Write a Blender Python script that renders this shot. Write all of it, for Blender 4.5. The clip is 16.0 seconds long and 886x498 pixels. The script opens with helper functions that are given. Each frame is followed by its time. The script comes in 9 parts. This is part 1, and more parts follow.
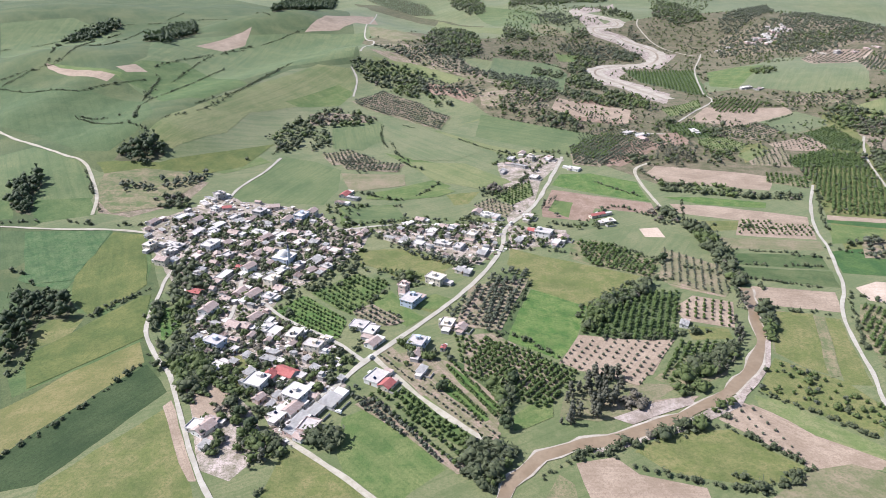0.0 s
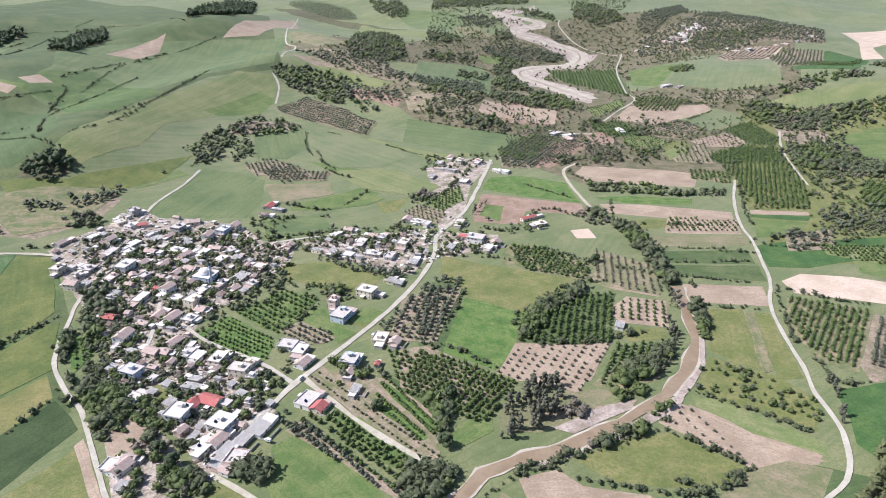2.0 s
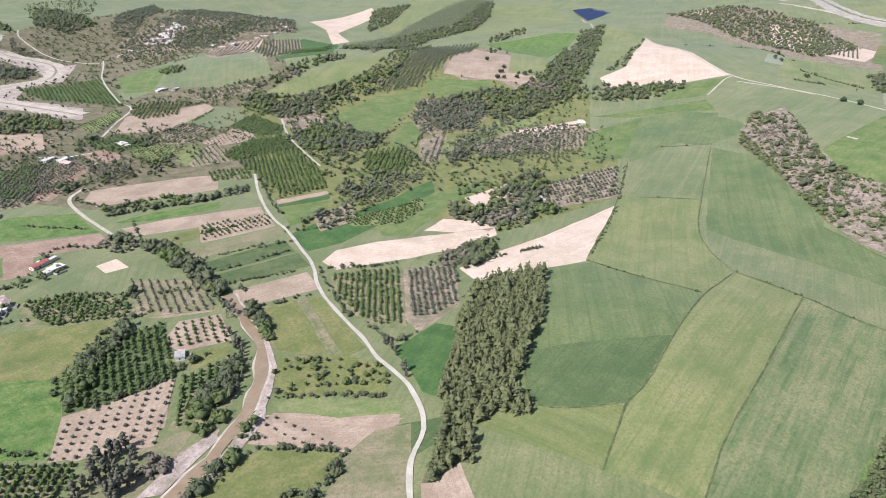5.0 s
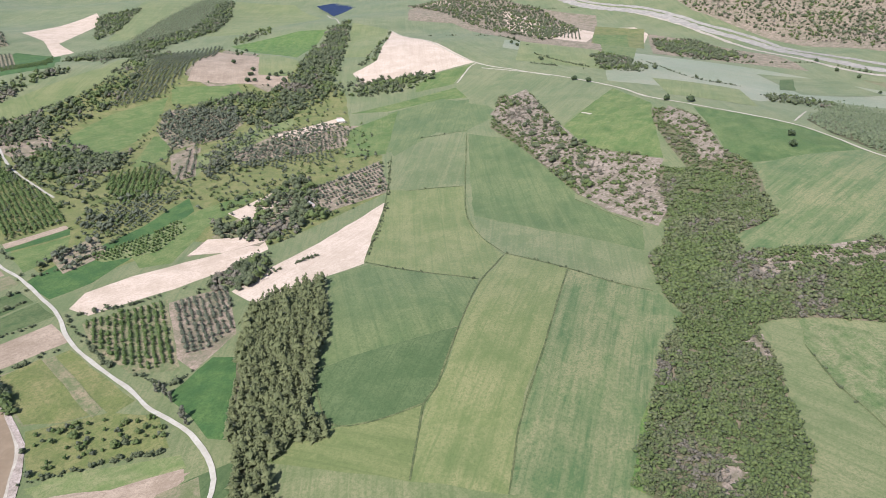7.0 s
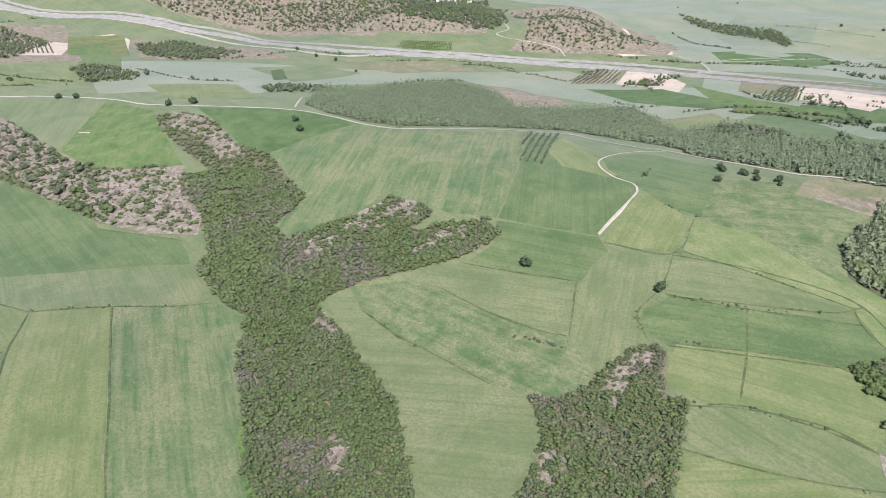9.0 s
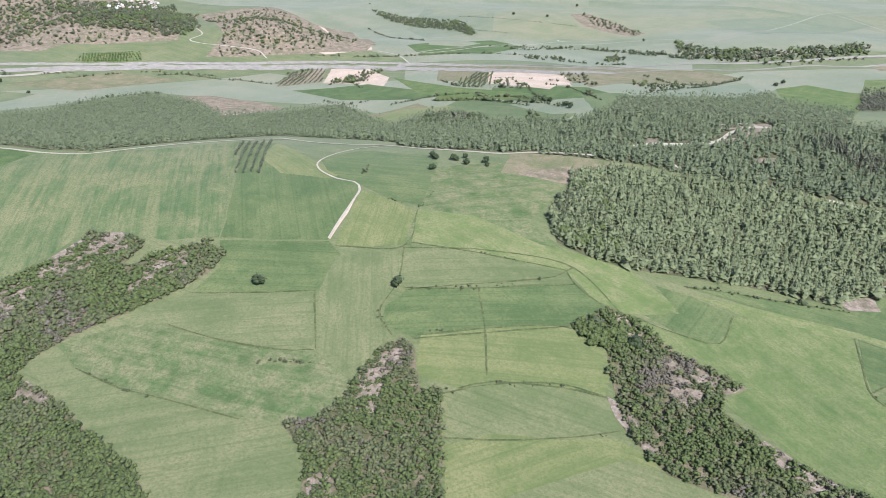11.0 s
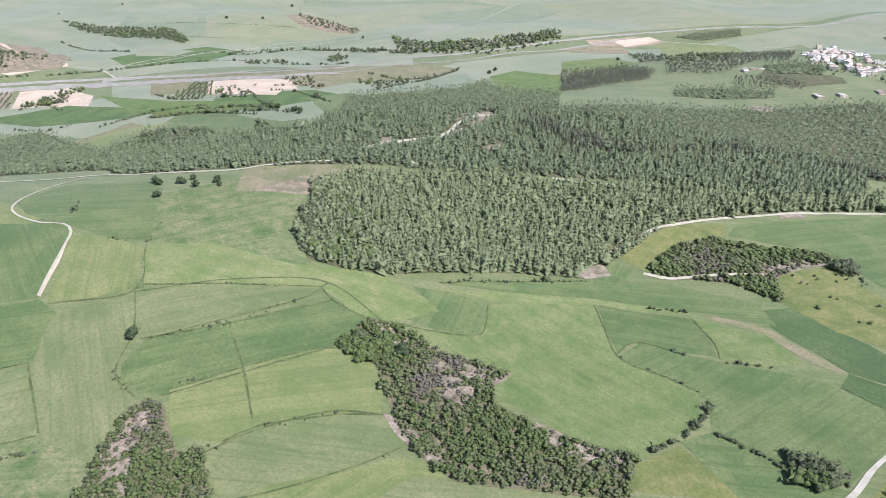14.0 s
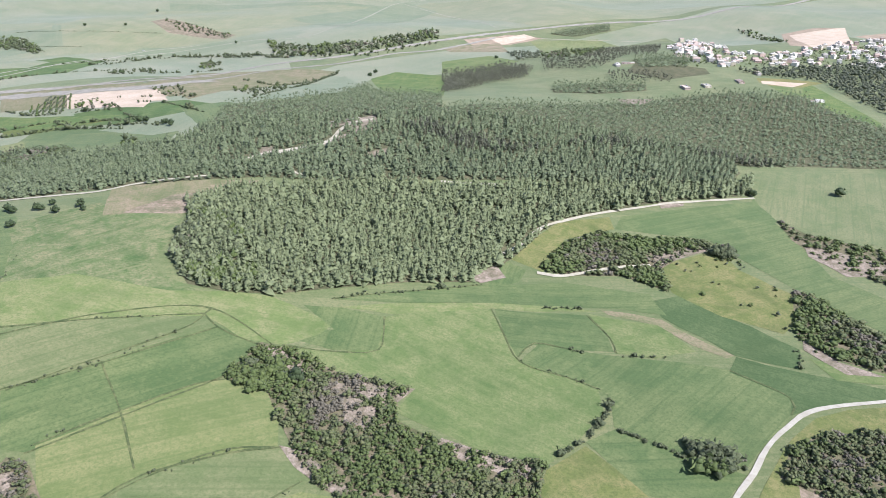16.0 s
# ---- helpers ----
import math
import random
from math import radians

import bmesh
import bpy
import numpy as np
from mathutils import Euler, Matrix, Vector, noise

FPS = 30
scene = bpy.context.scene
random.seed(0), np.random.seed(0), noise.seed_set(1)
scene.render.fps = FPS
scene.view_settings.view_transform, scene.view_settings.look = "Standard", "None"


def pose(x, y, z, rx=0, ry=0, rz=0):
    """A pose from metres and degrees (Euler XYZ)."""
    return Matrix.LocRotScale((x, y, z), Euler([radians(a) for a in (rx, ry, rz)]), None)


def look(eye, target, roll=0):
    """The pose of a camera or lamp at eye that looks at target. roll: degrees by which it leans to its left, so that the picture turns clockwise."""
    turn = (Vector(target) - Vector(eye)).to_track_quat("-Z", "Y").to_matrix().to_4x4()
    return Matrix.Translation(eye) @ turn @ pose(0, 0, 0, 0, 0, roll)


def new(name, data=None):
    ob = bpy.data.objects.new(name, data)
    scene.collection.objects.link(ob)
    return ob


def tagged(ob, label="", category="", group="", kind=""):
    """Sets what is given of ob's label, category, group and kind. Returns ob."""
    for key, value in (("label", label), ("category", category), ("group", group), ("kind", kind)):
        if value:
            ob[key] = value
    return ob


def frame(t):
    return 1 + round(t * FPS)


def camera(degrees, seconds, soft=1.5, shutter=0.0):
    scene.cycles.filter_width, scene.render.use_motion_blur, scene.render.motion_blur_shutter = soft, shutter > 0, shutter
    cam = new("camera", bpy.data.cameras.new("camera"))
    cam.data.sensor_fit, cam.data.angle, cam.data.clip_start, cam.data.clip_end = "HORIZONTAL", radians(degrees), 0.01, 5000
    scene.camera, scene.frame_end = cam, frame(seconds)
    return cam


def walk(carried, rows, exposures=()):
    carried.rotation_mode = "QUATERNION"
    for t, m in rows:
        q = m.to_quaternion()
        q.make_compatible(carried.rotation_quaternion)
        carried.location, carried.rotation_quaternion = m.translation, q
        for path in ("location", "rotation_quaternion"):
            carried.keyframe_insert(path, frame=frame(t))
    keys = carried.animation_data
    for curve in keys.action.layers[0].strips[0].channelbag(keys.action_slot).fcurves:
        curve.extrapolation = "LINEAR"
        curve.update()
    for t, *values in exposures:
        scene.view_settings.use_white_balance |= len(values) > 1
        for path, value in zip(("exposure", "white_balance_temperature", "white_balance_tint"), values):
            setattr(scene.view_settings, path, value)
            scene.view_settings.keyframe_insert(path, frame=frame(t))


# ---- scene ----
cam = camera(63.03, 16.0, soft=0.85)
# seconds: place of the drone and its tilt, lean and turn in degrees
PATH = [
    (0.0, (0.00, 0.00, 270.00, 65.42, -0.25, -0.00)),
    (0.5, (0.37, 4.37, 269.49, 65.47, -0.23, -1.19)),
    (1.0, (0.89, 8.77, 268.99, 65.53, -0.18, -2.10)),
    (1.5, (1.74, 13.14, 268.49, 65.57, -0.18, -2.81)),
    (2.0, (2.99, 17.54, 267.96, 65.61, -0.24, -5.77)),
    (2.5, (4.51, 22.01, 267.36, 65.67, -0.23, -11.53)),
    (3.0, (6.08, 26.54, 266.72, 65.67, 0.11, -20.75)),
    (3.5, (7.92, 30.90, 266.19, 65.68, 0.21, -25.56)),
    (4.0, (10.26, 34.86, 265.81, 65.67, 0.25, -27.71)),
    (4.5, (13.25, 38.40, 265.50, 65.61, 0.26, -35.97)),
    (4.7, (14.62, 39.74, 265.41, 65.58, 0.32, -39.60)),
    (6.8, (35.33, 50.34, 265.70, 65.28, -0.06, -60.66)),
    (7.0, (37.15, 51.09, 265.46, 65.27, -0.04, -63.07)),
    (7.5, (41.67, 52.68, 264.69, 65.28, -0.16, -73.34)),
    (8.0, (46.22, 53.67, 263.86, 65.33, -0.12, -85.77)),
    (8.5, (50.78, 53.70, 263.25, 65.31, -0.07, -93.74)),
    (9.0, (55.35, 52.82, 262.80, 65.29, -0.03, -101.22)),
    (9.5, (59.70, 51.16, 262.46, 65.27, -0.13, -110.21)),
    (9.7, (61.36, 50.36, 262.34, 65.26, -0.09, -114.95)),
    (11.8, (75.50, 37.20, 261.30, 65.24, -0.03, -124.44)),
    (12.0, (76.81, 35.81, 261.27, 65.25, -0.04, -124.74)),
    (12.5, (80.01, 32.21, 261.23, 65.22, -0.13, -132.87)),
    (13.0, (83.08, 28.65, 261.18, 65.18, -0.04, -137.24)),
    (13.5, (85.77, 25.04, 261.12, 65.17, -0.03, -138.93)),
    (14.0, (88.08, 21.33, 261.08, 65.15, -0.14, -145.10)),
    (14.5, (90.21, 17.65, 261.09, 65.14, -0.10, -149.50)),
    (15.0, (92.17, 13.87, 261.12, 65.13, -0.07, -151.68)),
    (15.5, (94.05, 9.96, 261.13, 65.13, -0.12, -153.27)),
    (16.0, (95.84, 5.94, 261.06, 65.12, -0.18, -154.39)),
]
walk(cam, [(t, pose(x, y, z, rx, 0, rz) @ pose(0, 0, 0, 0, 0, lean)) for t, (x, y, z, rx, lean, rz) in PATH],
     [(0.0, 0.62, 5950, 15.5), (4.5, 0.62, 6050, 16), (7.0, 0.54, 6000, 13.5), (9.0, 0.60, 5850, 13), (12.0, 0.60, 5800, 13), (16.0, 0.73, 5850, 13)])

# ---- light ----
SUN_AZ, SUN_EL = 277.0, 47.0      # compass degrees from +y towards +x, and height
world = bpy.data.worlds.new("sky")
scene.world = world
world.use_nodes = True
sky = world.node_tree.nodes.new("ShaderNodeTexSky")
sky.sky_type, sky.sun_disc = "NISHITA", False
sky.sun_elevation, sky.sun_rotation = radians(SUN_EL), radians(SUN_AZ)
sky.air_density, sky.dust_density = 1.0, 1.5
world.node_tree.links.new(sky.outputs[0], world.node_tree.nodes["Background"].inputs["Color"])
world.node_tree.nodes["Background"].inputs["Strength"].default_value = 0.098
sun = new("sun", bpy.data.lights.new("sun", "SUN"))
sun.data.energy, sun.data.angle, sun.data.color = 4.95, radians(0.53), (1.0, 0.955, 0.90)
a, e = radians(SUN_AZ), radians(SUN_EL)
sun.matrix_world = look((0, 0, 600), (-math.sin(a) * math.cos(e), -math.cos(a) * math.cos(e), 600 - math.sin(e)))

# ---- shape of the land ----
CREST = np.array([(446, -756), (567, -567), (594, -297), (675, -202), (886, 58), (1161, 320), (1350, 648)], float)
HILLS = [(405, 230, 22, 148, 122), (-567, 1350, 40, 446, 324), (-162, 1552, 30, 270, 351), (-945, 2025, 61, 540, 405), (608, 2025, 34, 513, 270), (945, 1215, 30, 338, 243), (405, 2565, 54, 675, 338), (2025, 945, 34, 473, 338), (2228, -202, 101, 567, 256), (1688, -567, 35, 176, 94), (2565, 405, 108, 540, 405), (945, -756, 30, 297, 216), (135, -1215, 22, 405, 270), (-446, 837, 19, 202, 230)]
SPURS = [(26, 75, [(-351, 878), (-336, 977), (-295, 1095), (-232, 1231), (-157, 1336)]),
         (24, 110, [(-646, 1250), (-530, 1223), (-504, 1365), (-422, 1530), (-326, 1639)]),
         (16, 80, [(-117, 1679), (-24, 1370), (105, 1142)]),
         (26, 120, [(-238, 2234), (-317, 1734), (-425, 1639)]),
         (16, 70, [(-571, 967), (-546, 1031), (-506, 1093)]),
         (20, 110, [(61, 2166), (191, 2171), (357, 2304)])]


def land(x, y):
    """Height of the land over the river plain, before it is cut into facets."""
    x, y = np.asarray(x, float), np.asarray(y, float)
    d = np.full(x.shape, 1e9)
    for (ax, ay), (bx, by) in zip(CREST[:-1], CREST[1:]):
        ux, uy = bx - ax, by - ay
        s = np.clip(((x - ax) * ux + (y - ay) * uy) / (ux * ux + uy * uy), 0, 1)
        d = np.minimum(d, (x - ax - s * ux) ** 2 + (y - ay - s * uy) ** 2)
    z = 51 * np.exp(-d / 256 ** 2)
    for hx, hy, h, rx, ry in HILLS:
        z = z + h * np.exp(-((x - hx) / rx) ** 2 - ((y - hy) / ry) ** 2)
    far = np.clip((np.hypot(x - 54, y - 27) - 740) / 945, 0, 1)
    z = z + far * 9.5 * (np.sin(x / 112 + 1.3 * np.sin(y / 177)) + np.sin(y / 131 + 1.1 * np.sin(x / 201 + 2)))
    for rise, width, line in SPURS:
        d = np.full(x.shape, 1e9)
        for (ax, ay), (bx, by) in zip(line[:-1], line[1:]):
            ux, uy = bx - ax, by - ay
            s = np.clip(((x - ax) * ux + (y - ay) * uy) / (ux * ux + uy * uy), 0, 1)
            d = np.minimum(d, (x - ax - s * ux) ** 2 + (y - ay - s * uy) ** 2)
        z = z + rise * np.exp(-d / width ** 2)
    return z


STEPS = np.concatenate([-np.geomspace(3640, 4900, 4)[::-1], np.arange(-3560, -1350, 65), np.arange(-1350, 1350, 30),
                        np.arange(1350, 3580, 65), np.geomspace(3640, 4900, 4)])
GX, GY = STEPS + 50.0, STEPS + 25.0
GZ = land(*np.meshgrid(GX, GY, indexing="ij"))


def height(x, y):
    """Height of the faceted ground at x, y (numbers or arrays)."""
    x, y = np.asarray(x, float), np.asarray(y, float)
    i = np.clip(np.searchsorted(GX, x, "right") - 1, 0, len(GX) - 2)
    j = np.clip(np.searchsorted(GY, y, "right") - 1, 0, len(GY) - 2)
    u, v = (x - GX[i]) / (GX[i + 1] - GX[i]), (y - GY[j]) / (GY[j + 1] - GY[j])
    a, b, c, d = GZ[i, j], GZ[i + 1, j], GZ[i + 1, j + 1], GZ[i, j + 1]
    return np.where(u >= v, a + u * (b - a) + v * (c - b), a + v * (d - a) + u * (c - d))

# ---- materials ----
def nodes_of(name):
    m = bpy.data.materials.new(name)
    m.use_nodes = True
    n, l = m.node_tree.nodes, m.node_tree.links
    return m, n, l, n["Principled BSDF"]


def mix(n, l, fac, a, b, mode="MIX"):
    x = n.new("ShaderNodeMix")
    x.data_type, x.blend_type = "RGBA", mode
    for s, v in ((0, fac), (6, a), (7, b)):
        if isinstance(v, bpy.types.NodeSocket):
            l.new(v, x.inputs[s])
        else:
            x.inputs[s].default_value = v if s == 0 else (*v, 1)
    return x.outputs[2]


def ramp(n, l, src, lo, hi, a=0.0, b=1.0):
    x = n.new("ShaderNodeMapRange")
    for s, v in ((1, lo), (2, hi), (3, a), (4, b)):
        x.inputs[s].default_value = v
    l.new(src, x.inputs[0])
    return x.outputs[0]


def place(n, l, turn=0.0, scale=(1, 1, 1), local=False):
    src = n.new("ShaderNodeTexCoord").outputs["Object"] if local else n.new("ShaderNodeNewGeometry").outputs["Position"]
    for spin, size in ((-turn, (1, 1, 1)), (0.0, scale)):
        x = n.new("ShaderNodeMapping")
        x.inputs["Rotation"].default_value = (0, 0, spin)
        x.inputs["Scale"].default_value = size
        l.new(src, x.inputs[0])
        src = x.outputs[0]
    return x.outputs[0]


def noisy(n, l, vec, scale, detail=4.0, rough=0.6, distort=0.0):
    x = n.new("ShaderNodeTexNoise")
    x.inputs["Scale"].default_value, x.inputs["Detail"].default_value = scale, detail
    x.inputs["Roughness"].default_value, x.inputs["Distortion"].default_value = rough, distort
    l.new(vec, x.inputs["Vector"])
    return x.outputs["Fac"]


def bumped(n, l, bsdf, src, strength, dist):
    x = n.new("ShaderNodeBump")
    x.inputs["Strength"].default_value, x.inputs["Distance"].default_value = strength, dist
    l.new(src, x.inputs["Height"])
    l.new(x.outputs[0], bsdf.inputs["Normal"])


# base, patch and streak colours, then streak amount, patch size in metres, tramline spacing in metres (0: none), relief
CROPS = {
    "wg": ((0.118, 0.158, 0.062), (0.154, 0.182, 0.080), (0.088, 0.130, 0.048), 0.75, 45, 14, 0.3),
    "wb": ((0.084, 0.134, 0.047), (0.116, 0.160, 0.060), (0.060, 0.106, 0.036), 0.75, 40, 14, 0.3),
    "wl": ((0.130, 0.170, 0.058), (0.168, 0.196, 0.076), (0.096, 0.142, 0.046), 0.8, 38, 13, 0.3),
    "vg": ((0.088, 0.152, 0.042), (0.128, 0.180, 0.058), (0.062, 0.118, 0.032), 0.6, 16, 0, 0.6),
    "vv": ((0.074, 0.160, 0.034), (0.116, 0.190, 0.050), (0.046, 0.110, 0.024), 0.6, 9, 0, 0.8),
    "dv": ((0.040, 0.105, 0.030), (0.062, 0.130, 0.036), (0.030, 0.080, 0.022), 0.4, 18, 0, 0.5),
    "dk": ((0.062, 0.108, 0.040), (0.082, 0.128, 0.050), (0.048, 0.088, 0.031), 0.4, 30, 10, 0.4),
    "dg": ((0.062, 0.110, 0.038), (0.090, 0.130, 0.050), (0.045, 0.085, 0.028), 0.5, 14, 0, 0.5),
    "bg": ((0.055, 0.125, 0.040), (0.085, 0.150, 0.055), (0.040, 0.095, 0.032), 0.7, 8, 0, 0.6),
    "me": ((0.128, 0.162, 0.048), (0.168, 0.184, 0.066), (0.082, 0.120, 0.034), 0.35, 14, 0, 0.5),
    "ye": ((0.150, 0.164, 0.052), (0.190, 0.188, 0.070), (0.112, 0.136, 0.042), 0.5, 20, 0, 0.4),
    "yl": ((0.132, 0.186, 0.062), (0.172, 0.208, 0.084), (0.098, 0.152, 0.048), 0.6, 14, 0, 0.5),
    "gs": ((0.115, 0.155, 0.060), (0.200, 0.195, 0.105), (0.080, 0.125, 0.045), 0.6, 12, 0, 0.4),
    "sg": ((0.165, 0.175, 0.088), (0.215, 0.200, 0.120), (0.110, 0.140, 0.060), 0.6, 18, 0, 0.4),
    "st": ((0.190, 0.185, 0.090), (0.270, 0.225, 0.150), (0.120, 0.150, 0.060), 1.0, 9, 0, 0.4),
    "st2": ((0.108, 0.156, 0.060), (0.158, 0.186, 0.082), (0.066, 0.120, 0.044), 1.1, 30, 0, 0.3),
    "br": ((0.270, 0.230, 0.162), (0.325, 0.280, 0.200), (0.216, 0.180, 0.122), 0.5, 22, 4, 0.4),
    "rs": ((0.225, 0.172, 0.118), (0.275, 0.218, 0.156), (0.175, 0.130, 0.088), 0.6, 14, 3, 0.5),
    "tn": ((0.430, 0.375, 0.275), (0.490, 0.430, 0.325), (0.360, 0.315, 0.225), 0.4, 22, 0, 0.3),
    "pk": ((0.435, 0.388, 0.288), (0.490, 0.440, 0.335), (0.370, 0.322, 0.232), 0.5, 25, 9, 0.3),
    "ol": ((0.200, 0.185, 0.115), (0.270, 0.225, 0.165), (0.120, 0.145, 0.062), 1.0, 8, 5, 0.5),
    "sc": ((0.190, 0.165, 0.112), (0.270, 0.225, 0.165), (0.105, 0.120, 0.062), 0.3, 9, 0, 0.6),
}
CROPS["yd"] = ((0.270, 0.245, 0.192), (0.400, 0.365, 0.310), (0.120, 0.128, 0.068), 0.2, 9, 0, 0.6)
CROPS["gd"] = ((0.066, 0.124, 0.038), (0.096, 0.150, 0.050), (0.050, 0.098, 0.030), 0.4, 22, 0, 0.5)
CROPS["hd"] = ((0.060, 0.098, 0.032), (0.090, 0.122, 0.044), (0.044, 0.078, 0.025), 0.4, 60, 0, 0.3)
CROPS["pl"] = ((0.150, 0.182, 0.088), (0.190, 0.205, 0.112), (0.115, 0.152, 0.070), 0.5, 90, 0, 0.3)
CROPS["gv"] = ((0.290, 0.266, 0.218), (0.365, 0.338, 0.285), (0.205, 0.184, 0.140), 0.3, 7, 0, 0.8)
CROPS["fl"] = ((0.110, 0.114, 0.060), (0.160, 0.148, 0.092), (0.074, 0.090, 0.038), 0.2, 12, 0, 0.6)
CROPS["wo"] = ((0.118, 0.158, 0.054), (0.150, 0.182, 0.068), (0.092, 0.132, 0.044), 0.8, 40, 12, 0.3)
CROPS["pm"] = ((0.160, 0.188, 0.084), (0.200, 0.210, 0.106), (0.128, 0.160, 0.068), 0.6, 50, 14, 0.3)
CROPS["pn"] = ((0.128, 0.168, 0.076), (0.160, 0.188, 0.096), (0.100, 0.142, 0.062), 0.6, 50, 14, 0.3)
CROPS["cl"] = ((0.190, 0.168, 0.122), (0.265, 0.234, 0.182), (0.112, 0.112, 0.066), 0.2, 6, 0, 0.7)
CROPS["og"] = ((0.088, 0.128, 0.034), (0.124, 0.154, 0.044), (0.062, 0.100, 0.026), 0.5, 24, 0, 0.5)
CROPS["yg"] = ((0.110, 0.164, 0.054), (0.146, 0.188, 0.072), (0.080, 0.134, 0.042), 0.7, 16, 0, 0.4)
# needle litter, its colour darkened to stand for shade beneath the trees
CROPS["pf"] = ((0.080, 0.092, 0.044), (0.112, 0.116, 0.062), (0.060, 0.074, 0.034), 0.2, 8, 0, 0.6)
CROPS["dd"] = ((0.032, 0.064, 0.021), (0.046, 0.080, 0.028), (0.025, 0.050, 0.017), 0.5, 30, 6, 0.5)
CROPS["mt"] = ((0.100, 0.154, 0.056), (0.158, 0.188, 0.086), (0.064, 0.116, 0.038), 0.7, 11, 0, 0.8)
CROPS["mg"] = ((0.072, 0.106, 0.040), (0.110, 0.138, 0.056), (0.048, 0.076, 0.028), 0.3, 5, 0, 0.8)
crop_cache = {}


def soften(c, k=0.03):
    """Young crops are greyer than fresh grass: draw a colour towards its own grey."""
    g = 0.35 * c[0] + 0.55 * c[1] + 0.10 * c[2]
    return tuple(max(0.015, q * (1 - k) + g * k) * w for q, w in zip(c, (1.07, 0.965, 1.0)))



def crop(key, turn):
    """Cropland or bare soil whose rows run at turn radians."""
    turn = round(turn / radians(10)) * radians(10)
    if (key, round(turn, 3)) in crop_cache:
        return crop_cache[key, round(turn, 3)]
    base, patch, streak, amount, size, tram, relief = CROPS[key]
    base, patch, streak = soften(base), soften(tuple(b + 1.85 * (p - b) for b, p in zip(base, patch))), soften(tuple(b + 1.35 * (p - b) for b, p in zip(base, streak)))
    m, n, l, bsdf = nodes_of("cropland")
    flat = place(n, l)
    rows = place(n, l, turn, (0.06, 1.0, 0.06))
    c = mix(n, l, ramp(n, l, noisy(n, l, flat, 1 / size, 5, 0.62, 0.6), 0.40, 0.62), base, patch)
    c = mix(n, l, ramp(n, l, noisy(n, l, flat, 0.6 / size, 3, 0.5, 0.3), 0.48, 0.72, 0, 0.7), c, streak)
    s = ramp(n, l, noisy(n, l, rows, 0.36, 4, 0.7, 0.15), 0.46, 0.64, 0, amount * 0.62)
    c = mix(n, l, s, c, streak)
    s2 = ramp(n, l, noisy(n, l, rows, 0.10, 3, 0.6, 0.2), 0.47, 0.66, 0, amount * 0.72)
    c = mix(n, l, s2, c, patch)
    grain = noisy(n, l, flat, 0.55, 4, 0.75)
    c = mix(n, l, ramp(n, l, grain, 0.44, 0.66, 0, 0.7), c, streak)
    speck = noisy(n, l, flat, 1.4, 3, 0.8)
    c = mix(n, l, ramp(n, l, speck, 0.50, 0.68, 0, 0.40), c, tuple(q * 0.62 for q in streak))
    fleck = noisy(n, l, flat, 0.16, 5, 0.8)
    c = mix(n, l, ramp(n, l, fleck, 0.54, 0.70, 0, 0.55), c, patch)
    if tram:
        w = n.new("ShaderNodeTexWave")
        w.wave_type, w.bands_direction, w.wave_profile = "BANDS", "Y", "SIN"
        w.inputs["Scale"].default_value = 0.3142 / tram * 1.0
        w.inputs["Distortion"].default_value, w.inputs["Detail Scale"].default_value = 0.6, 0.02
        l.new(place(n, l, turn), w.inputs["Vector"])
        c = mix(n, l, ramp(n, l, w.outputs["Fac"], 0.965, 0.995, 0, 0.34), c, streak)
    l.new(c, bsdf.inputs["Base Color"])
    bsdf.inputs["Roughness"].default_value = 0.85
    bsdf.inputs["Specular IOR Level"].default_value = 0.15
    # sheen stands in for distance haze: strongest and cooler on the far plain
    bsdf.inputs["Sheen Weight"].default_value, bsdf.inputs["Sheen Roughness"].default_value = {"wg": 0.16, "pl": 0.34, "pm": 0.30, "pn": 0.30, "hd": 0.10, "wl": 0.14, "wb": 0.14, "st2": 0.10}.get(key, 0.06), 0.45
    bsdf.inputs["Sheen Tint"].default_value = (0.90, 0.95, 0.88, 1) if key in ("pl", "pm", "pn", "wg", "hd") else (0.94, 0.96, 0.78, 1)
    bumped(n, l, bsdf, grain, relief, 0.6)
    crop_cache[key, round(turn, 3)] = m
    return m


def plain(name, a, b, scale, rough=0.85, spec=0.3, metal=0.0, relief=0.3, dist=0.05, local=False, third=None):
    """A worn surface in two colours, mottled at two sizes."""
    m, n, l, bsdf = nodes_of(name)
    v = place(n, l, local=local)
    big, fine = noisy(n, l, v, scale * 0.22, 4, 0.6, 0.4), noisy(n, l, v, scale, 5, 0.7)
    c = mix(n, l, ramp(n, l, big, 0.38, 0.64), a, b)
    c = mix(n, l, ramp(n, l, fine, 0.45, 0.72, 0, 0.55), c, third or tuple(q * 0.72 for q in a))
    l.new(c, bsdf.inputs["Base Color"])
    bsdf.inputs["Roughness"].default_value, bsdf.inputs["Metallic"].default_value = rough, metal
    bsdf.inputs["Specular IOR Level"].default_value = spec
    bumped(n, l, bsdf, fine, relief, dist)
    return m


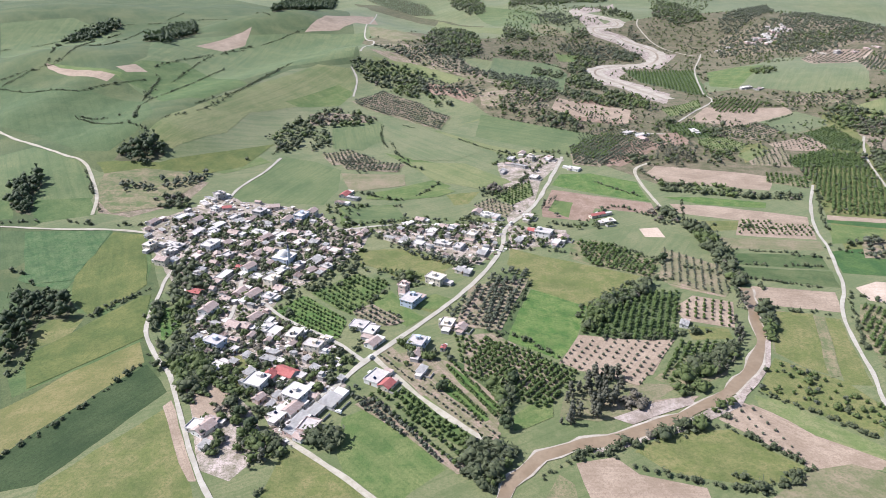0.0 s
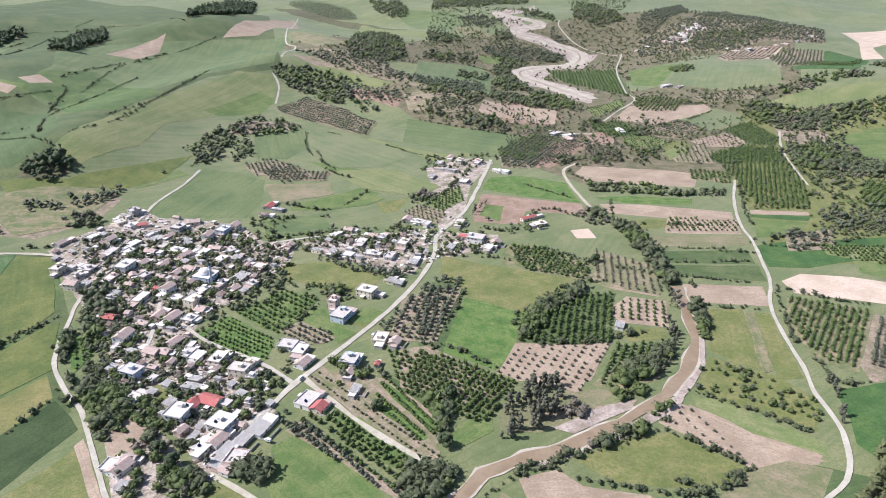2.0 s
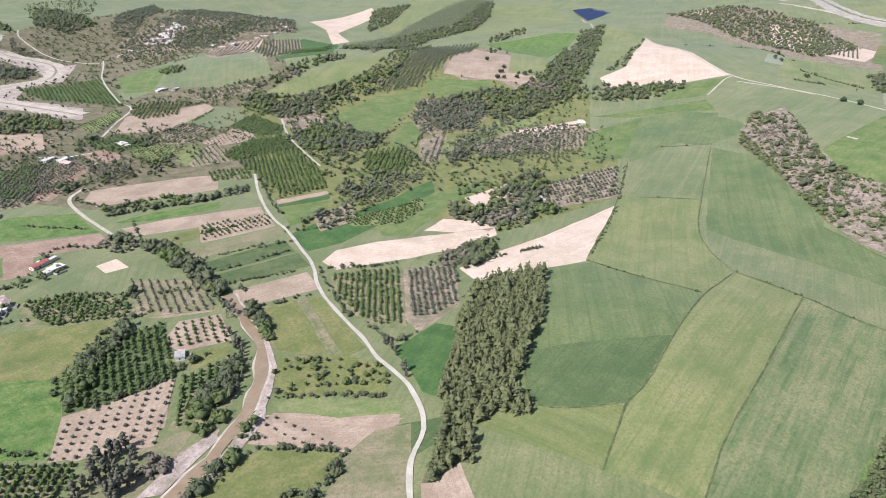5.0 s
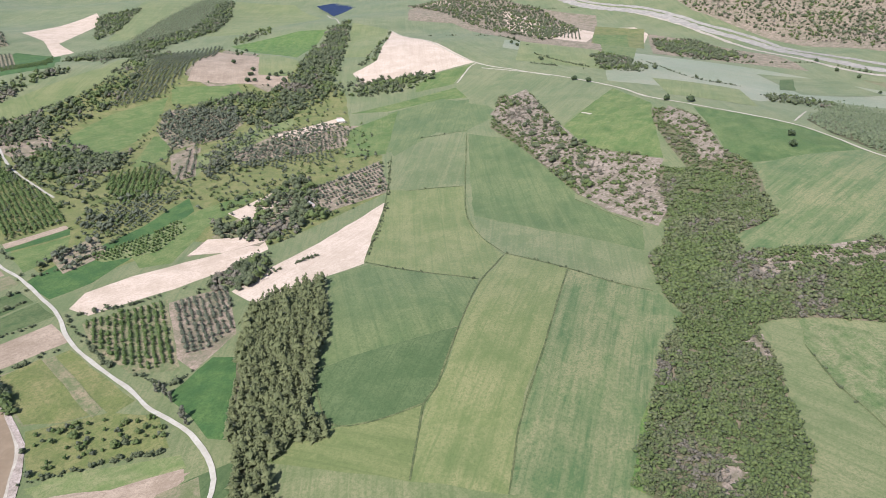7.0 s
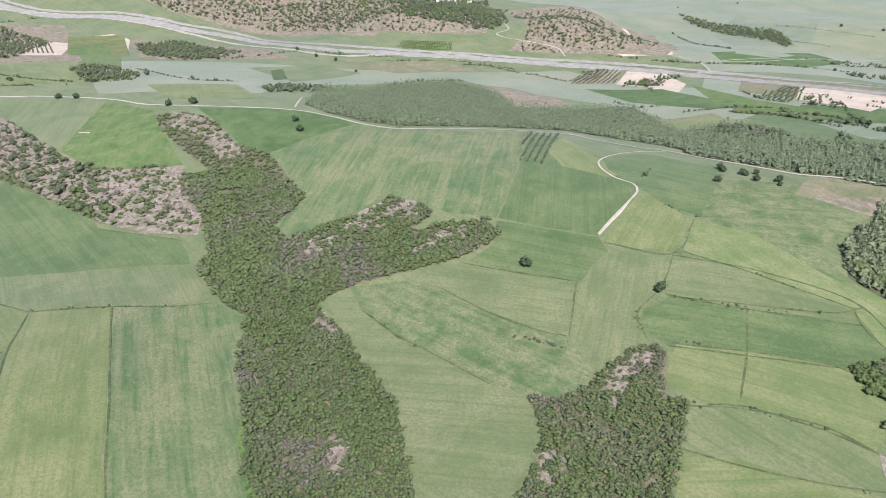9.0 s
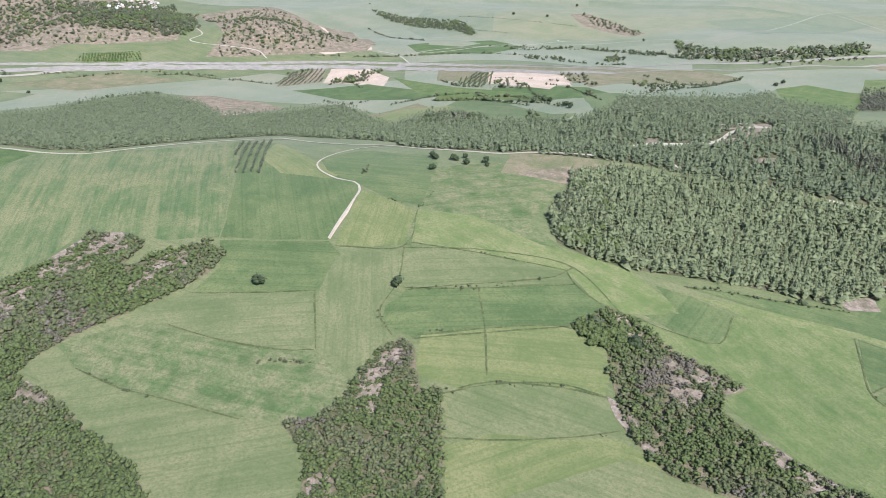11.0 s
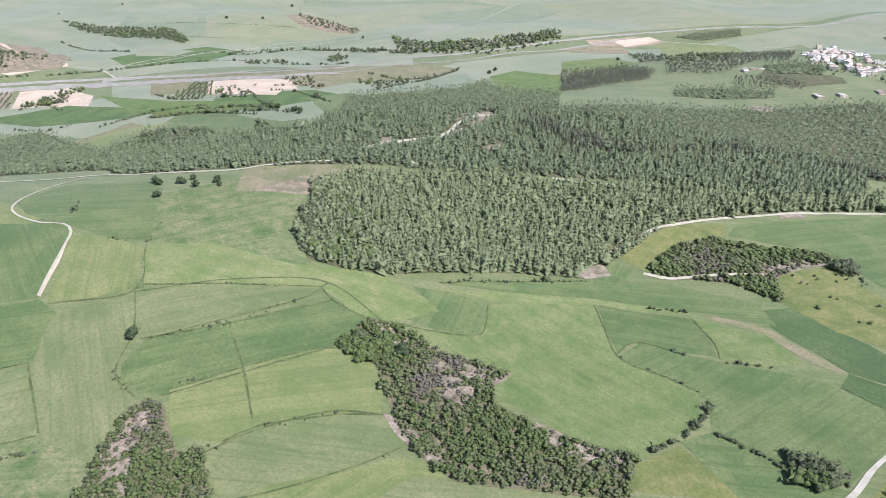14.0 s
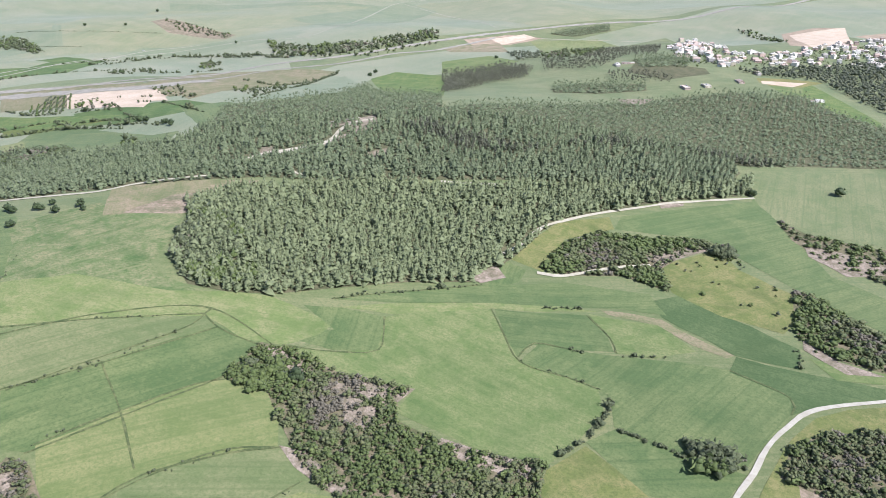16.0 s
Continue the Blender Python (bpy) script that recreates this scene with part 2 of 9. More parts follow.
def leafy(name, shades, gloss=0.55):
    """Foliage: each clump takes one of the shades, each plant a little of its own."""
    m, n, l, bsdf = nodes_of(name)
    isl = n.new("ShaderNodeNewGeometry").outputs["Random Per Island"]
    x = n.new("ShaderNodeValToRGB")
    x.color_ramp.interpolation = "LINEAR"
    for i, s in enumerate(shades):
        p = i / (len(shades) - 1)
        e = x.color_ramp.elements[i] if i < 2 else x.color_ramp.elements.new(p)
        e.position, e.color = p, (*s, 1)
    x.color_ramp.elements[1].position = 1 / (len(shades) - 1)
    l.new(isl, x.inputs[0])
    v = place(n, l)
    c = mix(n, l, ramp(n, l, noisy(n, l, v, 0.05, 3, 0.5), 0.4, 0.65, 0, 0.35), x.outputs[0], tuple(q * 1.25 for q in shades[-1]))
    fine = noisy(n, l, v, 2.2, 4, 0.75)
    c = mix(n, l, ramp(n, l, noisy(n, l, v, 0.24, 2, 0.6), 0.42, 0.62, 0, 0.55), c, shades[0])
    c = mix(n, l, ramp(n, l, noisy(n, l, v, 0.8, 3, 0.7), 0.46, 0.60, 0, 0.6), c, shades[-1])
    c = mix(n, l, ramp(n, l, fine, 0.46, 0.64, 0, 0.42), c, tuple(q * 0.55 for q in shades[0]))
    own = n.new("ShaderNodeObjectInfo").outputs["Random"]
    c = mix(n, l, ramp(n, l, own, 0, 1, 0, 0.3), c, shades[1])
    l.new(c, bsdf.inputs["Base Color"])
    bsdf.inputs["Roughness"].default_value, bsdf.inputs["Specular IOR Level"].default_value = gloss, 0.25
    # a little sheen lightens the leaves in place of haze
    bsdf.inputs["Sheen Weight"].default_value, bsdf.inputs["Sheen Roughness"].default_value = 0.10, 0.5
    bumped(n, l, bsdf, fine, 0.8, 0.35)
    thin = n.new("ShaderNodeBsdfTranslucent")
    l.new(c, thin.inputs["Color"])
    both = n.new("ShaderNodeMixShader")
    both.inputs[0].default_value = 0.28
    l.new(bsdf.outputs[0], both.inputs[1]), l.new(thin.outputs[0], both.inputs[2])
    l.new(both.outputs[0], n["Material Output"].inputs["Surface"])
    return m


LEAF = {
    "fresh": leafy("fresh_foliage", [(0.070, 0.104, 0.032), (0.112, 0.152, 0.046), (0.160, 0.194, 0.066)]),
    "dry": leafy("dry_foliage", [(0.118, 0.106, 0.074), (0.176, 0.156, 0.114), (0.240, 0.214, 0.168)]),
    "citrus": leafy("citrus_foliage", [(0.052, 0.088, 0.023), (0.086, 0.134, 0.034), (0.132, 0.184, 0.050)]),
    "olive": leafy("olive_foliage", [(0.076, 0.092, 0.054), (0.112, 0.128, 0.080), (0.154, 0.168, 0.114)]),
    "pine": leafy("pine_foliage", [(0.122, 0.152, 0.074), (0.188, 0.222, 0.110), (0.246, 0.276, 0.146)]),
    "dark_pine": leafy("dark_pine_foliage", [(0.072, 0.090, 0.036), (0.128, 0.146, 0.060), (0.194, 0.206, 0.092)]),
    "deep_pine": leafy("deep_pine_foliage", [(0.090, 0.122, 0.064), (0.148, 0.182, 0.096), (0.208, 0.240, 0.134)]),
    "poplar": leafy("poplar_foliage", [(0.092, 0.096, 0.062), (0.126, 0.128, 0.088), (0.168, 0.168, 0.122)]),
    "oak": leafy("oak_foliage", [(0.034, 0.055, 0.022), (0.054, 0.080, 0.032), (0.076, 0.104, 0.042)]),
    "bush": leafy("bush_foliage", [(0.056, 0.076, 0.036), (0.096, 0.116, 0.056), (0.144, 0.162, 0.082)]),
    "scrub": leafy("scrub_foliage", [(0.070, 0.096, 0.036), (0.108, 0.138, 0.052), (0.148, 0.174, 0.070), (0.190, 0.196, 0.096)]),
}
BARK = plain("bark", (0.13, 0.10, 0.075), (0.19, 0.155, 0.12), 3.0, 0.9, 0.2, relief=0.6)
DIRT_ROAD = plain("chalky_gravel_road", (0.34, 0.315, 0.26), (0.425, 0.395, 0.335), 0.5, 0.9, 0.2, relief=0.3, third=(0.27, 0.25, 0.20))
TRACK = plain("dirt_track", (0.35, 0.318, 0.25), (0.43, 0.395, 0.32), 0.5, 0.9, 0.2, relief=0.4, third=(0.22, 0.21, 0.13))
ASPHALT = plain("worn_pale_asphalt", (0.23, 0.215, 0.19), (0.31, 0.288, 0.25), 0.4, 0.95, 0.05, third=(0.36, 0.33, 0.28))
GRAVEL = plain("river_gravel", (0.34, 0.30, 0.245), (0.44, 0.395, 0.33), 0.35, 0.9, 0.2, relief=0.6, dist=0.2, third=(0.22, 0.19, 0.14))
MUD_WATER = plain("muddy_water", (0.205, 0.150, 0.096), (0.262, 0.200, 0.134), 0.3, 0.38, 0.25, relief=0.12, dist=0.05, third=(0.180, 0.138, 0.092))

# ---- the ground ----
def set_normals(me):
    """Smooth shading that follows the land and not its facets."""
    co = np.empty(len(me.vertices) * 3)
    me.vertices.foreach_get("co", co)
    x, y = co[0::3], co[1::3]
    nx, ny = land(x - 4, y) - land(x + 4, y), land(x, y - 4) - land(x, y + 4)
    nn = np.stack([nx, ny, np.full_like(nx, 8.0)], 1)
    nn /= np.linalg.norm(nn, axis=1)[:, None]
    me.polygons.foreach_set("use_smooth", np.ones(len(me.polygons), bool))
    me.normals_split_custom_set_from_vertices(nn.tolist())


def raw_mesh(name, verts, tris, mats, index=None):
    """A mesh straight from arrays of places and triangles."""
    me = bpy.data.meshes.new(name)
    k = len(tris)
    me.vertices.add(len(verts)), me.loops.add(3 * k), me.polygons.add(k)
    me.vertices.foreach_set("co", np.ascontiguousarray(verts, np.float32).ravel())
    me.loops.foreach_set("vertex_index", np.ascontiguousarray(tris, np.int32).ravel())
    me.polygons.foreach_set("loop_start", np.arange(0, 3 * k, 3, dtype=np.int32))
    me.polygons.foreach_set("loop_total", np.full(k, 3, np.int32))
    for m in mats:
        me.materials.append(m)
    if index is not None:
        me.polygons.foreach_set("material_index", np.ascontiguousarray(index, np.int32))
    me.update(calc_edges=True)
    return me


def build_ground():
    gx, gy = np.meshgrid(GX, GY, indexing="ij")
    verts = np.stack([gx.ravel(), gy.ravel(), GZ.ravel()], 1)
    i, j = np.meshgrid(np.arange(len(GX) - 1), np.arange(len(GY) - 1), indexing="ij")
    a = (i * len(GY) + j).ravel()
    b, d = a + len(GY), a + 1
    tris = np.concatenate([np.stack([a, b, b + 1], 1), np.stack([a, b + 1, d], 1)])
    me = raw_mesh("ground", verts, tris, [crop("wg", 0.5)])
    set_normals(me)
    return tagged(new("ground", me), "rolling green farmland of grass and young crops", "ground", kind="structure")


build_ground()
layer = 0


def drape(bm, lift):
    """Cuts a flat bmesh along the facets of the ground and lays it on them."""
    xs, ys = [v.co.x for v in bm.verts], [v.co.y for v in bm.verts]
    for lines, lo, hi, axis in ((GX, min(xs), max(xs), 0), (GY, min(ys), max(ys), 1)):
        for c in lines[(lines > lo) & (lines < hi)]:
            bmesh.ops.bisect_plane(bm, geom=bm.verts[:] + bm.edges[:] + bm.faces[:], dist=1e-4,
                                   plane_co=(c, c, 0), plane_no=(1, 0, 0) if axis == 0 else (0, 1, 0))
    bands = {}
    for f in bm.faces:
        c = f.calc_center_median()
        i, j = np.searchsorted(GX, c.x) - 1, np.searchsorted(GY, c.y) - 1
        dx, dy = GX[i + 1] - GX[i], GY[j + 1] - GY[j]
        key = (round(dx, 1), round(dy, 1), round(GY[j] - GX[i] * dy / dx, 1))
        bands.setdefault(key, (Vector((GX[i], GY[j], 0)), Vector((dy, -dx, 0)).normalized(), []))[2].append(f)
    for co, no, faces in bands.values():
        geom = set(faces)
        for f in faces:
            geom.update(f.edges), geom.update(f.verts)
        bmesh.ops.bisect_plane(bm, geom=list(geom), dist=1e-4, plane_co=co, plane_no=no)
    z = height([v.co.x for v in bm.verts], [v.co.y for v in bm.verts]) + lift
    for v, h in zip(bm.verts, z):
        v.co.z = h


def wobble(p, amount, step=14.0):
    """The outline with more corners, a little uneven as field edges are."""
    out = []
    for (ax, ay), (bx, by) in zip(p, p[1:] + p[:1]):
        k = max(1, int(math.hypot(bx - ax, by - ay) / step))
        for i in range(k):
            s = i / k
            x, y = ax + (bx - ax) * s, ay + (by - ay) * s
            w = noise.noise_vector((x * 0.06, y * 0.06, 3.0))
            out.append((x + w.x * amount, y + w.y * amount))
    return out


def area_of(p):
    return 0.5 * sum(a[0] * b[1] - b[0] * a[1] for a, b in zip(p, p[1:] + p[:1]))


def long_edge(p):
    """Direction of the longest side, for the rows."""
    (ax, ay), (bx, by) = max(zip(p, p[1:] + p[:1]), key=lambda e: math.dist(*e))
    return math.atan2(by - ay, bx - ax)


FIELD_NAMES = {
    "wg": ("wheat_field", "field of grey-green young wheat with tramlines"), "wb": ("wheat_field", "field of dark blue-green young wheat"),
    "wl": ("wheat_field", "field of pale yellowish green wheat with tramlines"), "vg": ("grass_field", "bright green grass field"),
    "vv": ("grass_field", "lush vivid green crop field"), "dv": ("crop_field", "deep green leafy crop field"),
    "mt": ("meadow", "uneven green meadow with pale weedy patches"), "dd": ("crop_field", "very dark green crop field beside the lane"), "dk": ("crop_field", "dark green crop field with straight rows"), "dg": ("crop_field", "dark green vegetable plot in rows"),
    "bg": ("crop_field", "field of leafy beans in mottled green"), "me": ("meadow", "rough yellow-green meadow with tufts"),
    "ye": ("crop_field", "yellowish ripening crop field"), "yl": ("meadow", "yellow-green flowering meadow"),
    "gs": ("crop_field", "thin green crop over pale soil"), "sg": ("fallow_field", "sparse grey-green fallow field"),
    "st": ("crop_field", "plot striped in green rows and bare soil"), "st2": ("wheat_field", "streaky green and yellow wheat field"),
    "br": ("ploughed_field", "bare light brown ploughed field"), "rs": ("ploughed_field", "bare reddish brown ploughed soil"),
    "tn": ("bare_field", "bare pale tan earth"), "pk": ("ploughed_field", "pale pinkish tan ploughed field"),
    "ol": ("vegetable_plot", "strip of vegetable rows on bare soil"), "fl": ("forest_floor", "brown and green forest floor between the pines"), "gd": ("grass_field", "deep green grass field"), "hd": ("hill_pasture", "dark green crops on rolling hills"), "pl": ("wheat_field", "pale silvery green wheat on the plain"), "pm": ("wheat_field", "pale yellowish green wheat on the plain"), "pn": ("wheat_field", "soft green young wheat on the plain"), "wo": ("wheat_field", "olive-green wheat field with tractor tramlines"), "gv": ("gravel_bar", "pale stony gravel bar beside the river"), "yd": ("village_yard", "bare pale earth yards and weedy gaps between houses"), "og": ("grass_field", "olive-green grass field with pale streaks"), "yg": ("grass_field", "fresh yellowish green crop field"), "pf": ("forest_floor", "needle litter under the pines, tree shade put into its colour"), "cl": ("bare_patch", "bare brown stony patch with dry weeds"), "sc": ("waste_ground", "dry stony ground with thin scrub"),
}


OPEN_LAND = ("wg", "wb", "wl", "vg", "vv", "dv", "dk", "br", "rs", "tn", "pk", "st2", "gd", "wo", "yg", "og", "sg", "gs", "dg")
open_fields = []


def field(key, outline, turn=0):
    global layer
    layer += 1
    if key in OPEN_LAND:
        open_fields.append(outline)
    bm = bmesh.new()
    pts = wobble(outline, 1.6)
    f = bm.faces.new([bm.verts.new((x, y, 0)) for x, y in pts])
    f.normal_update()
    if f.normal.z < 0:
        f.normal_flip()
    bmesh.ops.triangulate(bm, faces=bm.faces[:])
    drape(bm, 0.03 + 0.0006 * layer)
    name, label = FIELD_NAMES[key]
    me = bpy.data.meshes.new(name)
    bm.to_mesh(me)
    bm.free()
    me.materials.append(crop(key, long_edge(outline) + radians(turn)))
    set_normals(me)
    tagged(new(name, me), label, "field", kind="structure")


def smooth_line(p, step=7.0):
    """Catmull-Rom curve through the corners."""
    q = [np.array(a, float) for a in p]
    q = [2 * q[0] - q[1]] + q + [2 * q[-1] - q[-2]]
    out = []
    for a, b, c, d in zip(q, q[1:], q[2:], q[3:]):
        k = max(2, int(np.linalg.norm(c - b) / step))
        for i in range(k):
            s = i / k
            out.append(0.5 * (2 * b + (c - a) * s + (2 * a - 5 * b + 4 * c - d) * s * s + (3 * b - a - 3 * c + d) * s ** 3))
    return np.array(out + [q[-2]])


def ribbon(name, width, line, material, lift, label, category, rough=0.3):
    c = smooth_line(line)
    t = np.gradient(c, axis=0)
    t /= np.linalg.norm(t, axis=1)[:, None]
    n = np.stack([-t[:, 1], t[:, 0]], 1)
    bm = bmesh.new()
    rim = []
    for k, (p, q) in enumerate(zip(c, n)):
        w = [0.5 * width * (1 + rough * noise.noise((p[0] * 0.05, p[1] * 0.05, s * 7.0)) * 2) for s in (1, 2)]
        rim.append((bm.verts.new((*(p + q * w[0]), 0)), bm.verts.new((*(p - q * w[1]), 0))))
    for (a, b), (d, e) in zip(rim, rim[1:]):
        f = bm.faces.new((b, e, d, a))
    drape(bm, lift)
    me = bpy.data.meshes.new(name)
    bm.to_mesh(me)
    bm.free()
    me.materials.append(material)
    set_normals(me)
    return tagged(new(name, me), label, category, kind="structure")


ROADS = {"road": ("road", DIRT_ROAD, "pale dusty village road"), "lane": ("lane", DIRT_ROAD, "pale gravel lane"),
         "track": ("track", TRACK, "narrow dirt farm track"), "highway": ("road", ASPHALT, "wide pale asphalt highway"),
         "gravelroad": ("road", ASPHALT, "pale earth service road beside the highway")}
roads_laid = 0
road_spots = []


def road(width, kind, line):
    global roads_laid
    roads_laid += 1
    name, m, label = ROADS[kind]
    mid = smooth_line(line, 2.5)
    road_spots.append((mid[:, 0], mid[:, 1], width / 2))
    ribbon(name, width, line, m, 0.37 + 0.002 * roads_laid, label, "road")


def verge(line):
    ribbon("field_margin", 1.15, line, crop("mg", 0.0), 0.33 + 0.002 * (len(line) % 7), "narrow green weedy field margin", "field margin", 0.6)


def strand(width, kind, line):
    mid = smooth_line(line, 5.0)
    road_spots.append((mid[:, 0], mid[:, 1], width * (0.3 if kind == "gravel" else 0.5)))
    ribbon("river_bank", width * (0.8 if kind == "gravel" else 1), line, GRAVEL, 0.345, "pale river gravel and sand", "river bank", 0.6 if kind == "gravel" else 0.25)
    ribbon("river", width * (0.62 if kind == "gravel" else 0.12), line, MUD_WATER, 0.355, "muddy brown river water", "river", 0.4)

# ---- fields ----
field("hd", [(-1765, 2776), (-1113, 3111), (-250, 2033), (-142, 1275), (-244, 1194), (-307, 1024), (-353, 841), (-326, 795), (-375, 755), (-569, 906), (-698, 1018)])
field("hd", [(-651, 942), (-543, 886), (-402, 776), (-358, 695), (-385, 628), (-455, 620)])
field("hd", [(-458, 626), (-362, 623), (-276, 620), (-245, 551), (-225, 511), (-220, 484), (-210, 436), (-183, 394), (-229, 347), (-262, 303)])
field("pl", [(1380, -666), (2300, -780), (3333, -396), (3164, -1095), (2561, -2126), (2165, -2514), (929, -1090), (1078, -888), (1220, -702)])
field("pl", [(1427, 618), (1406, 177), (1374, -445), (890, -721), (856, -902), (570, -582), (637, -549), (822, -458), (1043, -412), (1324, -215), (1221, 26), (1054, 106), (1096, 300), (1185, 529)])
field("pl", [(2854, -1730), (1469, -2957), (73, -3273), (146, -2750), (416, -2180), (760, -1755), (928, -1243), (1084, -941), (1247, -665)])
field("pl", [(1200, -635), (899, -761), (866, -1148), (745, -1388), (508, -1895), (62, -2810), (-388, -3243), (-208, -1806), (-3, -1956), (214, -1620), (390, -1868), (508, -1626), (585, -1299), (642, -1167), (733, -1048), (687, -875), (732, -689), (665, -550), (709, -492), (883, -485), (886, -434)])
field("fl", [(-179, 1492), (289, 1751), (628, 2006), (1353, 2297), (490, 754), (425, 787), (246, 750), (161, 873), (79, 1014), (-22, 1254)])
field("me", [(567, 1065), (795, 1071), (1271, 1232), (1082, 835), (979, 701), (793, 567), (747, 494), (640, 426), (488, 449), (462, 525), (347, 546), (366, 607), (405, 750)])
field("yd", [(-285, 630), (-269, 660), (-228, 714), (-128, 681), (-100, 639), (-67, 635), (-73, 590), (-89, 555), (-112, 523), (-127, 504), (-132, 468), (-106, 444), (-74, 428), (-78, 402), (-62, 383), (-80, 338), (-90, 323), (-120, 370), (-137, 395), (-162, 401), (-180, 436), (-184, 468), (-225, 531)])
field("yd", [(-67, 635), (-13, 643), (53, 652), (49, 592), (32, 557), (8, 568), (-43, 603)])
field("yd", [(65, 837), (124, 871), (149, 849), (112, 777), (88, 674), (63, 645), (68, 739)])
field("yd", [(63, 645), (116, 631), (117, 603), (59, 586)])
field("yd", [(-161, 376), (-133, 376), (-118, 359), (-99, 323), (-114, 296), (-132, 304)])
field("me", [(-213, 294), (-167, 362), (-146, 323), (-125, 274), (-207, 273)])
field("br", [(-171, 362), (-168, 368), (-142, 318), (-132, 296), (-136, 296), (-153, 327)])
field("dd", [(-254, 310), (-231, 353), (-198, 407), (-182, 389), (-175, 376), (-200, 322), (-215, 294), (-240, 287)])
field("ye", [(-277, 349), (-256, 375), (-237, 412), (-215, 437), (-200, 410), (-230, 350), (-246, 318), (-254, 312)])
field("gd", [(-283, 392), (-274, 424), (-252, 465), (-230, 504), (-221, 484), (-218, 455), (-213, 436), (-245, 397), (-268, 371)])
field("gd", [(-300, 511), (-302, 549), (-304, 616), (-274, 616), (-248, 551), (-241, 521), (-254, 470), (-276, 476)])
field("bg", [(-348, 527), (-355, 569), (-339, 607), (-308, 620), (-303, 551), (-301, 511), (-330, 518)])
field("dk", [(-443, 618), (-362, 619), (-356, 569), (-360, 548), (-394, 535)])
field("dk", [(-383, 516), (-331, 504), (-316, 491), (-319, 465), (-352, 465)])
field("me", [(-297, 442), (-290, 466), (-266, 466), (-267, 442), (-283, 427)])
field("vg", [(-60, 349), (-49, 357), (-31, 346), (1, 305), (-18, 287), (-26, 276), (-42, 292), (-53, 301), (-60, 318)])
field("me", [(-89, 321), (-80, 322), (-58, 301), (-41, 286), (-46, 274), (-97, 274), (-93, 296)])
field("br", [(-164, 379), (-140, 388), (-130, 359), (-135, 347), (-148, 347)])
field("me", [(-143, 418), (-124, 408), (-119, 395), (-133, 376)])
field("vv", [(-127, 477), (-111, 502), (-77, 472), (-84, 433), (-98, 444)])
field("me", [(-81, 580), (-53, 591), (-22, 570), (1, 551), (-11, 527), (-29, 526), (-60, 556)])
field("vg", [(-59, 495), (-42, 510), (-18, 469), (-26, 455), (-39, 469)])
field("me", [(-21, 482), (-4, 503), (7, 491), (-5, 473)])
field("vg", [(-106, 691), (-49, 700), (-44, 657), (-79, 648), (-98, 644)])
field("vg", [(-58, 745), (-9, 778), (10, 756), (-6, 734), (-50, 709)])
field("me", [(3, 729), (40, 739), (27, 701), (12, 698)])
field("ol", [(-44, 423), (-37, 428), (28, 333), (25, 324), (-8, 361)])
field("wb", [(-221, 715), (-208, 780), (-190, 845), (-153, 833), (-119, 807), (-113, 742), (-124, 697), (-166, 700), (-207, 701)])
field("wb", [(-548, 796), (-490, 838), (-410, 782), (-381, 742), (-358, 695), (-412, 681), (-485, 690)])
field("gd", [(-413, 684), (-361, 695), (-338, 657), (-388, 634)])
field("gd", [(-485, 690), (-435, 683), (-413, 645), (-451, 632)])
field("sc", [(-361, 702), (-331, 720), (-283, 759), (-256, 749), (-263, 694), (-305, 654), (-338, 661)])
field("wg", [(-157, 970), (-86, 994), (-60, 895), (-135, 864)])
field("wg", [(-78, 1015), (-19, 973), (74, 859), (50, 812), (10, 836), (-62, 904)])
field("wl", [(-12, 973), (62, 1034), (203, 953), (163, 893), (81, 864)])
field("vg", [(-74, 875), (-3, 835), (74, 780), (41, 757), (-30, 813)])
field("br", [(-109, 766), (-55, 796), (-44, 770), (-90, 749)])
field("pf", [(-371, 784), (-367, 822), (-347, 832), (-327, 819), (-319, 801), (-333, 777)])
field("pf", [(-541, 1350), (-645, 1761), (-583, 1778), (-494, 1512), (-491, 1330)])
field("pf", [(-843, 1636), (-832, 1763), (-785, 1840), (-768, 1794), (-788, 1658)])
field("pf", [(-435, 680), (-452, 732), (-439, 747), (-421, 721), (-419, 697), (-400, 652), (-416, 657)])
field("pf", [(-311, 434), (-324, 465), (-325, 499), (-303, 509), (-283, 487), (-278, 466), (-299, 466), (-289, 427), (-291, 406)])
field("pf", [(-370, 1652), (-533, 2504), (-443, 2645), (-357, 2583), (-298, 1776)])
field("br", [(72, 309), (94, 314), (104, 299), (137, 289), (136, 275), (76, 275)])
field("me", [(106, 319), (129, 333), (166, 336), (191, 304), (182, 292), (153, 292), (120, 302)])
field("dk", [(173, 274), (190, 290), (217, 302), (233, 296), (252, 283), (244, 270)])
field("gs", [(49, 277), (61, 301), (68, 293), (68, 277)])
field("br", [(170, 357), (188, 359), (215, 330), (238, 304), (232, 298), (198, 300), (178, 326)])
field("yl", [(190, 366), (207, 364), (242, 316), (239, 305), (212, 331)])
field("sg", [(70, 349), (76, 372), (114, 384), (150, 381), (126, 360), (92, 344)])
field("me", [(60, 591), (76, 581), (117, 559), (163, 534), (139, 502), (109, 477), (71, 513), (55, 558)])
field("vv", [(70, 512), (110, 484), (100, 455), (89, 424), (77, 410), (42, 438), (55, 471)])
field("dg", [(47, 542), (67, 539), (71, 522), (44, 433), (29, 446)])
field("br", [(96, 442), (122, 437), (159, 434), (148, 414), (136, 392), (115, 393), (90, 397), (79, 408)])
field("gs", [(135, 388), (166, 415), (191, 420), (184, 392), (155, 375)])
field("me", [(177, 455), (206, 449), (204, 436), (174, 435)])
field("br", [(175, 481), (196, 500), (223, 489), (211, 450), (178, 462)])
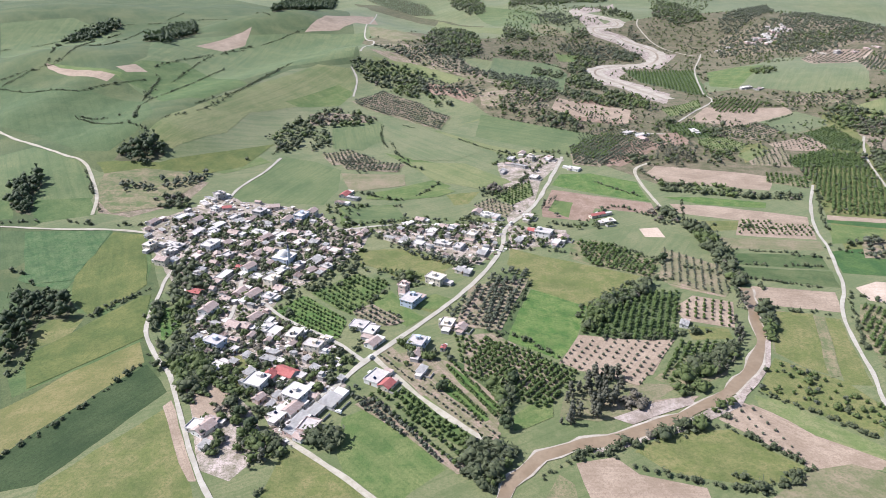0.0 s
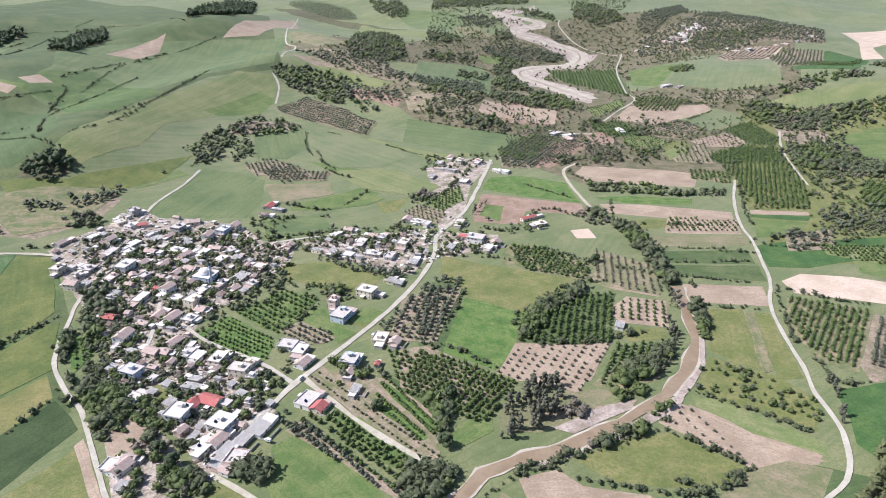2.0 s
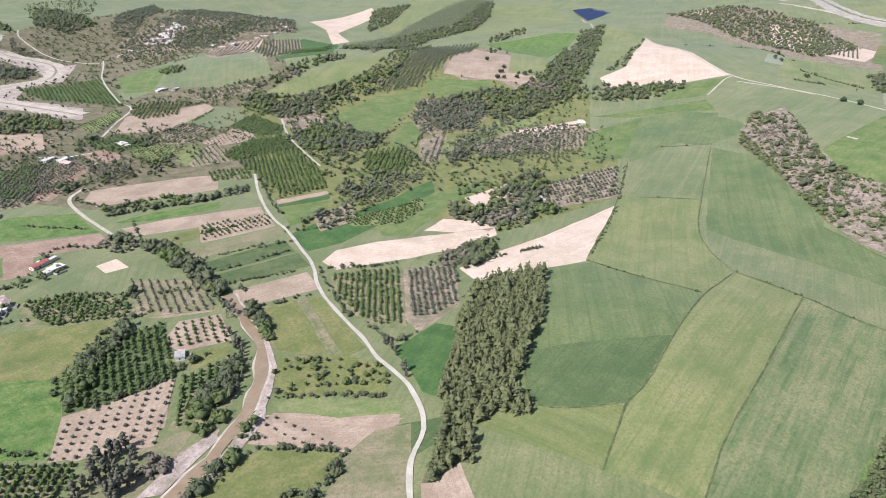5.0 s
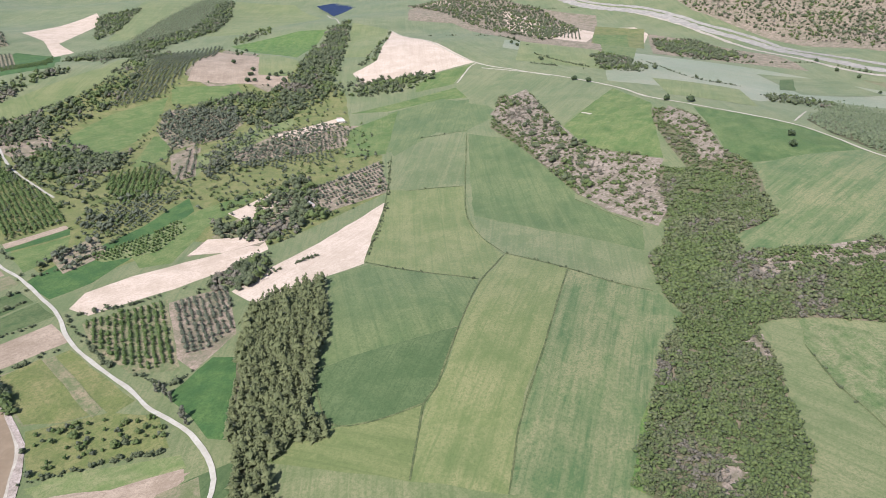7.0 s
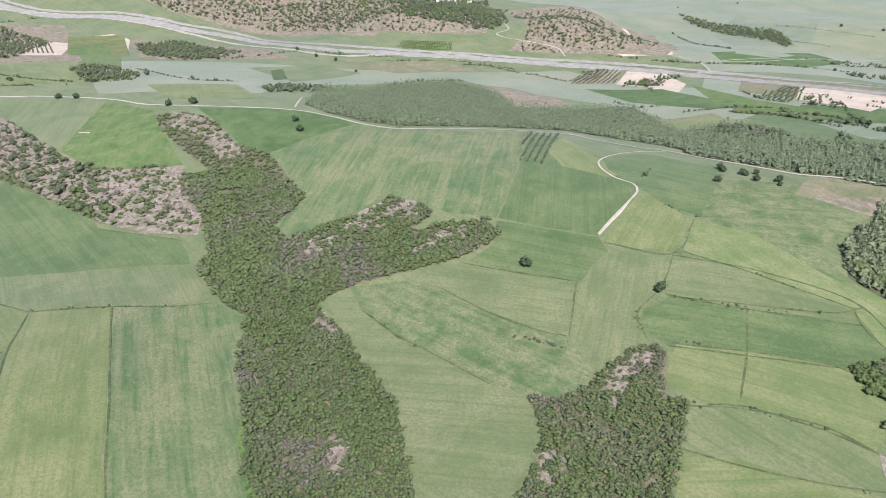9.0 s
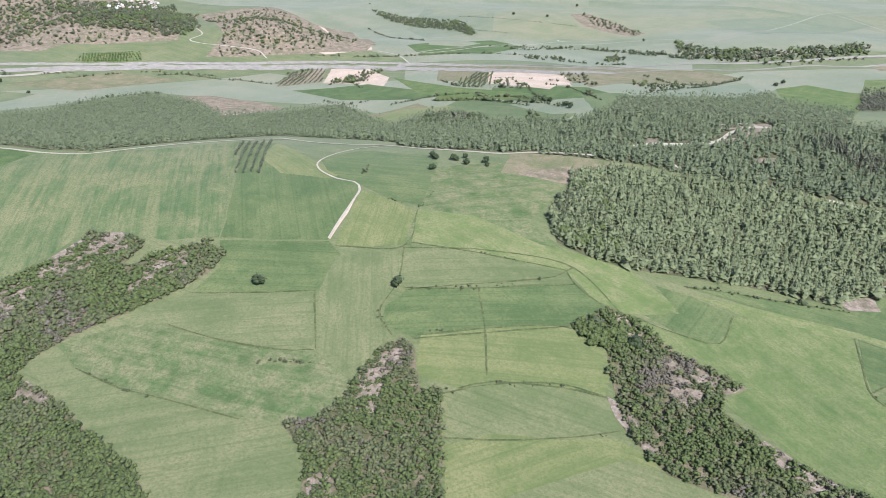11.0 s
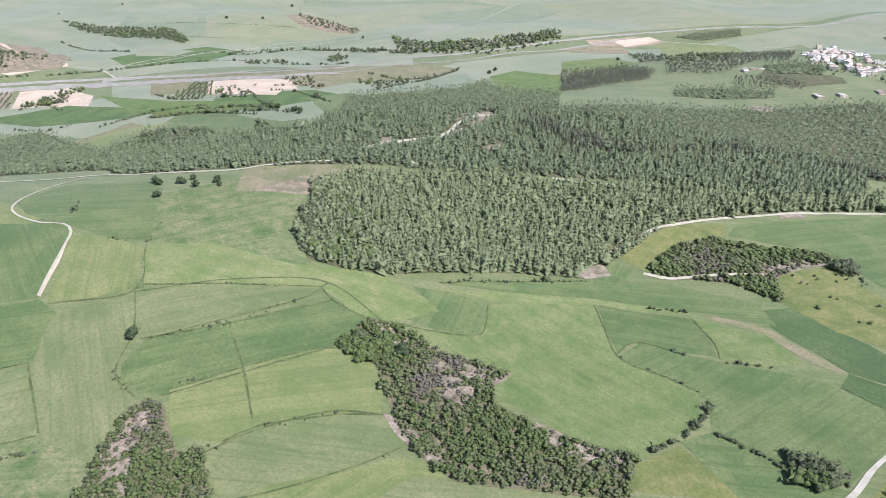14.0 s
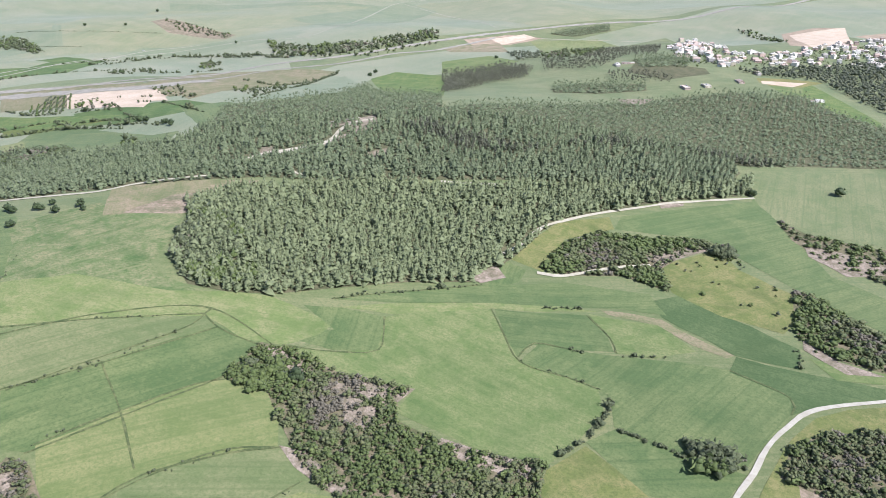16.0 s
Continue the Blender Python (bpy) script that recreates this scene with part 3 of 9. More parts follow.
field("st", [(176, 535), (194, 556), (223, 537), (237, 525), (220, 497), (185, 515)])
field("dg", [(110, 480), (141, 510), (190, 506), (175, 481), (158, 435), (122, 437), (96, 442)])
field("gs", [(118, 607), (140, 608), (187, 562), (174, 530), (141, 546), (109, 568)])
field("wg", [(152, 598), (174, 642), (213, 640), (230, 594), (230, 545), (189, 567)])
field("tn", [(187, 634), (206, 638), (206, 614), (188, 615)])
field("rs", [(101, 689), (119, 744), (216, 702), (215, 671), (155, 689), (143, 654), (99, 665)])
field("vv", [(121, 759), (136, 796), (171, 798), (217, 768), (217, 705), (167, 729)])
field("vg", [(107, 683), (117, 713), (136, 705), (124, 663)])
field("br", [(237, 800), (254, 825), (350, 797), (378, 782), (354, 738), (291, 756), (240, 774)])
field("gs", [(372, 787), (422, 782), (400, 745), (362, 766)])
field("vv", [(234, 720), (275, 719), (336, 702), (329, 686), (266, 698)])
field("br", [(235, 700), (276, 694), (361, 663), (353, 644), (287, 655), (238, 673)])
field("me", [(233, 656), (289, 653), (280, 630), (241, 629)])
field("br", [(291, 657), (355, 643), (343, 607), (274, 618)])
field("sg", [(242, 615), (344, 603), (339, 583), (249, 590)])
field("dg", [(243, 580), (331, 573), (325, 544), (248, 557)])
field("dg", [(246, 552), (326, 541), (318, 512), (246, 532)])
field("br", [(248, 516), (310, 504), (299, 472), (254, 483), (240, 498)])
field("sg", [(250, 477), (283, 464), (253, 392), (224, 417)])
field("me", [(283, 464), (292, 462), (270, 376), (253, 378)])
field("me", [(222, 411), (255, 381), (265, 351), (247, 324), (197, 373)])
field("yl", [(192, 370), (224, 339), (245, 314), (239, 303), (212, 329), (191, 357)])
field("br", [(182, 363), (212, 328), (237, 299), (214, 304), (200, 301), (162, 346)])
field("me", [(147, 339), (165, 333), (194, 303), (167, 290), (148, 304), (105, 318), (119, 323)])
field("sg", [(196, 301), (218, 304), (236, 293), (222, 276), (190, 246), (156, 274), (171, 284)])
field("br", [(209, 254), (233, 250), (220, 227), (213, 222), (195, 239)])
field("dv", [(280, 361), (323, 365), (331, 343), (292, 321), (263, 298), (260, 310), (272, 334)])
field("gs", [(321, 487), (372, 457), (305, 374), (296, 389), (290, 401), (301, 451)])
field("sc", [(369, 452), (409, 430), (354, 371), (307, 365), (315, 387)])
field("tn", [(330, 512), (352, 522), (390, 513), (491, 460), (479, 447), (431, 452), (389, 465), (330, 491)])
field("pk", [(403, 420), (441, 421), (509, 414), (622, 413), (585, 391), (518, 366), (481, 348), (448, 365), (419, 376), (392, 387)])
field("sc", [(437, 499), (466, 511), (485, 491), (467, 481)])
field("sg", [(478, 511), (590, 534), (625, 533), (555, 495), (509, 484), (468, 490)])
field("dv", [(342, 581), (379, 587), (464, 586), (545, 605), (519, 572), (411, 540), (367, 533), (333, 538)])
field("vg", [(425, 557), (522, 570), (599, 552), (573, 544), (491, 530), (422, 503), (403, 520)])
field("vg", [(372, 643), (422, 628), (396, 602), (354, 598)])
field("dv", [(377, 654), (434, 645), (424, 631), (374, 647)])
field("br", [(383, 666), (437, 655), (434, 645), (378, 655)])
field("br", [(416, 1020), (478, 1078), (532, 1090), (476, 1037), (412, 993)])
field("sg", [(478, 1023), (533, 1056), (548, 1004), (483, 955)])
field("vg", [(583, 883), (654, 924), (738, 947), (838, 935), (760, 875), (692, 836), (629, 810), (591, 839)])
field("vg", [(598, 749), (705, 826), (714, 798), (648, 737), (603, 731)])
field("wl", [(627, 1075), (715, 1105), (876, 1117), (1205, 1316), (941, 1079), (797, 1051), (668, 1021)])
field("vv", [(827, 909), (889, 947), (945, 894), (922, 862), (845, 875)])
field("sc", [(932, 993), (1253, 1198), (1212, 1071), (968, 882), (909, 913)])
field("wl", [(993, 905), (1215, 1068), (1109, 879), (1005, 844)])
field("sc", [(956, 871), (1005, 844), (987, 816), (939, 824)])
field("vv", [(1289, 1215), (1455, 1152), (1478, 1089), (1152, 927), (1251, 1128)])
field("wl", [(1163, 838), (1559, 1069), (1528, 951), (1425, 893), (1177, 783)])
field("pk", [(1075, 751), (1157, 752), (1516, 933), (1380, 791), (1195, 578), (1125, 613), (1035, 706)])
field("vg", [(1047, 614), (1120, 610), (1187, 572), (1073, 552), (1017, 596)])
field("vg", [(897, 638), (1051, 544), (1008, 501), (988, 543), (922, 590)])
field("wb", [(792, 525), (915, 585), (996, 539), (973, 456), (936, 420), (861, 435), (820, 484), (759, 491)])
field("wb", [(316, 280), (340, 269), (398, 225), (348, 211), (328, 206), (287, 240), (299, 265)])
field("wg", [(697, 1536), (785, 1523), (731, 1252), (676, 1144), (598, 1216), (522, 1234), (446, 1209), (463, 1288)])
field("tn", [(730, 1496), (808, 1593), (928, 1592), (741, 1334)])
field("dv", [(791, 1387), (1025, 1569), (1056, 1472), (835, 1186), (745, 1224)])
field("wg", [(1231, 2276), (1603, 2587), (1610, 2441), (1322, 2077), (1049, 1819)])
field("tn", [(1194, 1791), (1543, 1949), (1432, 1784), (1155, 1606), (1106, 1493), (1045, 1479), (1151, 1651)])
field("wl", [(1236, 1543), (2114, 2297), (2294, 2219), (1601, 1645), (1291, 1473)])
field("wl", [(1358, 1397), (2040, 1863), (2069, 1636), (1780, 1309), (1428, 1270)])
field("dv", [(133, 1204), (197, 1263), (199, 1195), (163, 1146), (124, 1140)])
field("wg", [(101, 1009), (165, 980), (206, 935), (142, 878), (85, 913)])
field("wg", [(1184, 562), (1091, 403), (1058, 355), (922, 341), (1037, 428), (1021, 507), (1057, 531)])
field("wg", [(1563, 958), (1357, 668), (1292, 481), (1273, 373), (1076, 312), (1136, 420), (1201, 570)])
field("pf", [(341, 358), (383, 384), (421, 378), (444, 363), (376, 310), (328, 286), (297, 268), (290, 249), (285, 243), (273, 260), (258, 266), (247, 264), (229, 263), (259, 287), (263, 298), (293, 319)])
field("pf", [(229, 263), (248, 266), (254, 263), (237, 244), (233, 250), (213, 250), (209, 254), (224, 262)])
field("pf", [(1165, 1435), (1646, 1741), (2080, 2013), (2032, 1869), (1553, 1550), (1245, 1400)])
field("pf", [(1079, 1457), (1237, 1476), (1179, 1347), (891, 1136)])
field("wl", [(1142, 514), (1109, 390), (1074, 317), (984, 311), (925, 310), (890, 314), (950, 360), (1041, 426), (1092, 497)])
field("tn", [(540, -164), (557, -181), (584, -214), (588, -219), (573, -206), (548, -182), (533, -165)])
field("wl", [(320, -125), (312, -150), (287, -181), (269, -219), (257, -214), (281, -100)])
field("sc", [(1762, 725), (1835, 617), (1764, 541), (1515, 484), (1520, 580), (1544, 645)])
field("tn", [(1576, 486), (1847, 515), (1863, 458), (1794, 410), (1552, 370), (1584, 412)])
field("yg", [(1515, 467), (1714, 484), (1667, 403), (1277, 324), (1385, 422)])
field("sc", [(1794, 410), (1756, 287), (1636, 127), (1460, 59), (1445, 180), (1443, 325)])
field("pk", [(1222, -251), (1240, -295), (1156, -309), (1031, -277), (1026, -246), (1129, -268)])
field("tn", [(1238, -489), (1323, -548), (1288, -587), (1239, -584), (1193, -520)])
field("pk", [(1171, -525), (1241, -596), (1175, -588), (1113, -540)])
field("gs", [(1287, -419), (1349, -481), (1328, -511), (1276, -463)])
field("tn", [(977, -659), (983, -690), (890, -721), (834, -716), (848, -662), (910, -628)])
field("yg", [(1538, -149), (1589, -174), (1581, -269), (1533, -259)])
field("wb", [(865, -462), (902, -548), (772, -570), (701, -595), (670, -532), (733, -483), (822, -458)])
field("sc", [(1521, -375), (1642, -460), (2098, -706), (2023, -779), (1832, -857), (1423, -701), (1417, -577), (1470, -479)])
field("sc", [(1851, 146), (2014, 352), (2302, 535), (2355, -257), (2142, -386), (1703, -268), (1643, -97), (1747, 6)])
field("wg", [(750, 479), (847, 472), (852, 431), (689, 356), (674, 381), (656, 407), (662, 433)])
field("wl", [(652, 427), (656, 407), (674, 381), (686, 356), (613, 318), (569, 284), (534, 248), (479, 244), (475, 281), (484, 350), (538, 377), (587, 397)])
field("wb", [(797, 516), (910, 563), (974, 538), (1000, 497), (856, 432), (849, 473), (750, 479)])
field("wb", [(848, 427), (832, 356), (760, 296), (712, 246), (677, 233), (632, 158), (589, 147), (598, 201), (604, 255), (616, 312), (712, 361)])
field("wg", [(613, 311), (604, 255), (596, 200), (587, 146), (528, 129), (524, 154), (531, 196), (540, 250), (569, 284)])
field("wb", [(450, 364), (480, 343), (474, 281), (477, 244), (404, 226), (371, 254), (350, 273), (333, 287), (386, 316)])
field("dk", [(321, 281), (333, 286), (350, 273), (371, 254), (403, 226), (343, 211), (329, 211), (308, 227), (294, 246), (299, 259)])
field("wl", [(537, 246), (530, 193), (418, 171), (363, 164), (293, 145), (278, 192), (305, 202), (328, 210), (346, 210), (404, 225), (474, 242)])
field("wo", [(257, 271), (276, 265), (293, 246), (307, 227), (328, 211), (305, 202), (278, 192)])
field("st2", [(530, 192), (522, 153), (524, 126), (511, 101), (465, 100), (425, 99), (379, 100), (344, 93), (318, 73), (293, 145), (345, 159), (412, 170)])
field("vg", [(880, 313), (1053, 299), (977, 230), (857, 196), (788, 174), (799, 229), (818, 267)])
field("wg", [(1188, 575), (1145, 452), (1081, 323), (1038, 303), (885, 315), (956, 369), (1002, 445), (995, 494), (1073, 558)])
field("gd", [(969, 177), (931, 60), (845, -25), (812, 27), (789, 83), (782, 108), (854, 131)])
field("st2", [(767, 97), (808, 56), (858, -11), (810, -106), (809, -195), (684, -145), (600, -106), (586, -96), (605, -63), (622, -48), (652, -15), (626, 30), (600, 71), (626, 84), (660, 71), (705, 56)])
field("wb", [(801, -194), (781, -225), (681, -223), (596, -226), (533, -163), (558, -130), (585, -97), (608, -111), (683, -147)])
field("wl", [(781, -225), (681, -223), (634, -225), (631, -212), (668, -182), (723, -185)])
field("wb", [(581, -96), (556, -129), (531, -163), (511, -163), (489, -149), (483, -129), (500, -100), (515, -79), (531, -60), (548, -85)])
field("wg", [(521, -16), (526, -36), (529, -60), (513, -79), (482, -128), (432, -105), (441, -87), (471, -58), (504, -35)])
field("mt", [(525, 29), (521, -14), (503, -34), (469, -57), (441, -84), (427, -102), (390, -108), (375, -95), (377, -71), (399, -44), (435, -18), (462, 5), (494, 23)])
field("wg", [(515, 46), (526, 29), (493, 24), (460, 5), (432, -18), (397, -43), (378, -61), (359, -63), (337, -49), (315, -33), (335, 20), (368, 18), (399, 28), (426, 31), (462, 37)])
field("wg", [(509, -159), (503, -178), (487, -203), (464, -185), (454, -168), (437, -153), (412, -148), (397, -131), (390, -109), (428, -103), (481, -130)])
field("wg", [(491, -205), (447, -264), (407, -297), (408, -265), (446, -181), (459, -181)])
field("wb", [(444, -178), (422, -224), (392, -285), (349, -289), (358, -252), (375, -214), (403, -158), (426, -149), (441, -159)])
field("mt", [(531, -239), (500, -259), (475, -310), (412, -306), (385, -331), (337, -331), (331, -311), (338, -296), (383, -286), (406, -296), (448, -265), (493, -206)])
field("wb", [(685, -230), (697, -279), (642, -325), (609, -314), (567, -279), (537, -248), (561, -235), (600, -228), (650, -220)])
field("mt", [(605, -302), (581, -365), (553, -357), (512, -389), (488, -347), (475, -315), (501, -260), (532, -243), (567, -279)])
field("wl", [(591, -224), (561, -235), (530, -241), (494, -207), (506, -185), (523, -164)])
field("wg", [(492, -213), (469, -233), (439, -261), (407, -290), (393, -284), (422, -223), (449, -180)])
field("wb", [(448, -180), (421, -222), (391, -284), (359, -290), (359, -253), (375, -226), (385, -200), (403, -163), (416, -155)])
field("wl", [(402, -163), (385, -199), (374, -225), (366, -238), (356, -249), (324, -254), (300, -223), (320, -207), (345, -175), (350, -156), (376, -142)])
field("wg", [(348, -158), (344, -175), (319, -206), (297, -223), (275, -213), (255, -210)])
field("yl", [(533, -244), (503, -275), (441, -296), (413, -318), (386, -331), (337, -331), (336, -310), (349, -293), (372, -284), (404, -289), (447, -255), (493, -214)])
field("wb", [(363, -336), (340, -349), (313, -356), (298, -322), (321, -306), (343, -302), (333, -325)])
field("yg", [(313, -356), (285, -385), (256, -406), (238, -383), (217, -358), (187, -357), (166, -355), (158, -335), (163, -306), (173, -280), (208, -272), (232, -275), (261, -277), (261, -300), (302, -283), (348, -292), (320, -305), (298, -322)])
field("wb", [(254, -407), (194, -433), (176, -415), (168, -399), (193, -387), (219, -380), (220, -362), (238, -383)])
field("wb", [(217, -358), (214, -381), (167, -394), (128, -407), (98, -412), (62, -398), (61, -381), (81, -322), (114, -321), (149, -325), (160, -352), (187, -357)])
field("yg", [(195, -435), (146, -445), (120, -424), (142, -404), (166, -398), (174, -414)])
field("dk", [(159, -473), (142, -492), (90, -472), (59, -456), (58, -432), (97, -430), (119, -443), (148, -456)])
field("sg", [(189, -445), (170, -450), (147, -453), (119, -439), (97, -430), (101, -425), (123, -430), (148, -444), (181, -442)])
field("wb", [(352, -354), (321, -387), (275, -432), (222, -470), (161, -484), (145, -460), (175, -454), (212, -437), (259, -414), (322, -371)])
field("yl", [(344, -348), (315, -375), (259, -414), (212, -437), (189, -442), (227, -420), (256, -407), (308, -363)])
field("dk", [(96, -429), (58, -429), (11, -432), (11, -419), (50, -393), (61, -381), (62, -398), (98, -410)])
field("wb", [(211, -575), (210, -602), (109, -706), (104, -753), (69, -713), (86, -667), (71, -643), (40, -579), (3, -558), (6, -503), (51, -534), (97, -569), (136, -598)])
field("wg", [(107, -712), (106, -797), (-14, -861), (-3, -658), (35, -663), (72, -671), (84, -672)])
field("me", [(164, -532), (125, -585), (105, -555), (67, -535), (57, -505), (70, -472), (109, -477), (147, -494)])
field("me", [(172, -254), (172, -276), (159, -303), (141, -293), (121, -280)])
field("wb", [(160, -306), (148, -324), (114, -321), (80, -318), (86, -297), (121, -280), (141, -293)])
field("me", [(269, -480), (266, -519), (255, -561), (219, -595), (211, -575), (242, -534), (242, -477)])
field("vg", [(738, -1051), (736, -1135), (637, -1138), (508, -857), (560, -851), (638, -917)])
field("pn", [(711, -709), (776, -862), (793, -1057), (682, -950), (621, -778), (657, -707)])
field("sg", [(954, -763), (1074, -1002), (906, -1100), (826, -1090), (794, -914), (792, -782), (832, -695)])
field("sg", [(1181, -696), (1105, -736), (985, -791), (861, -714), (977, -682), (938, -631), (1053, -606)])
field("gd", [(908, -606), (795, -688), (719, -676), (698, -622), (764, -591), (840, -566)])
field("og", [(967, -545), (888, -581), (818, -597), (860, -559), (923, -521)])
field("pm", [(1842, -1161), (1615, -1446), (1313, -1395), (1448, -1071), (1470, -898)])
field("pn", [(1309, -1431), (1216, -1805), (1283, -2086), (1623, -1985), (1999, -1873), (1595, -1465)])
field("pm", [(1258, -2116), (702, -1816), (473, -2093), (287, -2414), (1218, -2237)])
field("br", [(782, -1537), (729, -1686), (652, -1711), (687, -1574), (729, -1477)])
field("br", [(123, -1861), (5, -2024), (1, -1733), (97, -1680)])
field("vg", [(145, -1161), (70, -1281), (31, -1188), (-21, -1067), (-19, -1031), (39, -1088), (90, -1140)])
field("gd", [(1209, -421), (1160, -536), (933, -559), (967, -516), (1070, -441)])
field("sg", [(934, -380), (944, -501), (899, -493), (863, -382)])
field("vg", [(1167, -591), (972, -587), (824, -611), (860, -562), (998, -536)])
field("pn", [(804, -555), (732, -648), (734, -717), (692, -714), (674, -567), (706, -543)])
field("sg", [(1066, -711), (918, -741), (837, -687), (966, -645)])
field("sg", [(862, -734), (884, -1078), (812, -918), (794, -690)])
field("pm", [(1528, -1085), (1320, -1343), (1218, -1685), (1329, -2036), (1598, -1924), (1956, -1759), (1728, -1244)])
field("pn", [(2099, -1252), (1728, -1244), (1539, -1094), (1565, -918), (1786, -996)])
field("gd", [(1392, -755), (1438, -1014), (1349, -1038), (1229, -850), (1285, -723)])
field("dk", [(-690, 1133), (-532, 1046), (-414, 1007), (-365, 902), (-365, 839), (-385, 803), (-420, 808), (-512, 884), (-573, 918)])
field("wb", [(-536, 1380), (-397, 1490), (-262, 1559), (-158, 1581), (-156, 1294), (-261, 1202), (-318, 1067), (-361, 1021), (-427, 1041), (-498, 1106), (-488, 1221)])
field("wl", [(-351, 850), (-342, 895), (-304, 1015), (-291, 1059), (-210, 1233), (-156, 1245), (-142, 1190), (-157, 1091), (-216, 1045), (-265, 978), (-273, 891), (-318, 813)])
field("vg", [(-231, 1057), (-168, 1176), (-140, 1153), (-156, 1083), (-209, 1050)])
field("gd", [(-508, 1100), (-487, 1192), (-431, 1238), (-289, 1079), (-325, 981), (-376, 969), (-432, 1063)])
field("yg", [(-360, 723), (-333, 778), (-293, 796), (-237, 852), (-204, 823), (-245, 778), (-289, 778)])
field("wb", [(-1031, 1754), (-896, 1834), (-771, 1753), (-642, 1230), (-913, 1522)])
field("br", [(-640, 1185), (-579, 1150), (-492, 1102), (-495, 1075), (-561, 1110), (-625, 1163)])
field("br", [(-508, 1141), (-486, 1166), (-459, 1141), (-483, 1119)])
field("br", [(-452, 1359), (-390, 1539), (-379, 1424), (-403, 1363)])
field("br", [(-287, 1558), (-191, 2095), (-160, 1865), (-220, 1601)])
field("fl", [(1018, 458), (1026, 408), (940, 357), (887, 319), (840, 297), (808, 245), (791, 193), (762, 168), (696, 146), (656, 138), (642, 156), (671, 197), (688, 233), (756, 292), (811, 344), (872, 407)])
field("fl", [(952, 224), (953, 188), (902, 151), (820, 122), (788, 92), (741, 75), (700, 65), (680, 56), (649, 71), (634, 86), (717, 112), (767, 147), (818, 174), (896, 209)])
field("fl", [(762, 168), (754, 114), (714, 70), (675, 56), (634, 86), (601, 72), (586, 50), (589, 32), (558, -10), (560, -54), (545, -74), (536, -41), (528, 20), (519, 41), (507, 54), (477, 40), (437, 29), (392, 14), (314, 15), (327, 93), (376, 97), (449, 104), (502, 100), (520, 116), (576, 140), (611, 135), (674, 145)])
field("fl", [(603, 76), (617, 49), (628, 10), (649, -17), (624, -43), (608, -48), (588, -23), (589, -61), (584, -88), (560, -92), (545, -74), (536, -41), (558, -10), (580, 32)])
field("fl", [(305, -29), (325, -46), (355, -62), (383, -61), (374, -78), (379, -97), (391, -109), (403, -132), (408, -152), (394, -153), (363, -137), (354, -146), (326, -128), (289, -103)])
field("og", [(448, 97), (404, 93), (367, 94), (326, 86), (327, 93), (385, 99), (420, 99)])
field("pf", [(963, 48), (1191, 10), (1176, -41), (1261, -105), (1296, -209), (1183, -260), (1051, -250), (1033, -321), (1038, -428), (915, -410), (854, -402), (819, -427), (758, -445), (690, -491), (589, -505), (547, -467), (589, -423), (615, -385), (669, -355), (737, -331), (782, -293), (840, -249), (840, -166), (838, -100), (838, -49), (868, -14), (911, 22)])
field("tn", [(544, -511), (551, -544), (536, -536), (533, -511)])
field("tn", [(500, -614), (504, -668), (492, -659), (494, -624)])
field("sc", [(583, -378), (561, -414), (523, -449), (504, -470), (506, -450), (527, -412), (508, -385), (553, -354)])
field("wl", [(288, -182), (272, -204), (254, -210), (245, -206)])
field("wb", [(270, -431), (275, -477), (254, -471), (252, -453)])
field("yg", [(53, -448), (9, -449), (0, -441), (37, -429)])
field("me", [(75, -295), (67, -332), (60, -360), (49, -384), (31, -401), (-22, -433), (-11, -337)])
field("sc", [(60, -350), (46, -367), (27, -371), (15, -358), (17, -324), (53, -306)])
field("yg", [(706, -1264), (647, -1366), (563, -1301), (574, -1213), (656, -1161)])
field("yg", [(195, -1164), (143, -1219), (71, -1291), (78, -1186), (144, -1130)])
field("ye", [(146, -1256), (97, -1291), (47, -1307), (79, -1231), (134, -1204)])
field("br", [(135, -1956), (70, -2051), (7, -2090), (-11, -1845), (57, -1678), (110, -1684)])
field("br", [(-21, -1971), (-91, -2095), (-155, -2111), (-80, -1925)])
field("tn", [(743, -1602), (702, -1720), (668, -1705), (699, -1563)])
field("wl", [(664, -1656), (533, -1774), (464, -1714), (603, -1555)])
field("tn", [(1017, -685), (979, -701), (894, -735), (818, -679), (888, -651)])
field("wb", [(765, -645), (738, -695), (673, -692), (618, -595), (661, -572)])
field("sc", [(1604, -1411), (1614, -1479), (1329, -1409), (1321, -1359), (1481, -1343)])
field("pf", [(472, -329), (497, -375), (527, -405), (515, -439), (476, -482), (434, -526), (370, -560), (319, -604), (254, -645), (177, -697), (128, -742), (112, -772), (110, -723), (172, -666), (222, -607), (253, -568), (263, -538), (266, -504), (273, -459), (284, -431), (321, -403), (345, -380), (372, -350), (387, -333), (413, -318), (438, -309)])
field("pf", [(775, -367), (711, -369), (672, -397), (637, -429), (598, -459), (548, -494), (502, -518), (449, -551), (376, -597), (285, -672), (189, -766), (140, -798), (126, -779), (133, -739), (226, -666), (322, -609), (410, -547), (466, -502), (508, -476), (565, -425), (614, -379), (667, -339), (705, -325)])
field("pf", [(860, -418), (876, -480), (831, -490), (765, -467), (703, -486), (656, -541), (675, -605), (719, -674), (683, -739), (660, -835), (703, -980), (612, -861), (510, -857), (466, -765), (411, -842), (304, -1003), (175, -1127), (77, -1166), (33, -1090), (-23, -1040), (-90, -1019), (-76, -900), (-15, -876), (62, -842), (112, -810), (140, -798), (216, -751), (337, -648), (429, -581), (494, -542), (527, -517), (605, -465), (682, -404), (775, -367)])
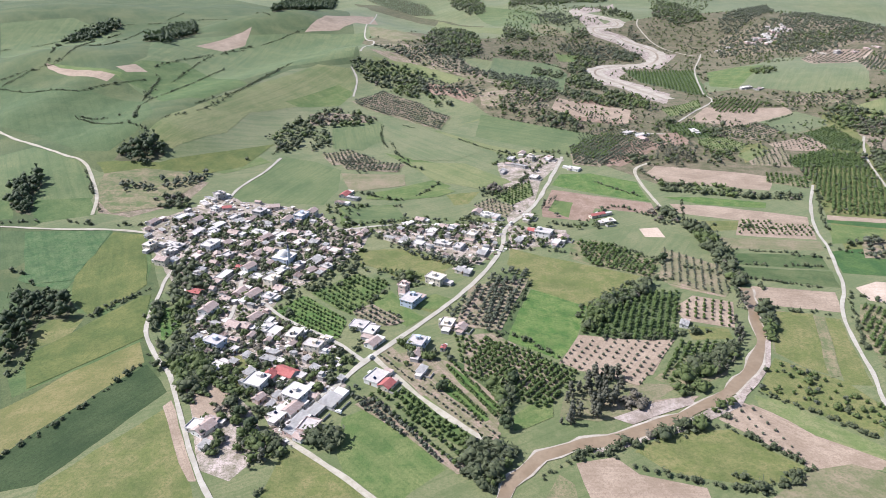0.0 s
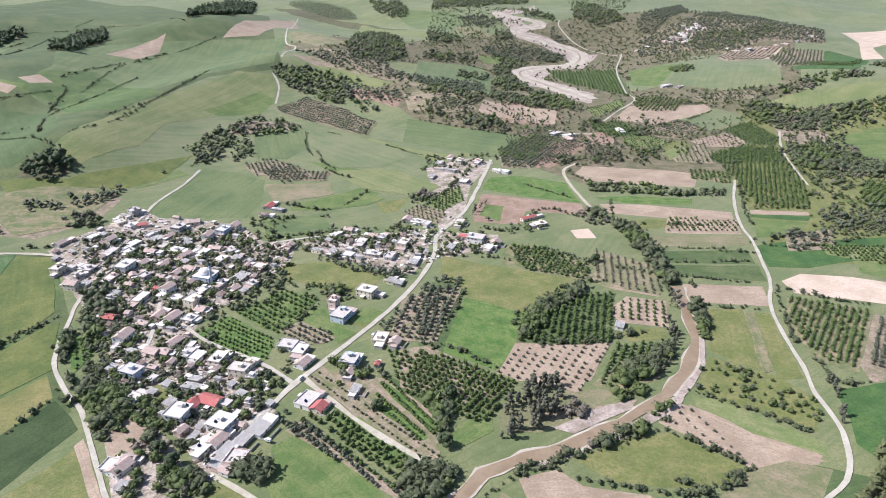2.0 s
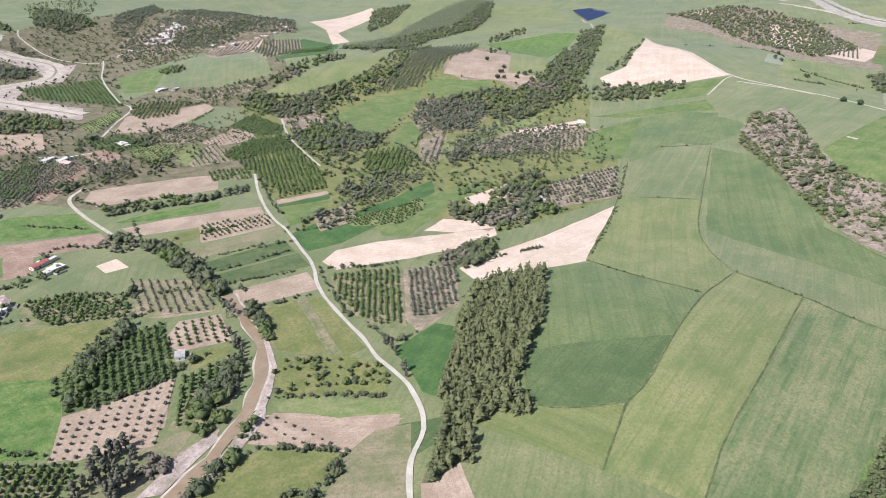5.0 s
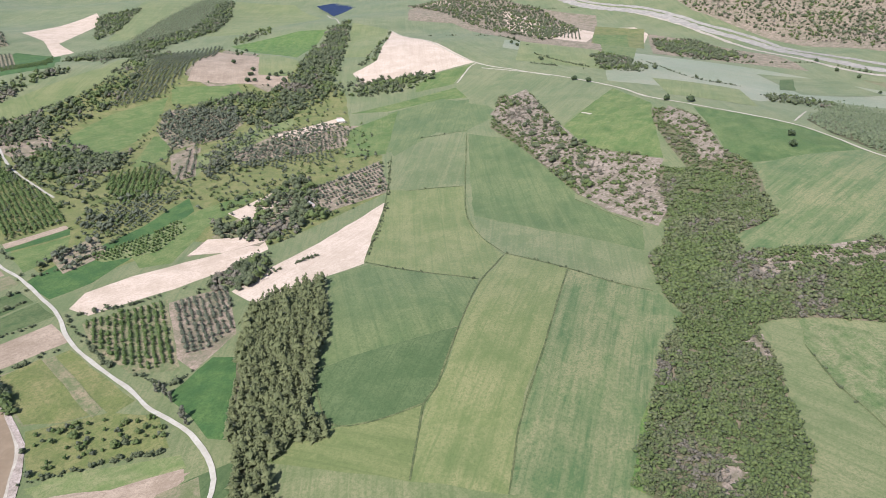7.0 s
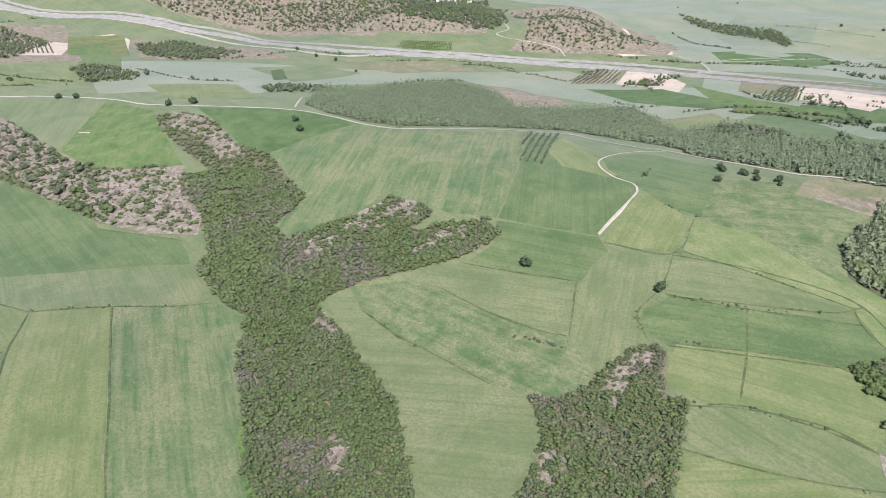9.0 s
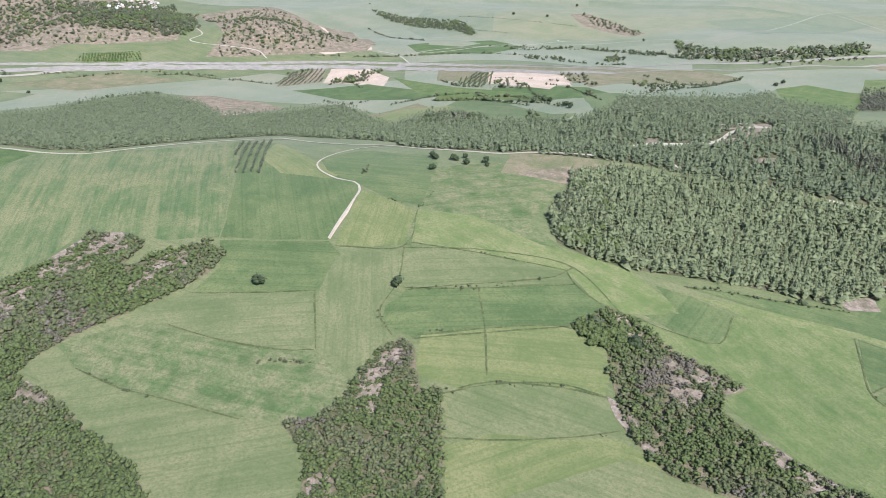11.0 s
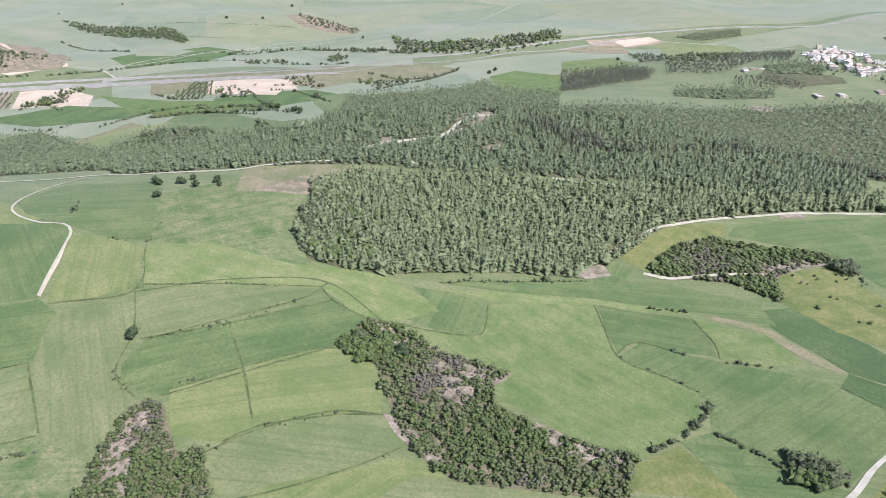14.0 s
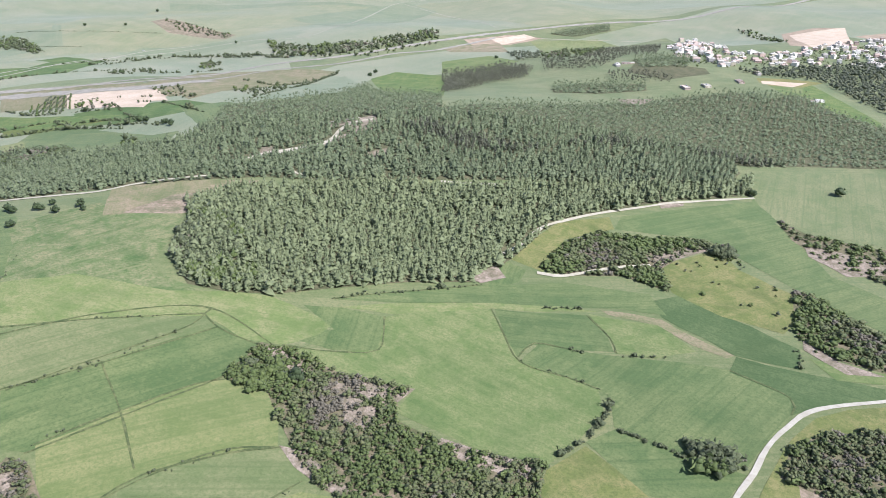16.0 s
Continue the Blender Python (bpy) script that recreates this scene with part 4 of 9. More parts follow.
field("pf", [(342, -1206), (342, -1290), (227, -1277), (213, -1237), (272, -1168)])
field("fl", [(358, -250), (361, -287), (340, -292), (306, -290), (275, -297), (262, -300), (265, -286), (257, -271), (235, -269), (198, -273), (175, -279), (167, -248), (240, -208), (268, -211), (290, -224), (312, -239), (331, -254)])
field("fl", [(244, -482), (241, -531), (220, -561), (184, -572), (140, -593), (126, -590), (152, -552), (161, -527), (149, -495), (186, -502), (225, -479)])
field("fl", [(67, -539), (51, -538), (22, -509), (7, -493), (-15, -475), (-12, -447), (18, -452), (50, -456), (61, -474)])
field("fl", [(84, -673), (58, -656), (-3, -652), (-48, -652), (-39, -575), (1, -584), (44, -603), (71, -635)])
field("fl", [(60, -350), (46, -369), (21, -384), (-7, -387), (-1, -333), (33, -316), (53, -320), (64, -324)])
field("sc", [(1967, 1147), (2167, 1041), (2057, 774), (2005, 594), (1335, 391), (1383, 516), (1469, 636), (1670, 848)])
field("tn", [(1921, 1047), (2091, 1099), (1979, 993), (1765, 923)])
field("sc", [(746, 727), (839, 643), (856, 573), (798, 537), (723, 588), (664, 648)])
field("sc", [(577, 659), (675, 733), (696, 733), (603, 652)])
field("sc", [(468, 490), (509, 484), (555, 495), (627, 526), (621, 505), (559, 469), (482, 459)])
field("sc", [(605, 508), (731, 487), (648, 424), (573, 452), (557, 467)])
field("rs", [(165, 859), (233, 909), (295, 914), (212, 821)])
field("br", [(168, 1077), (266, 1060), (259, 1002), (178, 1037)])
field("me", [(379, 904), (416, 915), (418, 857), (369, 836)])
field("ye", [(374, 869), (402, 887), (393, 854), (364, 834)])
field("ol", [(-133, 1339), (-47, 1355), (45, 1328), (82, 1246), (171, 1260), (199, 1184), (153, 1120), (87, 1176), (15, 1247), (-85, 1305)])
field("pf", [(-287, 2468), (-147, 2298), (-75, 2186), (23, 2059), (107, 1909), (85, 1755), (-9, 2013), (-107, 2157), (-208, 2217)])
field("sg", [(-163, 1661), (-64, 1534), (-26, 1486), (-94, 1449), (-147, 1543)])
field("wl", [(-22, 1400), (70, 1428), (197, 1463), (236, 1422), (195, 1164), (126, 1201), (53, 1250), (-5, 1313)])
field("wl", [(-126, 1309), (-45, 1304), (42, 1212), (14, 1190), (-44, 1257), (-114, 1289)])
field("wl", [(-9, 2092), (118, 1860), (202, 1728), (147, 1693), (59, 1760), (-24, 1986)])
field("wb", [(73, 2216), (250, 2040), (284, 1900), (210, 1808), (133, 1874), (100, 2079)])
field("rs", [(-32, 1202), (14, 1184), (13, 1137), (-14, 1149)])
field("br", [(397, 1030), (525, 1099), (525, 1068), (400, 993)])
field("sg", [(347, 1025), (421, 1099), (450, 1083), (379, 999)])
field("wg", [(449, 1014), (531, 1074), (558, 1024), (499, 982)])
field("vg", [(-634, 1185), (-486, 1111), (-484, 1095), (-604, 1160)])
field("yl", [(397, 575), (462, 566), (496, 569), (484, 547), (432, 531), (397, 556)])
field("me", [(670, 717), (708, 723), (625, 649), (598, 641)])
field("tn", [(767, 684), (876, 642), (864, 624), (771, 637)])
field("tn", [(439, 501), (472, 510), (500, 472), (491, 460), (457, 478)])
field("tn", [(1952, 841), (1909, 744), (1806, 617), (1745, 514), (1518, 476), (1525, 577), (1627, 695)])
field("tn", [(2005, 1111), (2051, 1076), (1876, 969), (1705, 934)])
field("sc", [(1644, 963), (1690, 807), (1770, 752), (1942, 854), (2000, 1016), (1895, 1102)])
field("tn", [(1017, -684), (950, -685), (842, -680), (824, -643), (941, -624)])
field("wl", [(908, -370), (933, -470), (880, -514), (851, -494), (880, -439), (840, -367)])
field("tn", [(2136, -713), (2092, -761), (1916, -814), (1471, -710), (1387, -671), (1410, -576), (1517, -553)])
field("wg", [(1603, -173), (1701, -224), (1675, -348), (1578, -319)])
field("sc", [(1262, -250), (1235, -296), (1127, -339), (1062, -348), (1049, -285), (1067, -252), (1155, -246)])
field("vv", [(449, 102), (414, 93), (385, 95), (367, 93), (343, 85), (326, 82), (327, 93), (376, 100), (414, 99)])
field("ol", [(-39, 414), (-24, 421), (6, 408), (37, 363), (29, 329), (19, 334), (-8, 361)])
field("vv", [(2, 399), (6, 404), (35, 359), (30, 351)])
field("vv", [(-5, 382), (1, 389), (27, 347), (22, 342)])
field("dg", [(6, 408), (11, 409), (41, 371), (37, 365)])
field("vg", [(41, 349), (51, 360), (67, 366), (66, 349), (48, 339), (40, 336)])
field("pf", [(-248, 2517), (-183, 2498), (-54, 2312), (-18, 2164), (-86, 2204), (-169, 2293)])
field("ol", [(-139, 1446), (-34, 1410), (38, 1376), (62, 1285), (205, 1330), (198, 1195), (155, 1154), (83, 1191), (2, 1257), (-66, 1314)])
field("ol", [(-140, 1111), (-92, 1170), (-35, 1111), (-11, 1060), (12, 1040), (-5, 978), (-54, 1023), (-114, 1077)])
field("rs", [(-30, 1212), (32, 1166), (54, 1121), (41, 1092), (1, 1149)])
field("ol", [(56, 1148), (130, 1159), (160, 1105), (161, 1065), (109, 1060), (59, 1080)])
field("rs", [(184, 1104), (238, 1135), (286, 1034), (254, 995), (193, 1015)])
field("gv", [(289, 1415), (353, 1520), (376, 1478), (329, 1376), (341, 1279), (380, 1201), (350, 1121), (327, 1148), (307, 1277), (281, 1320)])
field("gv", [(333, 1958), (378, 1930), (401, 1845), (375, 1757), (409, 1742), (465, 1707), (469, 1616), (443, 1552), (442, 1646), (404, 1716), (356, 1751)])
field("dg", [(368, 1478), (497, 1440), (433, 1167), (397, 1235), (360, 1325)])
field("yl", [(330, 1081), (365, 1109), (410, 1153), (394, 1086), (332, 1036)])
field("br", [(351, 1016), (404, 1099), (517, 1096), (521, 1064), (417, 991), (373, 1008)])
field("wg", [(463, 1023), (527, 1064), (552, 1041), (545, 1003), (474, 956), (458, 983)])
field("wg", [(506, 1400), (581, 1442), (726, 1506), (835, 1440), (678, 1154), (593, 1157), (541, 1214), (464, 1258)])
field("vg", [(506, 1400), (581, 1442), (633, 1437), (501, 1229), (464, 1258)])
field("ol", [(656, 1766), (840, 1905), (1139, 2315), (1047, 1876), (1152, 1799), (1051, 1630), (907, 1640), (777, 1546), (725, 1617), (674, 1596), (596, 1588)])
field("br", [(733, 1504), (827, 1599), (927, 1594), (784, 1418), (710, 1407)])
field("ol", [(844, 1499), (937, 1565), (1010, 1561), (816, 1254), (732, 1257)])
field("wl", [(625, 1085), (677, 1105), (729, 1104), (689, 1033), (619, 1050)])
field("ol", [(524, 1142), (593, 1157), (640, 1128), (618, 1106), (533, 1106)])
field("sc", [(590, 1037), (693, 1040), (601, 883), (546, 882)])
field("dg", [(314, 996), (362, 1007), (372, 970), (354, 934), (310, 942)])
field("ol", [(388, 970), (448, 1012), (467, 965), (416, 919), (380, 935)])
field("br", [(423, 911), (491, 948), (502, 905), (475, 880), (428, 887)])
field("dg", [(494, 966), (546, 994), (549, 915), (526, 882), (498, 897)])
field("yl", [(336, 926), (368, 943), (397, 910), (374, 878), (335, 893)])
field("ol", [(374, 862), (440, 903), (417, 818), (369, 826)])
field("yl", [(364, 862), (401, 894), (414, 878), (370, 840)])
field("rs", [(291, 951), (320, 959), (325, 909), (303, 901), (290, 926)])
field("ol", [(162, 897), (198, 928), (231, 940), (269, 926), (228, 880), (187, 822), (156, 830)])
field("rs", [(200, 866), (263, 923), (273, 902), (235, 850), (196, 822)])
field("dg", [(421, 848), (484, 888), (517, 866), (502, 820), (417, 818)])
field("sc", [(-191, 1027), (-161, 1048), (-99, 1040), (-112, 1000), (-183, 977)])
field("ol", [(-150, 863), (-115, 881), (-74, 840), (-131, 823)])
field("wb", [(-154, 993), (-86, 1012), (-78, 932), (-101, 882), (-139, 886)])
field("wg", [(-78, 1012), (-26, 987), (53, 885), (14, 848), (-37, 848), (-74, 916)])
field("wg", [(-10, 978), (72, 1033), (183, 962), (155, 913), (102, 884), (60, 909)])
field("ol", [(381, 601), (435, 609), (409, 565), (367, 567)])
field("me", [(250, 474), (276, 469), (249, 389), (236, 400), (226, 418)])
field("gs", [(276, 466), (282, 462), (256, 388), (247, 386)])
field("br", [(77, 406), (96, 435), (163, 435), (124, 380), (102, 393)])
field("sg", [(196, 591), (236, 552), (245, 543), (223, 500), (200, 512), (181, 537)])
field("sc", [(117, 361), (132, 365), (159, 369), (150, 360), (127, 354)])
field("gv", [(80, 322), (96, 326), (116, 334), (133, 339), (153, 351), (175, 366), (187, 367), (181, 358), (156, 344), (137, 334), (119, 328), (100, 321), (83, 316)])
field("ol", [(21, 517), (71, 532), (41, 448), (9, 455)])
field("ol", [(15, 442), (35, 445), (82, 396), (69, 367), (14, 398)])
field("me", [(-77, 586), (-32, 591), (9, 561), (-5, 531), (-34, 537), (-71, 560)])
field("vv", [(-128, 477), (-107, 501), (-71, 463), (-74, 438), (-82, 439)])
field("vg", [(-105, 507), (-72, 540), (-43, 523), (-57, 490), (-68, 472), (-82, 482)])
field("ol", [(-69, 478), (-54, 489), (-27, 462), (-36, 457), (-57, 453)])
field("vg", [(-55, 503), (-42, 498), (-14, 467), (-24, 456)])
field("vg", [(-19, 496), (-6, 505), (11, 493), (-6, 479), (-19, 483)])
field("me", [(-140, 418), (-124, 407), (-122, 376), (-134, 382)])
field("ol", [(-54, 362), (-43, 373), (-6, 321), (21, 300), (7, 301), (-26, 336)])
field("vg", [(-30, 372), (-11, 370), (27, 321), (31, 317), (22, 314), (-11, 339)])
field("ol", [(-46, 415), (-35, 421), (33, 334), (29, 324), (-11, 370)])
field("wb", [(-110, 705), (-49, 695), (-34, 655), (-87, 648)])
field("vg", [(-78, 734), (-14, 763), (14, 740), (-5, 722), (-41, 713), (-81, 715)])
field("sg", [(-117, 796), (-44, 794), (-42, 758), (-100, 735)])
field("wl", [(-40, 840), (27, 836), (78, 770), (43, 745), (-14, 777)])
field("ol", [(-127, 841), (-45, 832), (-54, 802), (-114, 811)])
field("yl", [(51, 731), (98, 769), (97, 727), (71, 697)])
field("ol", [(31, 695), (50, 718), (75, 691), (63, 663)])
field("sc", [(2075, 262), (2053, -67), (2058, -338), (2090, -537), (1627, -354), (1635, -218), (1707, -42), (1979, 108)])
field("sc", [(2090, -537), (2245, -796), (1934, -808), (1455, -717), (1384, -656), (1433, -560), (1483, -483), (1573, -439)])
field("me", [(1856, 553), (1845, 431), (1518, 358), (1515, 465)])
field("vg", [(1687, 510), (1760, 450), (1517, 388), (1515, 460)])
field("wl", [(1423, 582), (1400, 417), (1179, 332), (1224, 513)])
field("ol", [(1342, -478), (1334, -542), (1248, -493), (1260, -414)])
field("tn", [(1298, -526), (1277, -604), (1131, -559), (1188, -528)])
field("sg", [(1450, -24), (1481, -202), (1398, -296), (1372, -120)])
field("wl", [(1139, 263), (1146, 141), (1003, 104), (1029, 218)])
field("wg", [(1352, 136), (1417, 19), (1363, -58), (1237, 61)])
field("dg", [(1340, 98), (1364, 79), (1265, 70), (1239, 92)])
field("ol", [(112, 1123), (144, 1111), (145, 1091), (157, 1076), (153, 1059), (83, 1087), (87, 1111), (108, 1100)])
field("br", [(179, 1125), (283, 1073), (263, 1000), (238, 1008), (162, 1063)])
field("wb", [(56, 1044), (212, 946), (156, 868), (44, 946)])
field("wb", [(101, 1468), (232, 1493), (241, 1403), (199, 1193), (175, 1195), (76, 1212)])
field("vg", [(240, 1586), (292, 1591), (286, 1539), (244, 1526)])
field("sg", [(218, 1861), (293, 1786), (292, 1725), (218, 1745)])
field("rs", [(196, 873), (262, 928), (276, 919), (211, 836)])
field("gv", [(284, 1404), (354, 1528), (445, 1581), (498, 1659), (528, 1662), (447, 1504), (397, 1505), (355, 1467), (334, 1364), (368, 1253), (361, 1151), (345, 1118), (332, 1173), (301, 1278), (271, 1305)])
field("gv", [(347, 1793), (392, 1838), (444, 1899), (459, 1872), (390, 1803), (436, 1771), (498, 1659), (459, 1669), (430, 1729), (351, 1759)])
field("gv", [(338, 2006), (525, 2332), (471, 2029), (360, 1937), (441, 1886), (336, 1891)])
field("yl", [(737, 722), (856, 713), (835, 688), (695, 674)])
field("vg", [(877, 961), (942, 886), (908, 844), (829, 908)])
field("br", [(910, 965), (1229, 1205), (1143, 1009), (1005, 896), (1022, 846), (972, 812), (958, 872)])
field("vg", [(725, 533), (833, 596), (926, 576), (754, 492)])
field("tn", [(529, 537), (618, 535), (600, 514), (517, 501)])
field("me", [(610, 655), (705, 707), (726, 703), (612, 620)])
field("cl", [(1010, 443), (1053, 428), (950, 363), (876, 312), (811, 265), (799, 229), (785, 173), (740, 172), (674, 145), (637, 146), (657, 195), (694, 238), (717, 245), (763, 297), (848, 361), (931, 433)])
field("cl", [(965, 206), (923, 167), (841, 129), (792, 113), (783, 134), (860, 167), (906, 202)])
field("cl", [(624, 29), (646, -16), (637, -37), (610, -43), (599, -18), (600, 24)])
field("cl", [(548, -16), (568, -28), (587, -61), (577, -76), (561, -65), (545, -34)])
field("cl", [(370, 57), (378, 44), (341, 38), (343, 52)])
field("cl", [(491, 59), (497, 48), (468, 39), (465, 53)])
field("cl", [(601, 67), (612, 33), (590, 23), (570, 57)])
field("cl", [(393, -114), (404, -142), (396, -148), (382, -127), (358, -105), (368, -99)])
field("cl", [(342, -58), (333, -70), (314, -56), (322, -47)])
field("cl", [(308, -278), (290, -289), (261, -301), (264, -283), (271, -276), (266, -256), (281, -257), (295, -273)])
field("cl", [(362, -285), (345, -288), (319, -285), (321, -277), (345, -276)])
field("cl", [(230, -271), (208, -272), (176, -276), (180, -264), (206, -261), (229, -262)])
field("cl", [(300, -224), (286, -227), (252, -216), (255, -210), (284, -215)])
field("cl", [(173, -543), (131, -593), (133, -577), (163, -535)])
field("cl", [(62, -635), (-1, -622), (1, -599), (28, -585), (57, -608)])
field("cl", [(58, -472), (37, -453), (10, -446), (31, -439), (57, -457)])
field("ol", [(773, -1403), (709, -1577), (639, -1451), (737, -1370)])
field("wl", [(644, -1655), (602, -1726), (494, -1694), (454, -1384), (567, -1444)])
field("tn", [(117, -1938), (-3, -2105), (-9, -1873), (61, -1650), (96, -1802)])
field("wg", [(195, -1163), (133, -1228), (96, -1148), (134, -1114)])
field("tn", [(138, -1236), (71, -1278), (91, -1223), (133, -1217)])
field("pf", [(355, -1307), (318, -1355), (257, -1354), (256, -1276), (327, -1246)])
field("pf", [(429, -1087), (365, -1125), (294, -1133), (287, -1098), (347, -1056), (412, -1036)])
field("pf", [(649, -1759), (612, -1832), (546, -1925), (525, -1872), (592, -1766)])
field("cl", [(314, -1027), (269, -1050), (273, -1008), (301, -1005)])
field("pm", [(2102, -1289), (1794, -1277), (1702, -1195), (1951, -1185)])
field("pn", [(1423, -1193), (1252, -1410), (1184, -1345), (1320, -1192), (1381, -1091)])
field("pn", [(1371, -1686), (1324, -1995), (1285, -2209), (1130, -2112), (1079, -1526)])
field("pm", [(1561, -920), (1380, -939), (1328, -853), (1374, -798)])
field("cl", [(521, -665), (507, -680), (489, -639), (497, -628)])
field("cl", [(542, -632), (521, -665), (515, -654), (533, -625)])
field("cl", [(516, -564), (508, -604), (498, -639), (493, -631), (501, -593), (509, -564)])
field("ol", [(793, 893), (828, 872), (845, 806), (810, 760), (736, 734), (701, 749), (669, 756), (723, 842)])
field("sc", [(650, 741), (701, 749), (627, 682), (593, 678)])
field("vg", [(867, 955), (898, 938), (926, 876), (873, 836), (819, 908)])
field("yl", [(665, 710), (706, 707), (807, 733), (845, 709), (740, 691), (654, 677), (597, 647)])
field("gs", [(-360, 700), (-370, 753), (-329, 771), (-262, 767), (-272, 720), (-286, 680), (-325, 659)])
field("bg", [(-388, 616), (-310, 623), (-306, 574), (-304, 527), (-339, 521)])
field("og", [(-304, 534), (-308, 619), (-277, 616), (-240, 521), (-246, 503), (-263, 469), (-290, 497)])
field("og", [(-284, 417), (-258, 464), (-238, 502), (-230, 505), (-225, 479), (-212, 443), (-236, 413), (-264, 379)])
field("og", [(-388, 779), (-321, 786), (-264, 834), (-213, 887), (-230, 803), (-264, 773), (-329, 771), (-370, 753)])
field("vv", [(-217, 482), (-203, 484), (-191, 457), (-198, 433)])
field("pf", [(551, -512), (433, -589), (272, -708), (141, -808), (186, -753), (328, -624), (444, -544), (531, -489)])
field("sg", [(597, -393), (559, -431), (510, -466), (504, -444), (542, -406), (549, -356), (558, -347)])

field("cl", [(527, -664), (516, -693), (492, -657), (493, -625), (512, -622)])
field("cl", [(538, -510), (554, -537), (550, -547), (531, -532)])
field("cl", [(461, -583), (448, -605), (439, -579), (449, -569)])
field("cl", [(291, -437), (275, -466), (263, -453), (276, -434)])
field("cl", [(479, -336), (474, -356), (461, -345), (469, -332)])
field("cl", [(187, -649), (166, -668), (164, -656), (182, -638)])
field("gv", [(101, 348), (129, 362), (152, 368), (154, 361), (131, 351), (111, 342)])
field("gv", [(177, 370), (201, 393), (218, 416), (230, 447), (239, 483), (244, 479), (231, 436), (215, 401), (198, 379), (180, 361)])

# ---- river and roads ----
strand(13, "gravel", [(242, 512), (235, 484), (228, 455), (222, 432), (208, 407), (190, 385), (170, 367), (148, 352), (121, 339), (95, 328), (72, 322), (54, 314), (43, 303), (35, 292), (28, 278), (21, 262)])
strand(36, "dry", [(357, 1154), (335, 1238), (315, 1341), (299, 1419), (319, 1489), (381, 1532), (434, 1553), (476, 1626), (478, 1688), (431, 1738), (420, 1756)])
strand(28, "dry", [(409, 1757), (366, 1775), (370, 1813), (428, 1841), (429, 1883), (363, 1941), (341, 2004)])
strand(12, "strand2", [(2252, 948), (2115, 640), (1943, 409), (1761, 204), (1521, 15), (1512, -140)])
road(5, "track", [(545, -510), (538, -531), (518, -559), (509, -591), (519, -628), (519, -657), (508, -677)])
road(4, "track", [(373, -568), (350, -581), (322, -597)])
road(3, "track", [(498, -506), (489, -504), (479, -504)])
road(28, "gravelroad", [(2815, 1173), (2231, 805), (2020, 486), (1885, 313), (1795, 170), (1574, 13), (1519, -141), (1480, -305), (1406, -456), (1304, -584), (1161, -667), (1006, -708), (924, -751), (910, -863)])
road(4.0, "road", [(148, 860), (124, 785), (98, 706), (73, 659), (59, 633), (53, 592), (36, 546), (14, 504), (-10, 468), (-33, 436), (-53, 409), (-66, 386), (-78, 366), (-87, 343)])
road(3.0, "lane", [(56, 638), (9, 644), (-46, 646), (-99, 632), (-129, 622), (-159, 613), (-181, 597)])
road(3.0, "lane", [(-115, 276), (-133, 304), (-153, 342), (-169, 376), (-178, 394), (-193, 413), (-211, 442), (-220, 471), (-224, 504), (-228, 529), (-227, 552), (-228, 585), (-235, 615)])
road(3.0, "lane", [(-229, 676), (-223, 707), (-220, 740), (-204, 792), (-195, 840)])
road(3.0, "lane", [(-235, 615), (-225, 641), (-218, 677)])
road(3.0, "lane", [(-154, 639), (-166, 554), (-160, 494), (-158, 456), (-153, 425)])
road(3.6, "track", [(-669, 996), (-567, 903), (-496, 849), (-439, 804), (-408, 784), (-386, 755), (-357, 702), (-342, 656)])
road(3.0, "lane", [(-140, 1135), (-142, 1211), (-156, 1254)])
road(3.0, "lane", [(-146, 1321), (-134, 1460), (-163, 1575), (-187, 2163)])
road(3.6, "track", [(-47, 414), (-30, 390), (-8, 361), (15, 336), (30, 322)])
road(3.0, "lane", [(-53, 409), (-72, 430), (-90, 445), (-119, 468), (-142, 494)])
road(3.6, "track", [(-91, 330), (-76, 318), (-58, 303), (-42, 288), (-29, 276)])
road(3.6, "track", [(-416, 627), (-362, 623), (-310, 625), (-276, 620)])
road(3.0, "lane", [(410, 756), (378, 693), (354, 631), (346, 592), (327, 530), (317, 505), (299, 472), (287, 432), (277, 391), (267, 359), (262, 330), (257, 314), (249, 298), (238, 284), (216, 270), (204, 258), (193, 243)])
road(3.0, "lane", [(581, 1657), (496, 1436), (438, 1219), (429, 1143), (376, 1068), (336, 1010)])
road(3.0, "lane", [(302, 951), (268, 956), (246, 972)])
road(3.0, "lane", [(569, 950), (528, 868), (500, 787), (483, 732)])
road(3.6, "track", [(250, 836), (226, 810), (221, 761), (223, 691)])
road(3.6, "track", [(497, 1912), (483, 1846), (498, 1732), (545, 1661), (574, 1639)])
road(2.5, "track", [(1073, 552), (1159, 571), (1187, 572)])
road(3.6, "track", [(1515, 935), (1290, 696), (1193, 575), (1160, 491), (1129, 418)])
road(3.0, "lane", [(1865, 1361), (1623, 1162), (1544, 1098)])
verge([(820, 484), (861, 435)])
road(3.6, "track", [(1162, 550), (1146, 458), (1114, 377), (1059, 293), (1009, 242), (980, 184), (953, 122), (929, 62), (896, 23), (855, -12), (828, -47), (825, -97), (823, -162), (814, -225), (795, -252)])
road(3.6, "track", [(818, -241), (765, -260), (729, -288), (707, -315), (655, -346), (606, -378), (581, -417), (546, -455)])
road(1.8, "track", [(706, -308), (705, -276), (692, -243), (676, -223), (654, -215), (626, -218), (610, -227), (593, -223), (575, -206), (552, -182), (535, -165)])
road(3.6, "track", [(925, 292), (932, 306)])
road(2.5, "track", [(1026, 50), (945, 60)])
